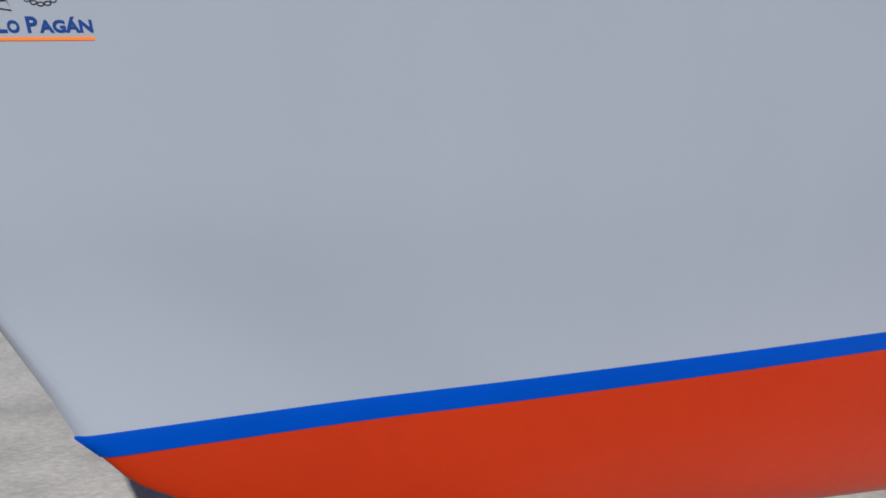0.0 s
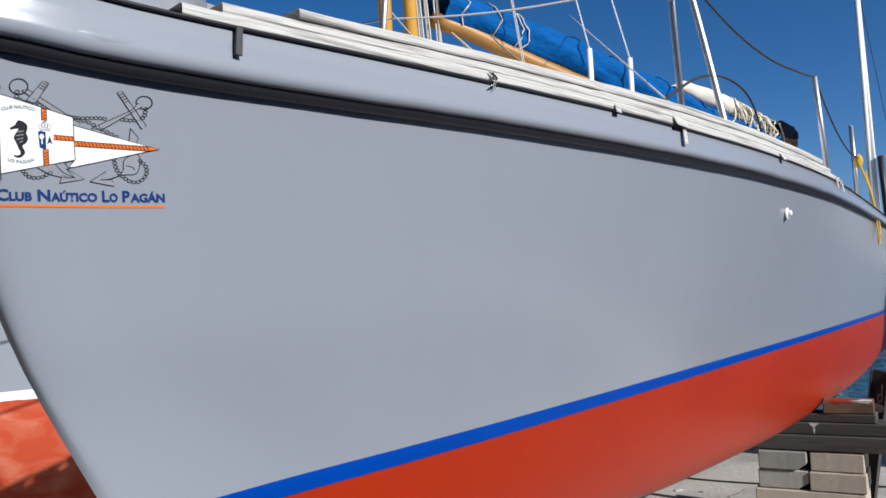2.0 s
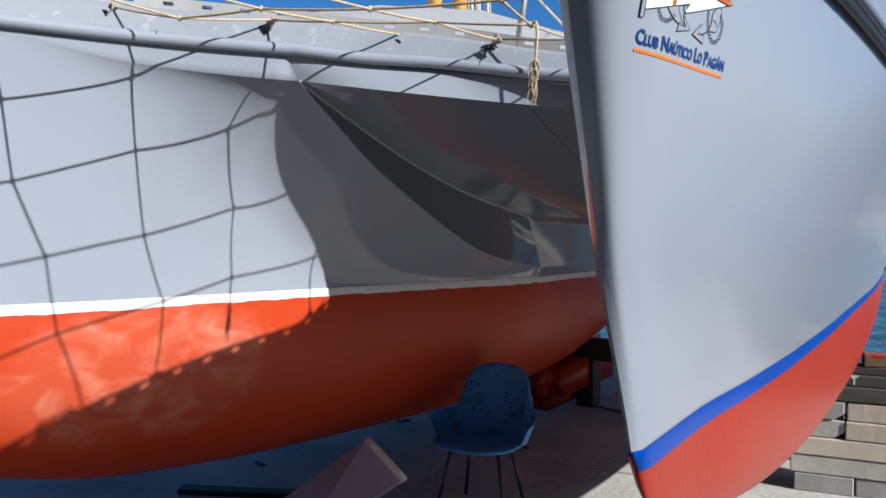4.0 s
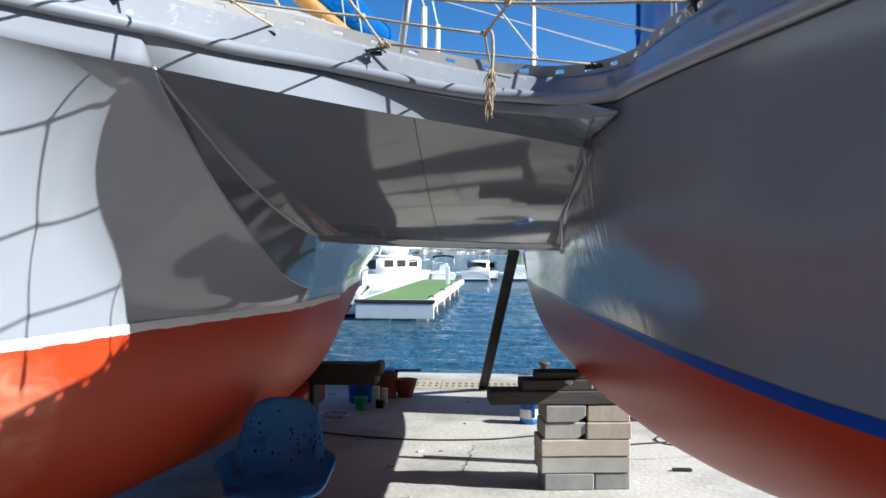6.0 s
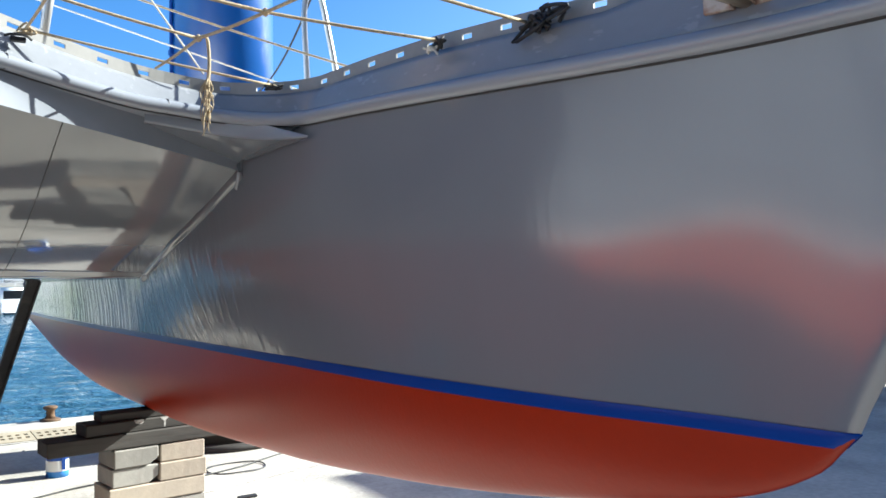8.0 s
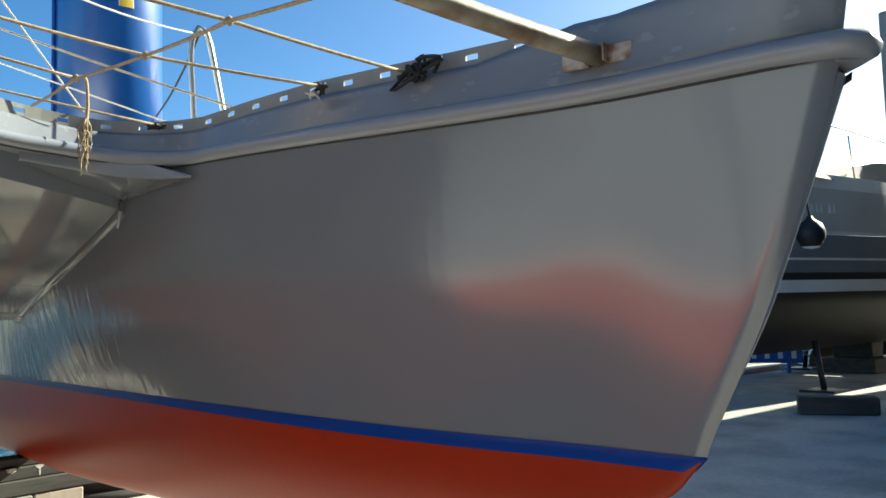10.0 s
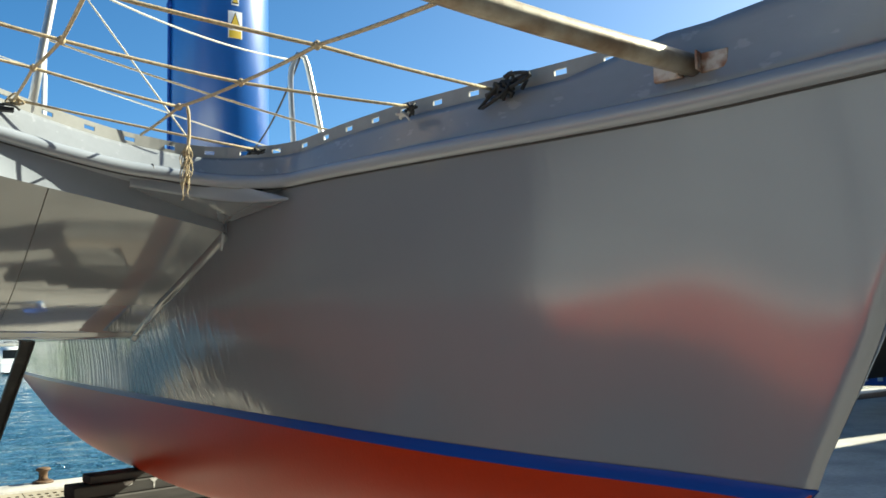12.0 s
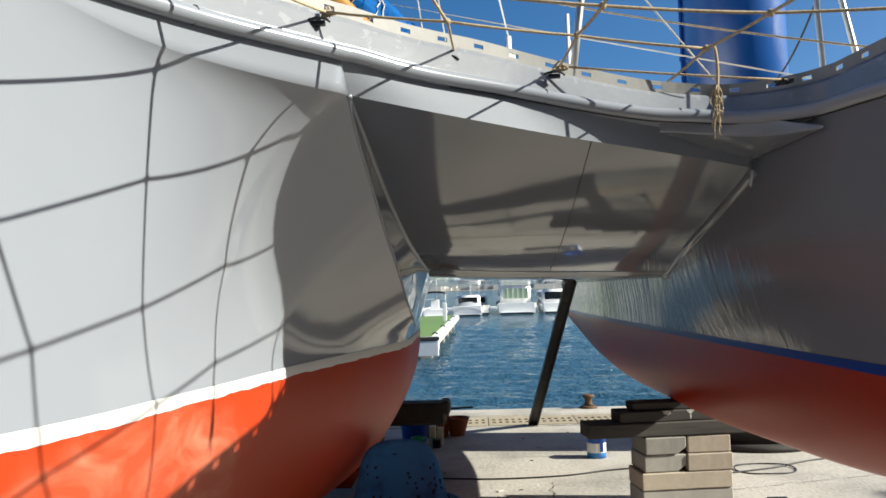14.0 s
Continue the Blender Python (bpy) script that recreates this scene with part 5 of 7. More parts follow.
# ---- hoop, posts and stanchions on deck ----
hoop = thing("handrail_hoop", "polished steel handrail hoop on the float deck", "handrail")
part("bar", tube(curve([(0.70, 2.84, 2.07), (0.69, 2.84, 2.40), (0.682, 2.845, 2.68), (0.70, 2.84, 2.77), (0.725, 2.83, 2.795), (0.75, 2.82, 2.745), (0.80, 2.815, 2.50), (0.86, 2.81, 2.17), (0.875, 2.81, 2.06)], 40), 0.0125, 12), M_STEEL, hoop)
for x in (0.70, 0.872):
    part("foot", turned([(0.026, -0.012), (0.026, 0.004), (0.016, 0.03)], 14, centre=(x, 2.84 if x < 0.8 else 2.81, 2.07)), M_STEEL, hoop)
post = thing("stanchion", "leaning steel stanchion with rope on the bridge deck edge", "stanchion")
part("tube", tube(straight((-0.405, 2.30, 2.20), (-0.30, 2.30, 2.92), 4), 0.013, 12), M_STEEL, post)
line_ = thing("lifeline", "slack white lifeline rope between the stanchions", "rope")
part("rope", tube(sag((-1.9, 2.2, 2.95), (-0.32, 2.32, 2.72), 0.03) + sag((-0.32, 2.32, 2.72), (0.69, 2.83, 2.76), 0.04)[1:], 0.0036, 6), M_WHITEROPE, line_)
line_ = thing("lifeline", "thin white rope slanting from the stanchion to deck", "rope")
part("rope", tube(straight((-0.31, 2.32, 2.75), (0.10, 2.36, 2.24), 4), 0.003, 6), M_WHITEROPE, line_)


def wire_post(x, y, z0, z1, top, label):
    t = thing("shroud", label, "rigging")
    part("turnbuckle", tube(straight((x, y, z0), (x, y, z1), 3), 0.018, 10), M_WHITE, t, "white turnbuckle cover")
    part("wire", tube(straight((x, y, z1), top, 3), 0.005, 6), M_WHITE, t)


wire_post(-0.49, 4.5, 2.2, 3.09, (-1.6, 4.4, 8.5), "white shroud wire with plastic turnbuckle cover")
wire_post(-0.436, 5.0, 2.2, 3.12, (-1.6, 4.6, 8.5), "white shroud wire with plastic turnbuckle cover")
for i, (x, y) in enumerate(((-0.75, 4.3), (-0.9, 4.6))):
    t = thing("shroud", "thin pale rigging wire rising to the mast", "rigging")
    part("wire", tube(straight((x, y, 2.2), (-1.7, 4.4, 8.5), 3), 0.004, 6), M_WHITEROPE, t)


def stanchion(base, top, r, label):
    t = thing("stanchion", label, "stanchion", group="stanchions on the float")
    part("tube", tube(straight(base, top, 3), r, 12), M_STEEL, t)
    part("socket", turned([(r * 2.2, -0.01), (r * 2.2, 0.005), (r * 1.4, 0.04)], 12, centre=base), M_STEEL, t)
    return t


stanchion((0.875, 4.42, 2.05), (0.865, 4.32, 2.60), 0.013, "upright steel stanchion carrying a black lifeline")
stanchion((0.70, 6.2, 1.99), (0.69, 6.2, 2.62), 0.012, "upright steel stanchion towards the stern")
t = thing("lifeline", "slack black lifeline cable along the float", "cable")
part("cable", tube(sag((0.725, 2.83, 2.79), (0.86, 3.92, 2.56), 0.07, 20) + sag((0.86, 3.92, 2.56), (0.865, 4.32, 2.60), 0.005, 6)[1:] + sag((0.865, 4.32, 2.60), (0.78, 5.85, 2.34), 0.10, 16)[1:], 0.005, 6), M_BLACKROPE, t)
t = thing("hoop_cable", "black cable arched over the foot of the hoop", "cable")
part("cable", tube(curve([(0.83, 2.2, 2.08), (0.83, 2.304, 2.155), (0.83, 2.471, 2.231), (0.83, 2.63, 2.292), (0.83, 2.755, 2.325), (0.83, 2.914, 2.351), (0.83, 3.084, 2.355), (0.83, 3.234, 2.333), (0.83, 3.342, 2.271), (0.83, 3.46, 2.12)], 30), 0.005, 6), M_BLACKROPE, t)
t = thing("stay", "thin white line from the rigging to the hoop's foot", "rigging")
part("rope", tube(straight((0.80, 2.45, 2.18), (-0.5, 4.593, 3.196), 3) + straight((-0.5, 4.593, 3.196), (-1.6, 6.4, 4.06), 3)[1:], 0.0035, 6), M_WHITEROPE, t)
t = thing("control_line", "slack orange line from the boom to the float's rail", "rope")
part("rope", tube(sag((0.86, 1.70, 2.07), (-0.5, 3.36, 2.93), 0.03), 0.004, 6), M_ROPE, t)
t = thing("rope_coil", "yellow rope hung in long loops over the hull side", "rope")
rr = random.Random(21)
for k in range(5):
    dy, dx = rr.uniform(-0.03, 0.03), rr.uniform(0, 0.012)
    part("loop", tube(curve([(0.775 + dx, 5.82 + dy, 2.32), (0.83 + dx, 5.86 + dy, 2.1), (0.835 + dx, 5.95 + dy, 1.9), (0.83 + dx, 6.02 + dy, 1.74 + 0.04 * k), (0.835 + dx, 6.05 + dy, 1.9), (0.80 + dx, 5.9 + dy, 2.25)], 30), 0.0045, 6), M_YELLOWROPE, t)
part("knot", turned([(0.01, 2.27), (0.022, 2.285), (0.03, 2.32), (0.022, 2.35), (0.01, 2.365)], 12, centre=(0.78, 5.84, 0)), M_YELLOWROPE, t)

# stern gear seen beyond the float's rail
for nm, b, tp, r, mt, lb in (("pole", (0.40, 8.6, 1.82), (0.41, 8.6, 4.6), 0.022, M_WHITE, "tall white pole standing near the stern"),
                             ("pole", (0.45, 8.65, 1.82), (0.42, 8.6, 4.3), 0.018, M_WHITE, "slim white pole standing near the stern"),
                             ("pole", (0.29, 8.5, 1.82), (0.28, 8.5, 3.0), 0.018, M_STEEL, "short steel pole near the stern"),
                             ("pole", (0.60, 8.7, 1.80), (0.60, 8.7, 2.68), 0.012, M_STEEL, "thin steel frame leg near the stern"),
                             ("furled_awning", (0.53, 8.6, 1.82), (0.50, 8.6, 2.68), 0.028, M_BLACK, "dark furled awning tied upright near the stern")):
    t = thing(nm, lb, "pole")
    part("tube", tube(straight(b, tp, 3), r, 10), mt, t)
t = thing("stern_frame_bar", "thin steel bar joining the stern frame legs", "frame")
part("bar", tube(straight((0.45, 8.65, 2.68), (0.60, 8.7, 2.68), 3), 0.012, 8), M_STEEL, t)
for tp, b in (((0.41, 8.6, 4.5), (0.60, 9.6, 1.73)), ((0.41, 8.6, 4.5), (0.36, 8.8, 1.85))):
    t = thing("stay", "thin stay wire from the stern pole", "rigging")
    part("wire", tube(straight(tp, b, 3), 0.004, 6), M_BLACKROPE, t)
for i, y in enumerate((4.55, 4.75, 5.0, 5.3, 5.6, 5.9)):
    t = thing("deck_fitting", "small dull deck fitting along the toe rail", "fitting")
    x = 0.90 - 0.09 * (y - 4.5)
    z = table(F_SZ_OUT, y) + 0.075
    part("body", box(x - 0.06, y - 0.035, z, x - 0.01, y + 0.035, z + 0.06 + 0.03 * (i % 2), 0.006), (M_IRON, M_ALU, M_CREAM)[i % 3], t, smooth=False)

# paint flakes, splits and a torn scrap of tape on the wooden rail
for i, (y, z0, z1, w) in enumerate(((2.13, 0.035, 0.105, 0.013), (2.10, 0.084, 0.112, 0.045), (4.2, 0.05, 0.10, 0.012), (4.35, 0.04, 0.10, 0.01), (4.28, 0.07, 0.10, 0.008), (3.1, 0.075, 0.10, 0.02), (1.72, 0.078, 0.10, 0.014))):
    x, z = sheer_x(y) + 0.036, table(F_SZ_OUT, y)
    bm = box(x - 0.0015, y - w, z + z0, x + 0.0015, y + w, z + z1, 0.0005)
    for v in bm.verts:
        if v.co.z < z + z0 + 0.01:
            v.co.x += 0.008 + 0.004 * (i % 2)
            v.co.y += 0.008 * (i % 3 - 1)
    part("paint_flake", bm, M_OFFWHITE, boat, "peeling strip of white paint", smooth=False)
rr = random.Random(33)
tape = thing("tape_scrap", "torn grey tape scrap stuck on the toe rail", "tape")
for k in range(5):
    p = Vector((sheer_x(1.2) + 0.034, 1.2, table(F_SZ_OUT, 1.2) + 0.095))
    pts = [p + Vector((rr.uniform(0, 0.008), rr.gauss(0, 0.007), 0.008 - 0.010 * q + rr.gauss(0, 0.003))) for q in range(4)]
    part("strip", tube(curve(pts, 10), 0.0022, 6, taper=0.001), (M_ALU, M_ALU, M_BLACKROPE)[k % 3], tape)

t = thing("hull_vent", "small white plastic skin fitting on the hull side", "fitting", (outer_x(3.41, 1.838) + 0.002, 3.41, 1.838))
part("flange", rot_bm(turned([(0.028, 0), (0.026, 0.006), (0.012, 0.008)], 20), pose(0, 0, 0, 0, 90, 0)), M_WHITE, t)
part("spout", rot_bm(turned([(0.012, 0.006), (0.012, 0.02), (0.006, 0.022)], 16), pose(0, 0, 0, 0, 90, 0)), M_WHITE, t)

# ---- mast, boom, sail cover ----
mast = thing("mast", "twin yellow painted mast legs with halyards", "mast")
for x, y in ((-1.96, 4.22), (-1.86, 4.40)):
    part("leg", tube(straight((x, y, 2.2), (x * 0.5 - 0.95, y, 9.0), 4), 0.05, 16), M_MAST, mast)
rr = random.Random(31)
for k in range(14):
    x, y = -1.80 + rr.uniform(-0.06, 0.06), 4.55 + rr.uniform(-0.08, 0.12)
    part("halyard", tube(curve([(x, y, 2.4), (x + rr.uniform(-0.03, 0.03), y + rr.uniform(-0.03, 0.03), 3.1), (x - 0.05, y - 0.05, 4.6), (-1.9, 4.3, 8.8)], 12), 0.006, 5), (M_ROPE, M_WHITEROPE)[k % 2], mast)
boom = thing("boom", "yellow boom with blue canvas sail cover and lashings", "boom")
BA, BB = Vector((-1.827, 4.613, 3.643)), Vector((-0.015, 7.466, 2.735))


def boom_at(f):
    """A point on the boom's slightly bent line."""
    return BA.lerp(BB, f) - Vector((0, 0, 0.115 * math.sin(math.pi * min(1.0, max(0.0, (f - 0.08) / 0.87)))))


part("spar", tube([boom_at(i / 24) for i in range(25)], 0.062, 18), M_BOOM, boom)
COVER_TOP = [(0.0, 0.27), (0.27, 0.245), (0.41, 0.212), (0.55, 0.162), (0.635, 0.12), (0.73, 0.06), (0.82, 0.045), (0.92, 0.035), (1.0, 0.03)]
COVER_LOW = [(0.0, 0.05), (0.2, 0.025), (0.36, 0.01), (0.48, -0.04), (0.58, -0.058), (0.65, -0.075), (0.82, -0.06), (0.9, -0.04), (1.0, -0.03)]


def cover_ring(f, k, n):
    """A point of the sail cover's section, with folds slanting down and aft."""
    a = 2 * math.pi * k / n
    line = BA.lerp(BB, f)
    top, low = table(COVER_TOP, f), table(COVER_LOW, f) - 0.06
    fold = 0.13 * math.sin(30 * f + 5.0 * math.sin(a)) * max(0.0, math.cos(a)) + 0.07 * math.sin(64 * f - 4.0 * math.sin(a)) + 0.18 * noise.noise((f * 6 + 0.5 * a, math.cos(a) * 2.4, math.sin(a) * 2.4)) + 0.06 * noise.noise((f * 34, math.cos(a) * 3, math.sin(a) * 3))
    wid = (0.13 - 0.03 * f) * (1 + fold)
    return line + Vector((wid * math.cos(a), 0, (top + low) / 2 + (top - low) / 2 * math.sin(a) * (1 + 0.35 * fold)))


part("sail_cover", grid([[cover_ring(0.01 + 0.93 * i / 69, k, 26) for k in range(26)] for i in range(70)], closed=True), M_SAILCOVER, boom, "blue canvas sail cover, creased and lashed")
rows = []
for i in range(26):
    f = i / 25
    c = BA.lerp(BB, 0.625 + 0.235 * f)
    top = 0.225 * min(1.0, 0.62 + 2.4 * f) - 0.05 * max(0.0, f - 0.6)
    low = 0.11 - 0.07 * f
    rows.append([c + Vector((0.085 * math.sin(math.pi * (0.12 + 0.8 * f))**0.5 * math.cos(q) * (1 + 0.2 * noise.noise((f * 5, math.cos(q), math.sin(q)))), 0, (top + low) / 2 + (top - low) / 2 * math.sin(q) * (1 + 0.12 * noise.noise((f * 7, math.cos(q) * 2, math.sin(q) * 2))))) for q in np.linspace(0, 2 * math.pi, 19)[:-1]])
part("furled_sail", grid(rows, closed=True), M_SAIL, boom, "cream sailcloth roll spilling from the cover")
for k, f in enumerate((0.05, 0.13, 0.185, 0.20, 0.34, 0.46, 0.58, 0.70)):
    ring = []
    for i in range(29):
        p = cover_ring(f + 0.006 * math.sin(i * 0.9 + k), i % 28, 28)
        mid_ = BA.lerp(BB, f) + Vector((0, 0, (table(COVER_TOP, f) + table(COVER_LOW, f)) / 2 - (0.05 if math.sin(2 * math.pi * i / 28) < 0 else 0)))
        ring.append(mid_ + (p - mid_) * 1.10)
    part("lashing", tube(ring, 0.005, 6), (M_WHITEROPE, M_ROPE, M_SAILCOVER)[(0, 1, 0, 0, 2, 2, 2, 2)[k]], boom)
rr = random.Random(41)
for k in range(15):
    f = 0.78 + 0.165 * (k + rr.random()) / 15
    c = BA.lerp(BB, f)
    top = 0.20 - 0.55 * max(0.0, f - 0.80)
    pts = []
    for q in np.linspace(-0.6, 2 * math.pi - 0.4, 16):
        pts.append(c + Vector((0.10 * math.cos(q) + rr.gauss(0, 0.008), 0.05 * math.sin(q + k) + rr.gauss(0, 0.02), 0.03 + (top - 0.02 if math.sin(q) > 0 else 0.11) * math.sin(q) + rr.gauss(0, 0.008))))
    part("loose_rope", tube(curve(pts, 40), 0.0075, 6), (M_CREAM, M_ROPE, M_WHITEROPE)[k % 3], boom)
for k in range(5):
    f = 0.80 + 0.03 * k
    c = BA.lerp(BB, f)
    drop = rr.uniform(0.14, 0.24)
    part("loose_rope", tube(curve([c + Vector((0.10, 0.0, 0.10)), c + Vector((0.125, 0.03, -0.02)), c + Vector((0.12, 0.06, -drop)), c + Vector((0.11, 0.12, -0.04)), c + Vector((0.09, 0.16, 0.08))], 20), 0.006, 6), (M_CREAM, M_WHITEROPE)[k % 2], boom)
rows = []
for i in range(15):
    f = i / 14
    c = BA.lerp(BB, 0.93 + 0.075 * f)
    rd = 0.095 * math.sin(math.pi * (0.22 + 0.70 * f))**0.6
    rows.append([c + Vector((rd * math.cos(q) * (1 + 0.5 * noise.noise((f * 4, math.cos(q) * 1.7, math.sin(q) * 1.7))), 0, 0.07 + rd * math.sin(q) * (1 + 0.5 * noise.noise((f * 4 + 7, math.cos(q) * 1.7, math.sin(q) * 1.7))))) for q in np.linspace(0, 2 * math.pi, 15)[:-1]])
part("end_bundle", grid(rows, closed=True), M_DARKCLOTH, boom, "dark blue cloth bundle on the boom end")
bm = box(-0.05, -0.05, -0.09, 0.05, 0.05, 0.0, 0.012)
part("block", rot_bm(bm, pose(*(boom_at(0.27) - Vector((0, 0, 0.05))))), M_RUSTPIPE, boom, "worn sheet block under the boom")
part("underline", tube(sag(BA + Vector((0.1, 0.1, -0.1)), Vector((-1.0, 6.0, 2.6)), 0.05), 0.009, 6), M_ROPE, boom)

# ---- cabin and fittings on the main deck ----
cabin = thing("cabin_trunk", "white cabin trunk on the main deck behind the toe rail", "cabin")
prof = [(-0.28, 2.16), (-0.30, 2.30), (-0.34, 2.40), (-0.42, 2.445), (-0.96, 2.645), (-1.6, 2.76), (-2.4, 2.80), (-3.3, 2.7), (-3.4, 2.2)]
part("body", grid([[Vector((x, 3.0 + 0.12 * (z - 2.2) + dy, z)) for x, z in prof] for dy in (0.0, 0.02, 1.5, 4.6)]), M_WHITE, cabin)
bm = bmesh.new()
bm.faces.new([bm.verts.new((x, 3.0 + 0.12 * (z - 2.2), z)) for x, z in prof])
part("front", bm, M_WHITE, cabin, smooth=False)
cowl = thing("cowl_vent", "cream plastic cowl ventilator on the foredeck", "ventilator", (-1.93, 1.06, 2.40), 65)
rows = []
for i in range(11):
    a = i / 10 * math.pi / 2
    c = Vector((0.09 * (1 - math.cos(a)) - 0.03, 0, 0.09 * math.sin(a) + 0.02))
    t1 = Vector((math.sin(a), 0, math.cos(a)))
    u = Vector((0, 1, 0))
    w = t1.cross(u)
    r = 0.055 + 0.025 * (i / 10)
    rows.append([c + (u * math.cos(2 * math.pi * k / 20) + w * math.sin(2 * math.pi * k / 20)) * r for k in range(20)])
thick(part("hood", grid(rows, closed=True), M_CREAM, cowl), 0.006)
part("collar", turned([(0.07, -0.17), (0.07, 0.0), (0.06, 0.03)], 20, centre=(-0.03, 0, 0)), M_CREAM, cowl)
part("throat", turned([(0.001, 0.0), (0.05, 0.01), (0.045, 0.03)], 16, centre=(0.02, 0, 0.06)), M_BLACK, cowl)
pulpit = thing("pulpit_rail", "stainless steel pulpit rail round the main bow", "rail")
part("top_rail", tube(curve([(-1.70, 1.62, 2.70), (-1.72, 1.2, 2.66), (-1.80, 0.66, 2.61), (-1.95, 0.1, 2.58), (-2.2, -0.3, 2.57)], 30), 0.013, 12), M_STEEL, pulpit)
part("leg", tube(straight((-1.70, 1.60, 2.70), (-1.66, 1.72, 2.28), 3), 0.0125, 10), M_STEEL, pulpit)
part("leg", tube(curve([(-1.88, 0.95, 2.655), (-1.90, 1.05, 2.62), (-1.93, 1.12, 2.45), (-1.94, 1.15, 2.28)], 12), 0.0125, 10), M_STEEL, pulpit)
part("leg", tube(straight((-1.84, 0.55, 2.60), (-1.80, 0.72, 2.28), 3), 0.0125, 10), M_STEEL, pulpit)
part("mid_rail", tube(curve([(-1.80, 0.72, 2.44), (-1.86, 0.85, 2.43), (-1.9, 1.05, 2.40)], 12), 0.010, 10), M_STEEL, pulpit)
hatch = thing("deck_box", "low dark deck box behind the toe rail", "box")
part("body", box(-2.0, 1.75, 2.2, -1.72, 2.1, 2.50, 0.015), M_DARKMETAL, hatch, smooth=False)

# ---- keel stub, propeller and trestle under the main hull ----
part("keel", box(-2.0, 5.6, 0.06, -1.60, 7.1, 0.58, 0.13, seg=4), M_RED, main_hull, "red stub keel")
fin = tube(curve([(-1.58, 8.2, 1.0), (-1.64, 8.2, 0.90), (-1.71, 8.2, 0.80), (-1.75, 8.2, 0.73)], 12), 0.034, 10, taper=0.012)
rot_bm(fin, Matrix.Translation((0, 8.2, 0)) @ Matrix.Diagonal((1, 0.3, 1, 1)) @ Matrix.Translation((0, -8.2, 0)))
part("skeg_fin", fin, M_RED, main_hull, "small orange-red fin under the stern")

tr = thing("support_trestle", "dark tarred timber trestle under the main hull", "trestle")
part("beam", box(-1.72, 6.3, 0.42, -1.02, 6.55, 0.60, 0.02), M_DARKWOOD, tr, smooth=False)
bm = box(-1.06, 6.3, 0.50, -0.98, 6.55, 0.615, 0.02)
part("beam_end", bm, M_DARKWOOD, tr, smooth=False)
part("post", box(-1.72, 6.32, 0.0, -1.56, 6.52, 0.42, 0.01), M_DARKWOOD, tr, smooth=False)

# ---- chair ----
chair = thing("armchair", "scuffed blue plastic bucket armchair on thin metal legs", "chair", (-1.125, 3.40, 0), 8)
chair.scale = (0.95, 0.95, 0.93)


def shell_point(u, v):
    """u from the left arm's front round the back to the right arm's front, v from seat rim up to the edge."""
    a = (u - 0.5) * math.pi * 1.16
    back = max(0.0, math.cos(a))
    wx, wy = 0.26 + 0.045 * v, 0.24 + 0.045 * v
    x = wx * math.sin(a) * (1.0 if abs(a) < math.pi / 2 else 1.0)
    y = wy * math.cos(a) + 0.03 + 0.06 * v * back
    edge = 0.56 + 0.27 * max(0.0, 1 - (abs(a) / 0.86)**3.2)**0.55
    edge -= 0.05 * max(0.0, abs(a) - 1.35)
    return Vector((x, y, 0.43 + (edge - 0.43) * v))


rows = []
for i in range(49):
    u = i / 48
    col = []
    rim = shell_point(u, 0.0)
    for s_ in np.linspace(0, 1, 6):
        p = Vector((rim.x * s_, 0.02 + (rim.y - 0.02) * s_, 0.40 + 0.03 * s_**3))
        col.append(p)
    for v in np.linspace(0.05, 1.0, 16):
        col.append(shell_point(u, v))
    rows.append(col)
shell_ob = part("shell", grid(rows), M_BLUEPLASTIC, chair, "scuffed blue moulded plastic shell")
thick(shell_ob, 0.008, 1.0)
bm = bmesh.new()
front = [shell_point(0.0, 0.0), Vector((-0.2, -0.17, 0.42)), Vector((0, -0.20, 0.40)), Vector((0.2, -0.17, 0.42)), shell_point(1.0, 0.0)]
fc = curve(front, 16)
rows = [[p.lerp(Vector((0, 0.02, 0.40)), k / 5) for k in range(6)] for p in fc]
thick(part("seat_front", grid(rows, flip=True), M_BLUEPLASTIC, chair), 0.008, 1.0)
part("front_lip", tube(fc, 0.012, 8), M_BLUEPLASTIC, chair)
for x, y in ((-0.17, -0.12), (0.17, -0.12), (-0.15, 0.2), (0.15, 0.2)):
    part("leg", tube(straight((x * 0.8, y * 0.8, 0.405), (x * 1.25, y * 1.3, 0.0), 3), 0.011, 10), M_DARKMETAL, chair, "thin dark metal leg")
M_SCUFF = material("dark_scuff", (0.012, 0.016, 0.028), 0.7)
rr = random.Random(17)
for k in range(38):
    u, v = rr.uniform(0.2, 0.8), rr.uniform(0.1, 0.9)
    if k < 16:
        u, v = 0.69 + rr.gauss(0, 0.035), rr.choice((0.45, 0.78)) + rr.gauss(0, 0.07)
    p = shell_point(u, min(0.95, max(0.05, v)))
    inward = (Vector((0, 0, p.z)) - p).normalized()
    w, h = rr.uniform(0.004, 0.011), rr.uniform(0.006, 0.02)
    t1 = Vector((0, 0, 1)).cross(inward).normalized()
    bm = bmesh.new()
    ring = [bm.verts.new(p + inward * 0.0015 + t1 * (w * math.cos(q) * rr.uniform(0.6, 1.2)) + Vector((0, 0, h * math.sin(q) * rr.uniform(0.6, 1.2)))) for q in np.linspace(0, 2 * math.pi, 9)[:-1]]
    bm.faces.new(ring)
    part("scuff", bm, M_SCUFF, shell_ob, smooth=False)

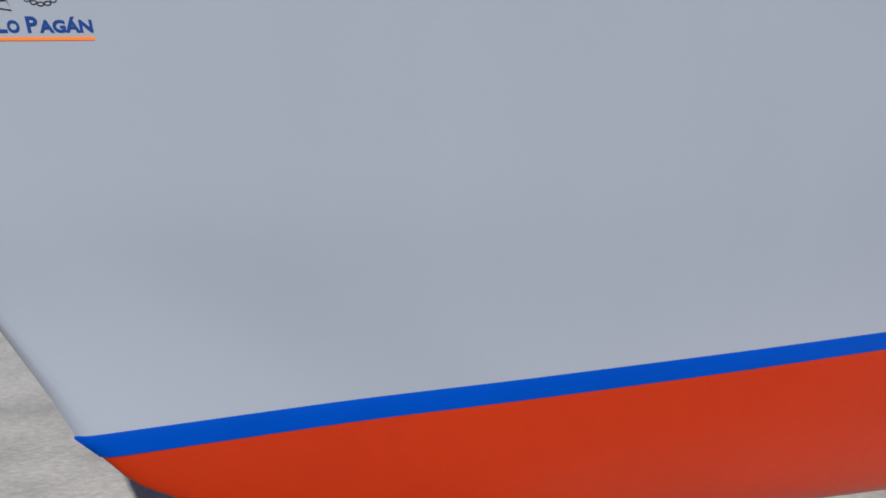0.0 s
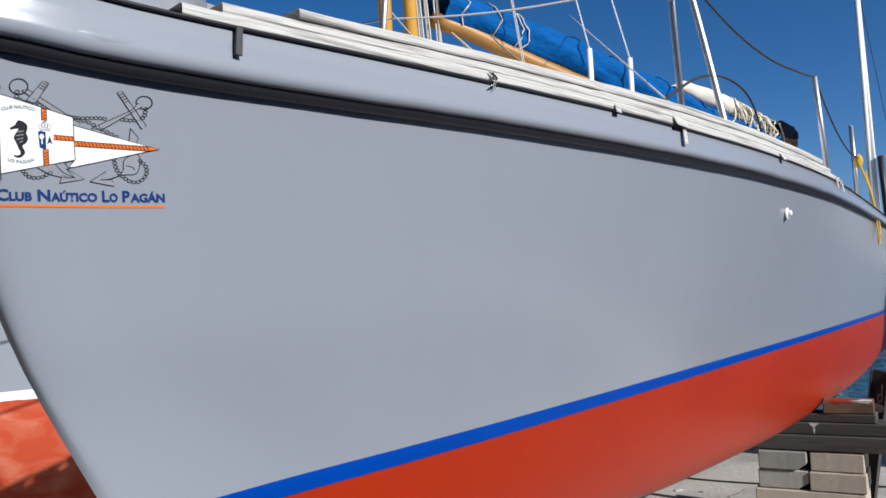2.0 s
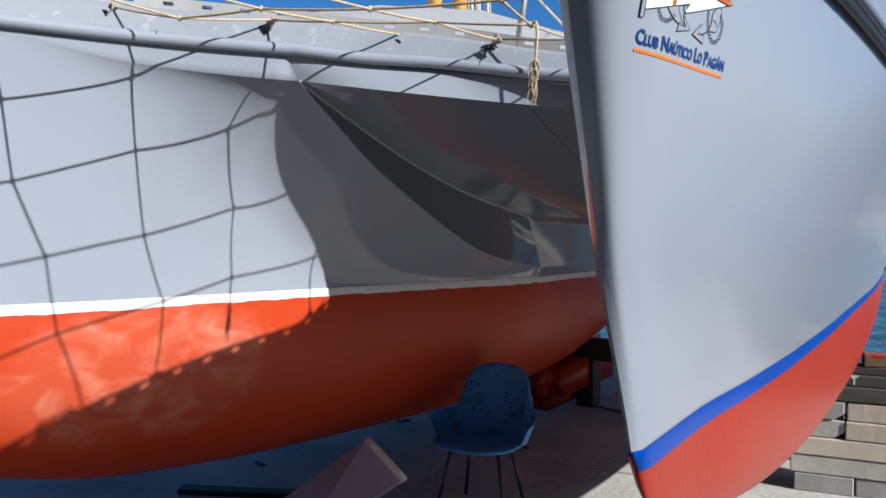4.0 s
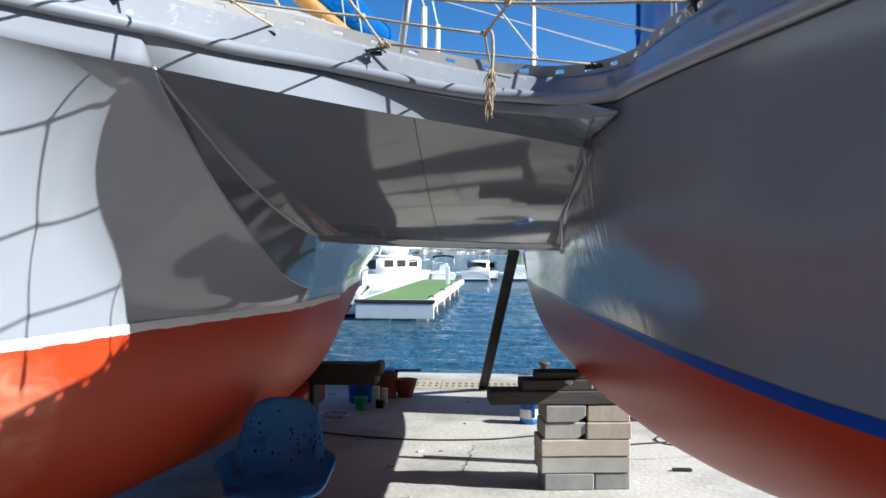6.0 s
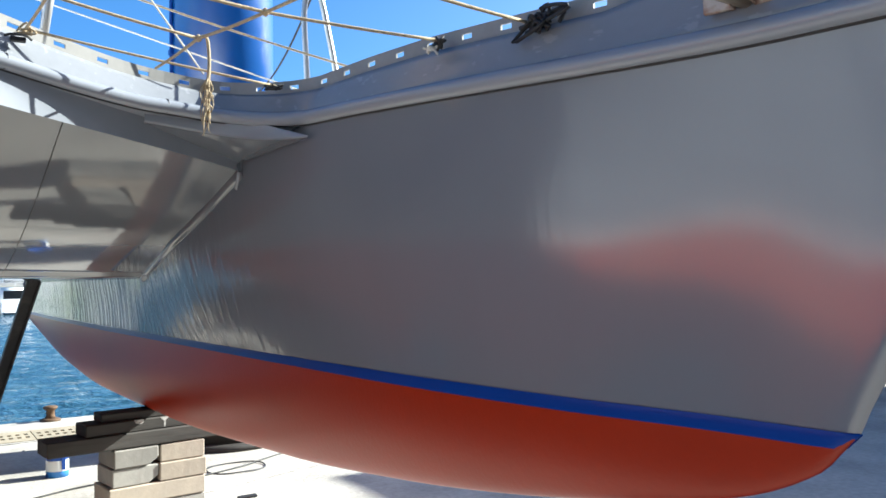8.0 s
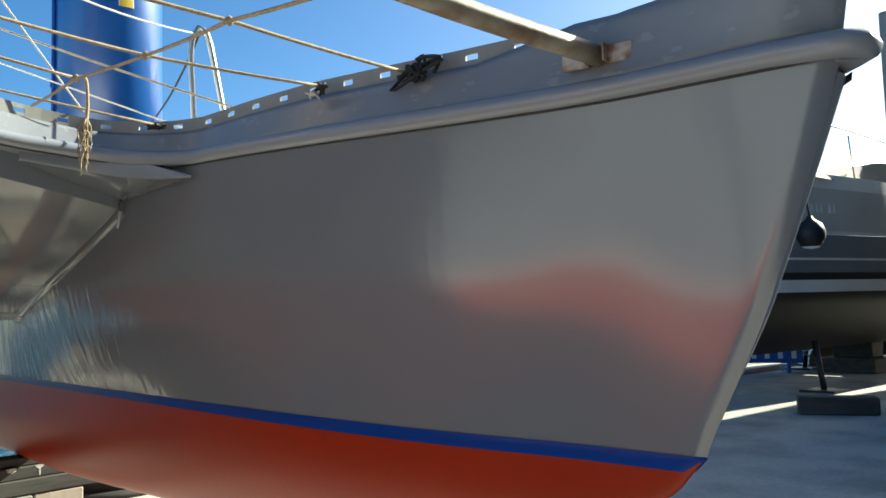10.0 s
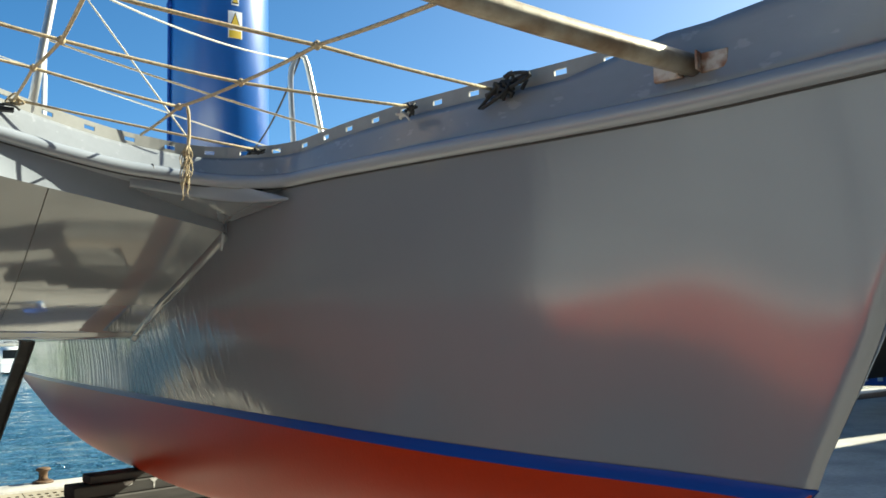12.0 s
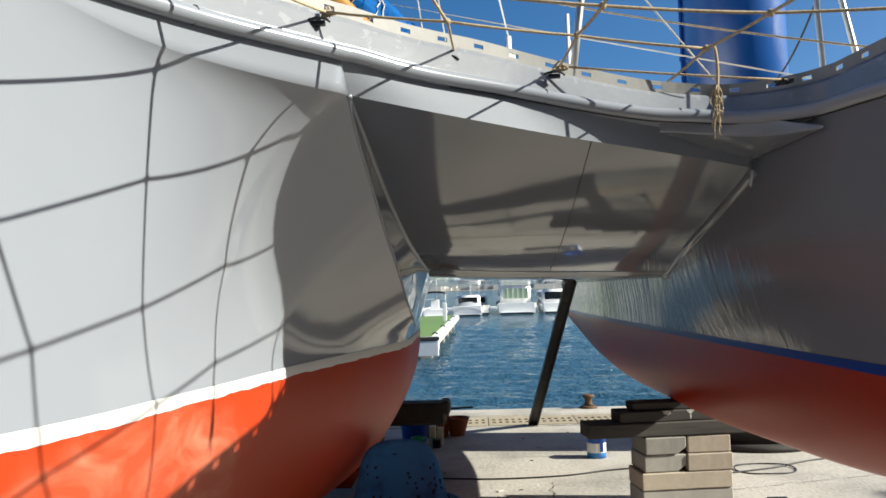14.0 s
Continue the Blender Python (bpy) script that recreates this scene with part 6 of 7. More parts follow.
# ---- loose things on the ground ----
M_PINKGRP = material("faded_lilac_fibreglass", (0.38, 0.31, 0.36), 0.6, second=(0.30, 0.25, 0.30), scale=5, fine=0.1, bump=0.002)
slab = thing("fibreglass_offcut", "faded lilac fibreglass offcut leaning up from the ground", "offcut")
T_ = [Vector(p) for p in ((-1.50, 2.86, 0.46), (-1.25, 2.83, 0.30), (-1.62, 2.45, 0.0), (-2.05, 2.6, 0.0))]
bm = bmesh.new()
bm.faces.new([bm.verts.new(p) for p in T_])
thick(part("panel", bm, M_PINKGRP, slab, smooth=False), 0.02)
part("broken_edge", tube(straight(T_[0], T_[1], 6), 0.022, 7), M_SAIL, slab, "pale broken edge")

M_BUCKET = material("blue_bucket_plastic", (0.01, 0.07, 0.35), 0.4)
M_GREEN = material("green_plastic", (0.03, 0.30, 0.12), 0.4)
M_TERRA = material("rusty_orange_plastic", (0.30, 0.075, 0.02), 0.6, second=(0.16, 0.04, 0.015), scale=9)


def bucket(at, r0, r1, h, mat, label, rim=0.006):
    t = thing("bucket", label, "bucket", at)
    part("body", turned([(r0 * 0.96, 0), (r0, 0.01), (r1, h - 0.01), (r1 + rim, h - 0.008), (r1 + rim, h), (r1 - 0.006, h), (r0 - 0.006, 0.02)], 28), mat, t)
    return t


bucket((-1.40, 7.85, 0), 0.12, 0.14, 0.32, M_BUCKET, "dark blue plastic bucket on the concrete")
bucket((-1.33, 7.42, 0), 0.05, 0.065, 0.13, M_GREEN, "small green plastic pot on the concrete")
bucket((-0.97, 8.2, 0), 0.08, 0.13, 0.19, M_TERRA, "wide rust-orange plastic tub beside the quay drain")
bucket((-1.18, 8.16, 0), 0.12, 0.135, 0.27, M_TERRA, "dark reddish bucket with tools laid across it")
t = thing("brush_handle", "dark brush handle lying across the buckets", "brush")
part("stick", tube(straight((-1.32, 8.12, 0.285), (-0.80, 8.2, 0.29), 3), 0.012, 8), M_DARKWOOD, t)
part("head", box(-1.30, 8.05, 0.275, -1.08, 8.25, 0.31, 0.01), M_BUCKET, t, smooth=False)
for x, y, h, r in ((-1.20, 7.62, 0.20, 0.035), (-1.13, 7.70, 0.17, 0.032), (-1.16, 7.55, 0.08, 0.04)):
    t = thing("tin", "small tan paint tin standing on the concrete", "tin", (x, y, 0), group="small tins")
    part("body", turned([(r, 0), (r, h - 0.004), (r * 1.06, h - 0.003), (r * 1.06, h), (r * 0.9, h)], 20), M_CREAM if r < 0.036 else M_DARKMETAL, t)
ringt = thing("hose_ring", "pale ring of hose lying on the ground", "hose")
part("hose", tube([(-1.52 + 0.13 * math.cos(a), 7.12 + 0.13 * math.sin(a), 0.012) for a in np.linspace(0, 2 * math.pi, 33)], 0.010, 8), M_OFFWHITE, ringt)
wire_ring = thing("wire_ring", "thin wire ring lying on sunlit concrete", "wire")
part("wire", tube([(1.56 + 0.24 * math.cos(a), 6.29 + 0.2 * math.sin(a), 0.008 + 0.004 * math.sin(3 * a)) for a in np.linspace(0, 2.2 * math.pi, 49)], 0.006, 6), M_DARKMETAL, wire_ring)
cable = thing("cable", "black cable snaking across the concrete", "cable")
part("lead", tube(curve([(-1.75, 6.5, 0.008), (-1.3, 6.28, 0.008), (-0.7, 6.15, 0.008), (-0.1, 6.2, 0.008), (0.3, 6.36, 0.008), (0.57, 6.43, 0.008), (0.74, 6.46, 0.008), (0.81, 6.35, 0.008), (0.80, 6.19, 0.008), (0.91, 6.07, 0.008), (1.18, 6.15, 0.008), (1.6, 6.3, 0.008), (2.4, 6.65, 0.008), (4.0, 6.4, 0.008)], 90), 0.007, 6), M_BLACK, cable)

M_CANBLUE = material("blue_white_can_paint", (0.04, 0.22, 0.60), 0.4)
can = thing("paint_can", "blue and white paint can standing on concrete", "can", (0.30, 6.93, 0))
part("body", turned([(0.085, 0), (0.085, 0.10)], 28), M_CANBLUE, can)
part("label_band", turned([(0.0856, 0.05), (0.0862, 0.055), (0.0862, 0.13), (0.0856, 0.135)], 28), M_WHITE, can, "white paper label band")
part("upper", turned([(0.085, 0.10), (0.085, 0.185), (0.09, 0.187), (0.09, 0.195), (0.08, 0.195), (0.078, 0.185)], 28), M_BUCKET, can, "dark blue upper part")
part("drip", box(0.02, -0.089, 0.06, 0.05, -0.083, 0.185, 0.002), M_BUCKET, can, "dark paint drip", smooth=False)
t = thing("rag", "small dark scrap lying on sunlit concrete", "scrap", (1.31, 5.34, 0))
part("scrap", box(-0.07, -0.02, 0.0, 0.07, 0.02, 0.022, 0.006), M_DARKMETAL, t, smooth=False)
rr = random.Random(71)
for k in range(46):
    x, y = rr.uniform(-2.6, 2.2), rr.uniform(3.2, 8.4)
    if k > 30:
        x, y = rr.uniform(-2.8, -1.3), rr.uniform(2.8, 5.2)
    sz = rr.uniform(0.012, 0.05)
    t = obj("debris_chip", box(-sz, -sz * 0.35, 0, sz, sz * 0.35, sz * 0.25, sz * 0.05), rr.choice((M_BLOCK, M_TIMBER, M_OFFWHITE, M_BLOCK)), smooth=False)
    t.matrix_basis = pose(x, y, 0.001, 0, 0, rr.uniform(0, 180))
    tagged(t, "small chip of debris lying on the concrete", "debris", group="debris chips")
plank = obj("scrap_plank", box(-0.35, -0.05, 0, 0.35, 0.05, 0.03, 0.005), M_TIMBER, smooth=False)
plank.matrix_basis = pose(-2.45, 2.9, 0.0, 0, 0, 25)
tagged(plank, "weathered scrap plank lying in the hull's shade", "plank")

# ---- crane column ----
M_COLBLUE = material("glossy_blue_column_paint", (0.002, 0.082, 0.33), 0.30, second=(0.002, 0.074, 0.30), scale=2)
M_COLBLUE.node_tree.nodes["Principled BSDF"].inputs["Specular IOR Level"].default_value = 1.0
col = thing("crane_column", "tall glossy blue crane column with yellow warning plates", "crane", (1.87, 7.5, 0))
part("shaft", turned([(0.495, 0.42), (0.495, 9.5)], 64), M_COLBLUE, col)
part("base_skirt", turned([(0.50, 0.05), (0.50, 0.42), (0.494, 0.43)], 48), M_DARKWOOD, col, "dark lower part of the column")
part("base_flange", turned([(0.60, 0), (0.60, 0.05), (0.50, 0.06)], 48), M_DARKWOOD, col, "dark base flange")
part("conduit", tube(straight((-0.508, -0.05, 0.1), (-0.508, -0.05, 9.4), 4), 0.016, 8), M_BUCKET, col, "blue conduit pipe")
for z in (1.5, 2.6, 3.7, 4.8, 5.9):
    part("clip", box(-0.53, -0.08, z, -0.49, -0.02, z + 0.05, 0.004), M_BUCKET, col, smooth=False)
M_SIGN = material("yellow_sign", (0.62, 0.42, 0.03), 0.5)


def plate(ang, z0, z1, half, mat, r, name, label=""):
    rows = [[Vector((r * math.sin(a), -r * math.cos(a), z)) for a in np.linspace(ang - half, ang + half, 9)] for z in (z0, z1)]
    return thick(part(name, grid(rows), mat, col, label, smooth=False), 0.003)


SA = 0.0
plate(SA, 4.43, 4.70, 0.14, M_WHITE, 0.499, "sign_plate", "white warning plate")
plate(SA, 4.43, 4.505, 0.12, M_SIGN, 0.502, "sign_band", "yellow text band")
plate(SA, 4.76, 4.885, 0.075, M_WHITE, 0.499, "sign_plate", "small white warning plate")
for z0, z1, w in ((4.52, 4.69, 0.12), (4.775, 4.875, 0.065)):
    for shr, mt, rr_ in ((1.0, M_BLACK, 0.503), (0.8, M_SIGN, 0.505)):
        bm = bmesh.new()
        pts = [(SA - w * shr, z0 + (1 - shr) * 0.06), (SA + w * shr, z0 + (1 - shr) * 0.06), (SA, z1 - (1 - shr) * 0.09)]
        bm.faces.new([bm.verts.new((rr_ * math.sin(a), -rr_ * math.cos(a), z)) for a, z in pts])
        part("triangle", bm, mt, col, smooth=False)

# ---- grey motor yacht ashore ----
M_YGREY = material("silver_grey_gelcoat", (0.55, 0.54, 0.51), 0.3, second=(0.40, 0.40, 0.39), scale=1)
M_YDARK = material("slate_grey_gelcoat", (0.20, 0.225, 0.25), 0.25, second=(0.14, 0.16, 0.185), scale=1)
M_YBLACK = material("black_bottom_paint", (0.012, 0.012, 0.014), 0.6)
M_GLASSDARK = material("tinted_glass", (0.01, 0.012, 0.014), 0.05)
yacht = thing("motor_yacht", "grey motor yacht with black bottom standing ashore", "boat")
Y_C = 7.2


def y_half(x, z):
    """Half-breadth of the yacht at x and height z."""
    f = max(0.0, (x - (9.3 - 0.55 * (z - 1.6))) / 6.0)
    return (1.9 if z > 1.6 else 1.9 * max(0.0, (z - 0.55) / 1.05)**0.6) * min(1.0, f)**0.55


def yacht_band(z0, z1, mat, name, label="", out=0.0, n=4, rise0=0.0, rise1=0.0):
    for side in (-1, 1):
        rows = []
        for i in range(n + 1):
            row = []
            for x in [8.6 + 13.4 * (k / 48)**1.5 for k in range(49)]:
                z = z0 + (z1 - z0) * i / n
                zz = z + (rise0 + (rise1 - rise0) * i / n) * max(0, 1 - (x - 9) / 9)
                row.append(Vector((x, Y_C + side * (y_half(x, z) + out), zz)))
            rows.append(row)
        part(name, grid(rows, flip=side < 0), mat, yacht, label)


yacht_band(0.62, 1.68, M_YBLACK, "bottom", "black antifouled bottom", n=10)
yacht_band(1.68, 1.88, M_WHITE, "boot_top", "white boot top")
yacht_band(1.88, 2.0, M_YBLACK, "pinstripe", "black stripe")
yacht_band(2.0, 2.62, M_YDARK, "lower_topside", "slate grey lower topside")
yacht_band(2.62, 2.68, M_WHITE, "trim_line", "white trim line", out=0.01)
yacht_band(2.68, 3.3, M_YGREY, "upper_topside", "silver grey upper topside", rise1=0.15)
yacht_band(3.3, 3.5, M_WHITE, "sheer_band", "white sheer band", rise0=0.15, rise1=0.2)
yacht_band(2.2, 2.24, M_WHITE, "rub_strip", "pale rubbing strip", out=0.03)
rows = [[Vector((x, Y_C - y_half(x, 3.5), 3.5 + 0.2 * max(0, 1 - (x - 9) / 9))), Vector((x, Y_C + y_half(x, 3.5), 3.5 + 0.2 * max(0, 1 - (x - 9) / 9)))] for x in np.linspace(8.6, 22, 30)]
part("deck", grid(rows), M_WHITE, yacht)
rows = []
for x, h in ((10.8, 0.01), (12.0, 0.16), (13.5, 0.46), (15.0, 0.85), (19.0, 1.3), (21.5, 1.3)):
    rows.append([Vector((x, Y_C + w, 3.55 + h * k)) for w, k in ((-1.65, 0), (-1.5, 0.5), (-1.25, 1.0), (0, 1.05), (1.25, 1.0), (1.5, 0.5), (1.65, 0))])
part("coachroof", grid(rows), M_WHITE, yacht, "sweeping white coachroof")
rows = []
for x, h in ((11.9, 0.06), (13.5, 0.27), (15.0, 0.5), (19.0, 0.8)):
    rows.append([Vector((x, Y_C - 1.67 + 0.12 * k, 3.53 + h * k)) for k in (0, 0.5, 1)])
part("side_window", grid(rows), M_GLASSDARK, yacht, "dark tinted side window")
for side in (-1, 1):
    part("bow_rail", tube(curve([(9.0, Y_C + side * 0.4, 4.15), (10.5, Y_C + side * 1.2, 4.35), (12.5, Y_C + side * 1.75, 4.4), (15, Y_C + side * 1.9, 4.3)], 24), 0.018, 8), M_STEEL, yacht)
    for x, w in ((9.4, 0.7), (10.6, 1.25), (12.0, 1.65), (13.5, 1.8)):
        part("rail_post", tube(straight((x, Y_C + side * w, 3.55), (x - 0.15, Y_C + side * w, 4.3), 3), 0.014, 8), M_STEEL, yacht)
for k, dx in enumerate((0.0, 0.16, 0.32, 0.62, 0.78, 0.94, 1.24, 1.40)):
    x = 12.03 + dx * 0.7
    part("marking_bar", box(x, Y_C - y_half(x, 3.0) - 0.012, 2.98, x + 0.065, Y_C - y_half(x + 0.065, 3.0) + 0.02, 3.14), M_WHITE, yacht, "white marking bar", smooth=False)
fd = thing("ball_fender", "black ball fender hanging on a rope", "fender", (11.5, 5.28, 2.55))
part("ball", turned([(0.03, -0.22), (0.15, -0.18), (0.21, -0.07), (0.22, 0.03), (0.17, 0.15), (0.06, 0.22), (0.04, 0.27)], 24), M_BLACK, fd)
part("cap", turned([(0.01, -0.235), (0.11, -0.215), (0.13, -0.195)], 20), M_WHITE, fd, "white cap")
part("rope", tube(straight((0, 0, 0.26), (-0.05, 0.1, 1.15), 3), 0.015, 6), M_BLACKROPE, fd)
for x in (13.2, 17.5):
    for yy in (6.0, 8.4):
        t = thing("boat_stand", "dark steel boat stand under the yacht", "stand")
        part("post", tube(straight((x, yy, 0), (x, yy + (7.2 - yy) * 0.1, 0.85), 3), 0.05, 10), M_DARKMETAL, t)
        part("foot", box(x - 0.3, yy - 0.3, 0, x + 0.3, yy + 0.3, 0.04, 0.005), M_DARKMETAL, t, smooth=False)
for x in (17.5, 20.5):
    t = tagged(obj("keel_baulk", box(x - 0.7, 6.6, 0.0, x + 0.7, 7.8, 0.30, 0.02), M_TIMBER, smooth=False), "heavy dark timber baulk under the yacht", "timber", group="baulks under the yacht")
    tagged(obj("keel_baulk", box(x - 0.3, 6.8, 0.30, x + 0.3, 7.6, 0.64, 0.02), M_TIMBER, smooth=False), "heavy dark timber baulk under the yacht", "timber", group="baulks under the yacht")
t = tagged(obj("keel_baulk", box(-0.5, -0.16, 0.0, 0.5, 0.16, 0.24, 0.02), M_TIMBER, smooth=False), "long dark timber baulk lying on sunlit concrete", "timber", group="baulks under the yacht")
t.matrix_basis = pose(10.55, 4.62, 0, 0, 0, -60)
M_DINGHY = material("beige_gelcoat", (0.50, 0.47, 0.40), 0.4, second=(0.42, 0.39, 0.33), scale=2)
for x, y, rz, ln in ((19.6, 9.0, -50, 2.6), (21.4, 8.4, -70, 3.0), (20.6, 9.3, -20, 2.4)):
    dg = thing("dinghy", "beige upturned dinghy resting on the quay", "dinghy", (x, y, 0), rz, group="upturned dinghies")
    rows = []
    for i in range(13):
        f = i / 12
        w, hh = 0.62 * (1 - max(0, (f - 0.4) / 0.6)**2.2), 0.55 + 0.1 * f
        rows.append([Vector((w * math.cos(q), ln * (f - 0.5), 0.02 + hh * max(0.0, math.sin(q))**0.7)) for q in np.linspace(0, math.pi, 13)])
    part("hull", grid(rows, flip=True), M_DINGHY, dg)
    part("gunwale", tube([r[0] for r in rows], 0.03, 8), M_DINGHY, dg)
    part("gunwale", tube([r[-1] for r in rows], 0.03, 8), M_DINGHY, dg)
    part("keel_strip", tube([r[6] for r in rows], 0.015, 6), M_DINGHY, dg)
M_BARRIER = material("blue_barrier_plastic", (0.02, 0.10, 0.40), 0.5)
bar = thing("barrier", "blue and white plastic crowd barrier standing behind the yacht", "barrier", (16.2, 8.9, 0), -62)
part("frame", box(-1.0, -0.03, 0.2, 1.0, 0.03, 1.1, 0.02), M_BARRIER, bar, smooth=False)
for k in range(7):
    part("slat", box(-0.85 + k * 0.27, -0.045, 0.3, -0.75 + k * 0.27, -0.03, 1.0, 0.004), M_WHITE, bar, smooth=False)
for sx_ in (-0.7, 0.7):
    part("foot", box(sx_ - 0.04, -0.3, 0, sx_ + 0.04, 0.3, 0.2, 0.02), M_BARRIER, bar, smooth=False)
t = thing("folding_table", "pale folding table with clutter behind the yacht", "table", (17.3, 8.3, 0), -60)
part("top", box(-0.6, -0.35, 0.68, 0.6, 0.35, 0.72, 0.01), M_WHITE, t, smooth=False)
for a in (-0.5, 0.5):
    part("leg", tube(straight((a, -0.3, 0), (-a * 0.8, 0.3, 0.68), 3), 0.02, 8), M_ALU, t)
    part("leg", tube(straight((a, 0.3, 0), (-a * 0.8, -0.3, 0.68), 3), 0.02, 8), M_ALU, t)

# ---- floating pier with green matting ----
M_TURF = material("green_matting", (0.115, 0.20, 0.055), 0.9, second=(0.09, 0.165, 0.045), scale=6, fine=0.15, fine_scale=60, bump=0.004)
M_FASCIA = material("white_fascia", (0.70, 0.72, 0.74), 0.5, second=(0.6, 0.62, 0.64), scale=2)
pier = thing("pier", "white edged floating pier topped with green matting", "pier", (-3.42, 28.5, 0))
skew = math.radians(-0.8)


def pbox(x0, y0, z0, x1, y1, z1, bevel=0.02):
    bm = box(x0, y0, z0, x1, y1, z1, bevel)
    return rot_bm(bm, Matrix.Rotation(skew, 4, "Z"))


part("deck", pbox(-1.4, 0, -0.22, 1.4, 24, -0.10), M_FASCIA, pier, smooth=False)
part("matting", pbox(-1.15, 0.35, -0.10, 1.15, 23.8, -0.085, 0.0), M_TURF, pier, "green artificial turf matting", smooth=False)
part("fascia", pbox(-1.42, -0.05, -0.78, 1.42, 0.0, -0.24), M_FASCIA, pier, "white front fascia board", smooth=False)
part("edge_beam", pbox(-1.46, -0.07, -0.22, 1.46, 0.02, -0.09), M_TIMBER, pier, "grey timber edge beam", smooth=False)
part("side_beam", pbox(1.36, 0, -0.36, 1.44, 24, -0.12), M_FASCIA, pier, smooth=False)
for k in range(6):
    y = 0.5 + 4.4 * k
    for x in (-1.15, 0.95):
        part("pile", pbox(x - 0.22, y - 0.25, -1.15, x + 0.22, y + 0.25, -0.40, 0.02), M_BLOCK_TAN, pier, "weed-stained concrete pile", smooth=False)
    part("cross_beam", pbox(-1.3, y - 0.14, -0.46, 1.38, y + 0.14, -0.22, 0.01), M_BLOCK, pier, smooth=False)
for k in range(4):
    t = part("cleat", rot_bm(tube(curve([(-0.1, 0, 0.05), (-0.05, 0, 0.1), (0.05, 0, 0.1), (0.1, 0, 0.05)], 8), 0.025, 8), Matrix.Rotation(skew, 4, "Z") @ pose(1.25, 0.8 + 6 * k, -0.10)), M_BLACK, pier, "black mooring cleat")
part("service_post", pbox(0.9, 14, -0.1, 1.1, 14.2, 0.9), M_WHITE, pier, "white service post", smooth=False)


# ---- boats afloat ----
M_CURTAIN = material("pale_green_curtain", (0.36, 0.46, 0.30), 0.7, second=(0.26, 0.36, 0.22), scale=3)
M_TARP = material("grey_tarpaulin", (0.34, 0.36, 0.40), 0.7, second=(0.26, 0.28, 0.31), scale=2, bump=0.05, bump_scale=2)
M_BLACKCANVAS = matte(material("black_canvas", (0.012, 0.013, 0.016), 0.9, second=(0.02, 0.021, 0.025), scale=6), 0.1)
def motorboat(at, rz, length, beam, free, cabin, fly, label, bimini=False, green=False):
    t = thing("moored_boat", label, "boat", at, rz, group="moored boats")
    rows = []
    for i in range(9):
        h = i / 8
        row = []
        for k in range(17):
            f = k / 16
            w = beam / 2 * (0.80 + 0.2 * h) * (1 - max(0, (f - 0.45) / 0.55)**2.2)
            row.append(Vector((w, length * f * (0.92 + 0.08 * h), -0.15 + (free + 0.25 * f) * h)))
        rows.append(row + [Vector((-p.x, p.y, p.z)) for p in reversed(row)])
    part("hull", grid(rows, closed=True), M_WHITE, t)
    bm = bmesh.new()
    bm.faces.new([bm.verts.new((x, 0.6, free - 0.1 + 0.0)) for x in (-beam / 2 * 0.95, beam / 2 * 0.95)] + [bm.verts.new((x, length * 0.8, free)) for x in (beam / 2 * 0.7, -beam / 2 * 0.7)])
    part("deck", bm, M_WHITE, t, smooth=False)
    part("transom", box(-beam / 2 * 0.92, -0.05, 0.05, beam / 2 * 0.92, 0.1, free * 0.95, 0.03), M_WHITE, t, smooth=False)
    part("waterline_stripe", box(-beam / 2 * 0.83, -0.06, -0.12, beam / 2 * 0.83, 0.0, 0.10, 0.01), M_YBLACK, t, smooth=False)
    part("swim_platform", box(-beam / 2 * 0.8, -0.6, 0.12, beam / 2 * 0.8, 0.0, 0.2, 0.02), M_WHITE, t, smooth=False)
    if cabin:
        part("cabin", box(-beam * 0.40, length * 0.22, free * 0.7, beam * 0.40, length * 0.72, free + cabin, 0.12, seg=2), M_WHITE, t)
        part("aft_window", box(-beam * 0.32, length * 0.215, free + cabin * 0.2, beam * 0.32, length * 0.225, free + cabin * 0.8, 0.01), M_CURTAIN if green else M_GLASSDARK, t, "window", smooth=False)
        for sd in (-1, 1):
            for q in range(3):
                part("side_window", box(sd * beam * 0.405 - 0.01, length * (0.28 + 0.14 * q), free + cabin * 0.35, sd * beam * 0.405 + 0.01, length * (0.38 + 0.14 * q), free + cabin * 0.8, 0.005), M_GLASSDARK, t, "window", smooth=False)
        if green:
            for q in range(6):
                part("mullion", box(-beam * 0.33 + q * beam * 0.132 - 0.03, length * 0.205, free + cabin * 0.15, -beam * 0.33 + q * beam * 0.132 + 0.03, length * 0.214, free + cabin * 0.85), M_WHITE, t, smooth=False)
    if fly:
        part("flybridge", box(-beam * 0.42, length * 0.2, free + cabin, beam * 0.42, length * 0.6, free + cabin + 0.12, 0.05), M_WHITE, t)
        part("fly_coaming", box(-beam * 0.36, length * 0.35, free + cabin + 0.12, beam * 0.36, length * 0.58, free + cabin + fly, 0.12, seg=2), M_WHITE, t)
        for sd in (-1, 1):
            part("arch_leg", tube(curve([(sd * beam * 0.38, length * 0.22, free + cabin), (sd * beam * 0.36, length * 0.28, free + cabin + fly * 1.4), (sd * beam * 0.2, length * 0.3, free + cabin + fly * 1.8)], 8), 0.05, 8), M_WHITE, t)
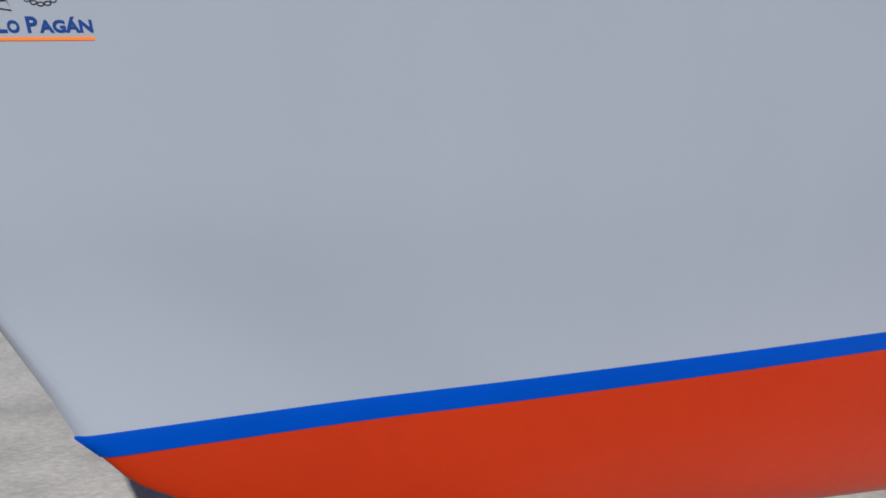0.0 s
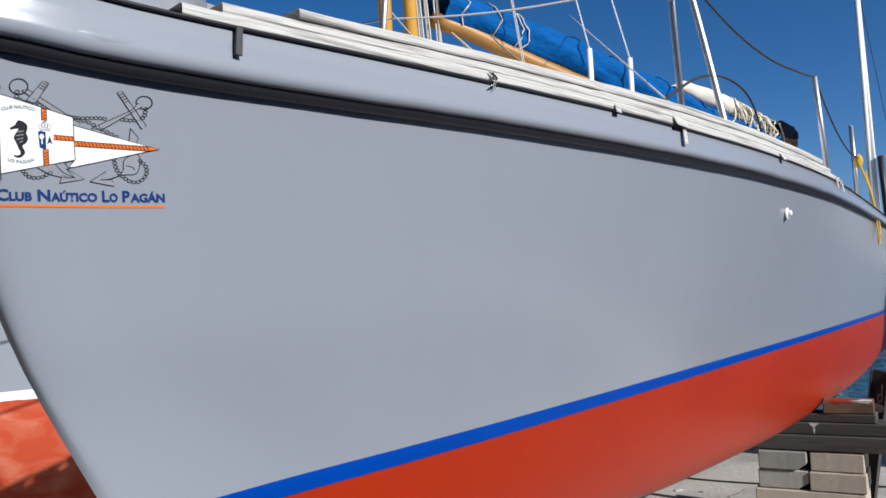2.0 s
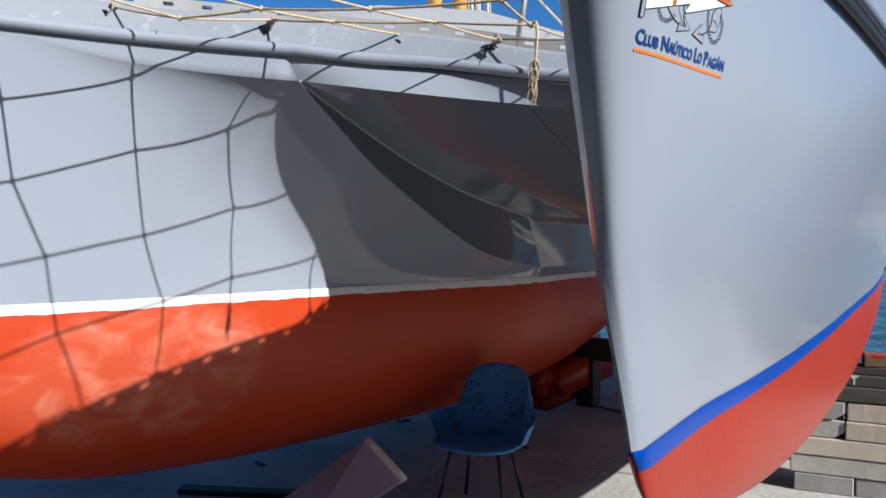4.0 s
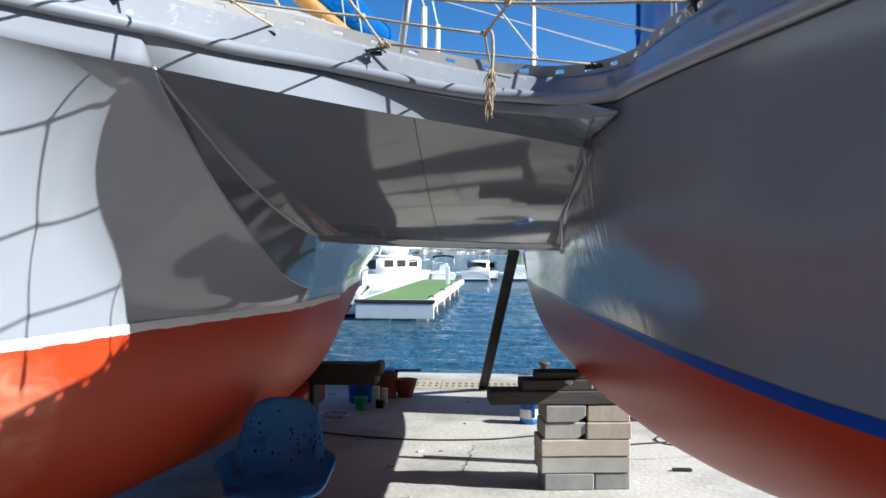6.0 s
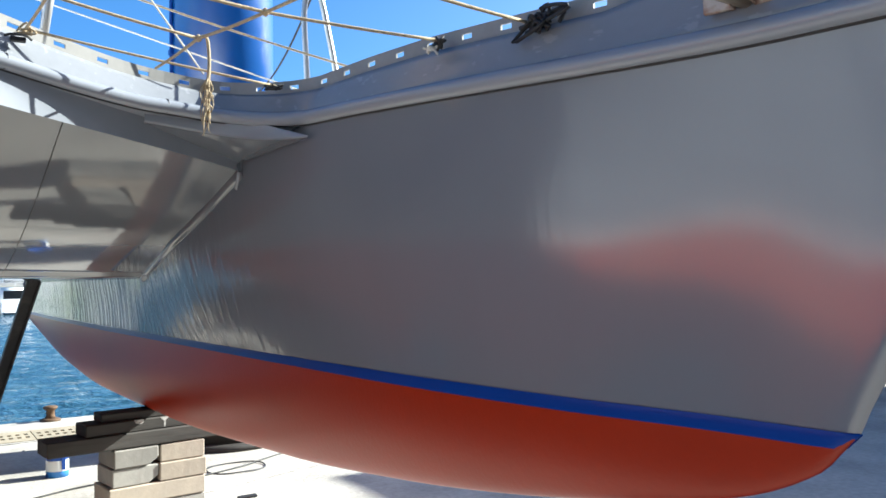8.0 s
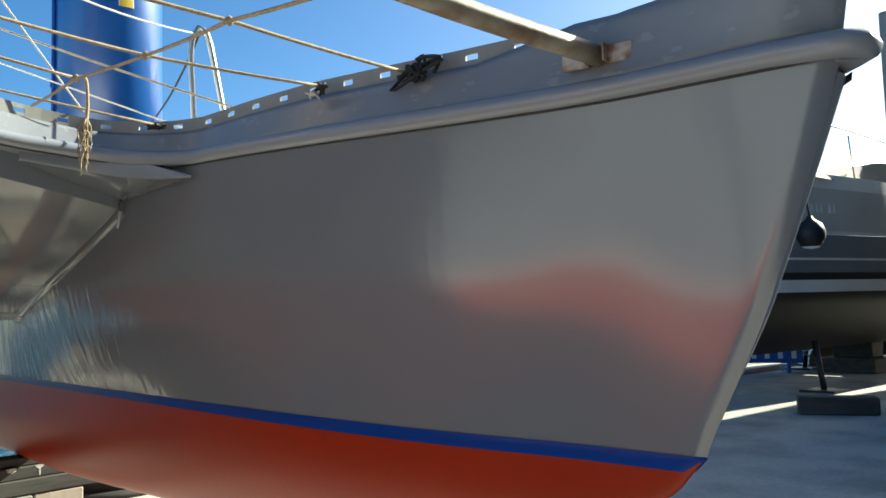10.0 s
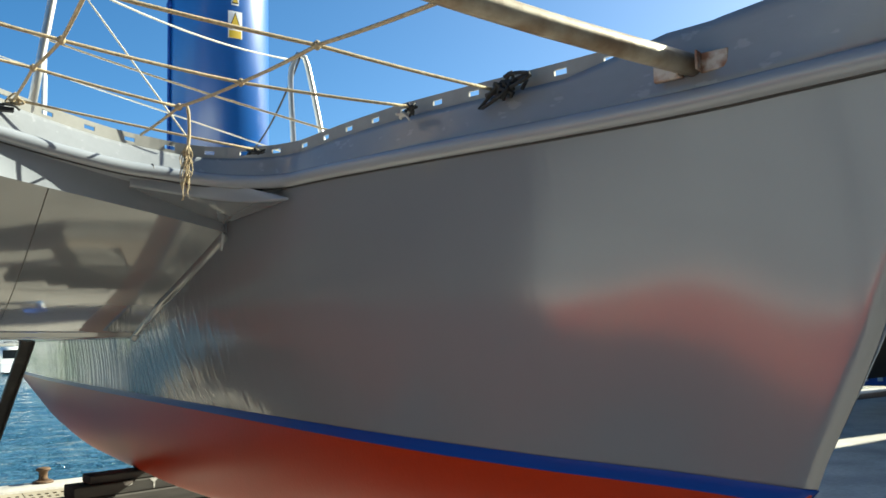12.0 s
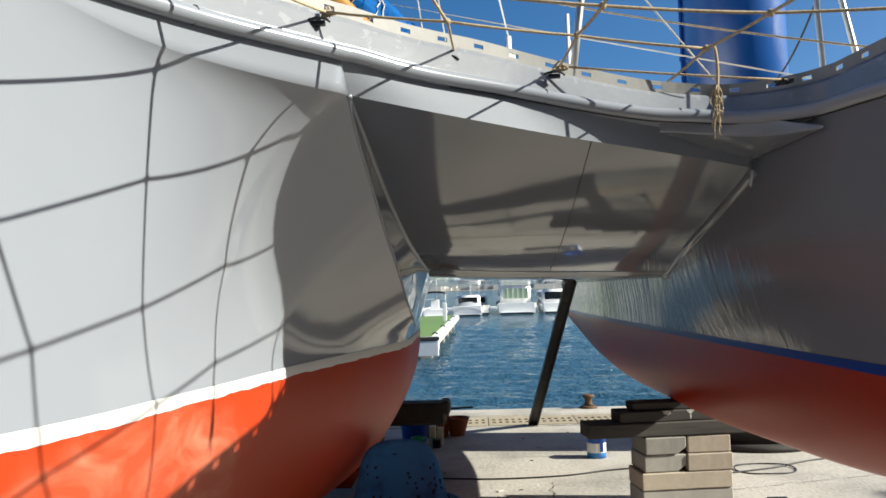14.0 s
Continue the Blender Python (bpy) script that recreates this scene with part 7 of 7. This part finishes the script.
    if bimini:
        rows = [[Vector((beam * 0.42 * math.sin(a), length * yy, free + 1.45 + 0.22 * math.cos(a) - 0.15)) for a in np.linspace(-1.5, 1.5, 9)] for yy in (0.25, 0.5)]
        thick(part("bimini", grid(rows), M_BLACKCANVAS, t, "black canvas bimini"), 0.16)
        for sd in (-1, 1):
            for yy in (0.27, 0.48):
                part("bimini_pole", tube(straight((sd * beam * 0.42, length * yy, free), (sd * beam * 0.42, length * yy, free + 1.4), 2), 0.025, 6), M_STEEL, t)
        part("console", box(-0.4, length * 0.38, free * 0.6, 0.4, length * 0.5, free + 0.8, 0.05), M_WHITE, t, smooth=False)
    part("mast_pole", tube(straight((0.2, length * 0.4, free), (0.2, length * 0.4, free + (cabin or 1.4) + 1.6), 2), 0.02, 6), M_WHITE, t)
    for sd in (-1, 1):
        part("bow_rail", tube(curve([(sd * beam * 0.46, length * 0.5, free + 0.7), (sd * beam * 0.36, length * 0.8, free + 0.8), (0.02 * sd, length * 0.98, free + 0.85)], 10), 0.025, 6), M_STEEL, t)
    return t


motorboat((-4.1, 72, WATER_Z), 2, 6.0, 2.3, 0.75, 0, 0, "white open boat with a black bimini moored astern", bimini=True)
tarped = motorboat((-1.2, 74, WATER_Z), -2, 8.0, 2.8, 0.95, 0.9, 0, "white cabin cruiser with a grey cockpit cover")
part("cockpit_cover", grid([[Vector((1.45 * math.sin(a) * (1 - 0.1 * q), 1.9 - 2.1 * q, 0.25 + (1.05 - 0.5 * q) * math.cos(a) + 0.05 * noise.noise((a * 3, q * 4, 0)))) for a in np.linspace(-1.5, 1.5, 15)] for q in np.linspace(0, 1, 7)]), M_TARP, tarped, "grey cockpit cover")
motorboat((3.4, 76, WATER_Z), 0, 9.0, 3.7, 1.1, 1.6, 0.7, "white houseboat cruiser with green curtained windows", green=True)
motorboat((7.2, 76, WATER_Z), 3, 8.0, 2.9, 1.0, 1.2, 0, "white cabin cruiser moored stern to")
motorboat((-0.2, 78, WATER_Z), 1, 7.0, 2.4, 0.9, 0.9, 0, "white cabin cruiser moored stern to")
motorboat((11.5, 78, WATER_Z), 0, 8.0, 2.8, 1.0, 1.0, 0.5, "white flybridge cruiser moored stern to")
motorboat((-9.6, 53, WATER_Z), -38, 8.6, 3.3, 1.15, 1.05, 0.7, "large white flybridge cruiser lying beyond the pier")
nb = motorboat((-6.15, 30.3, WATER_Z), 4, 8.5, 2.5, 0.95, 1.35, 0, "white sports cruiser with navy cockpit canvas beside the pier")
M_NAVY = material("navy_canvas", (0.012, 0.022, 0.07), 0.7, second=(0.02, 0.03, 0.08), scale=6, bump=0.01, bump_scale=8)
part("cockpit_canvas", box(-1.1, 0.15, 0.95, 1.1, 2.2, 2.15, 0.15, seg=2), M_NAVY, nb, "navy cockpit canvas")
part("canvas_roof", box(-1.15, 0.1, 2.15, 1.15, 3.0, 2.3, 0.06, seg=2), M_WHITE, nb)
for sd in (-0.75, 0.2):
    part("canvas_post", box(sd - 0.03, 0.08, 0.9, sd + 0.03, 0.14, 2.2, 0.01), M_WHITE, nb, smooth=False)
for k in range(5):
    part("name_bar", box(-0.35 + 0.16 * k, -0.065, 0.62, -0.24 + 0.16 * k, -0.055, 0.74), M_ALU, nb, "grey name bar", smooth=False)
motorboat((-14.0, 80, WATER_Z), 5, 9.0, 3.2, 1.1, 1.2, 0.6, "white flybridge cruiser moored in the row")
motorboat((-10.0, 82, WATER_Z), 2, 8.0, 2.8, 1.0, 1.0, 0, "white cabin cruiser moored in the row")
fp = thing("far_pontoon", "long pale pontoon behind the moored boats", "pontoon", (0, 86, WATER_Z))
part("deck", box(-60, 0, 0.2, 60, 2.0, 0.5, 0.05), M_FASCIA, fp, smooth=False)

# ---- far shore ----
M_SHORE = material("far_shore_walls", (0.55, 0.53, 0.50), 0.9, second=(0.42, 0.40, 0.38), scale=0.02, per_object=0.0)
bm = bmesh.new()
rr = random.Random(91)
for k in range(420):
    x = rr.uniform(-1500, 1500)
    w, h = rr.uniform(8, 34), rr.uniform(4, 13)
    box(x - w / 2, 1500 + rr.uniform(0, 150), -1, x + w / 2, 1690, h, 0.0, bm)
tagged(obj("far_shore_town", bm, M_SHORE, smooth=False), "low pale town along the far shore", "town", kind="stuff")
bm = grid([[(x, y, -0.6 + 1.6 * (y > 1480)) for x in np.linspace(-4000, 4000, 9)] for y in (1470, 1490, 1800)], flip=True)
tagged(obj("far_shore", bm, material("far_shore_land", (0.20, 0.19, 0.15), 0.95, scale=0.01), smooth=False), "low hazy far shore beyond the harbour", "shore", kind="structure")
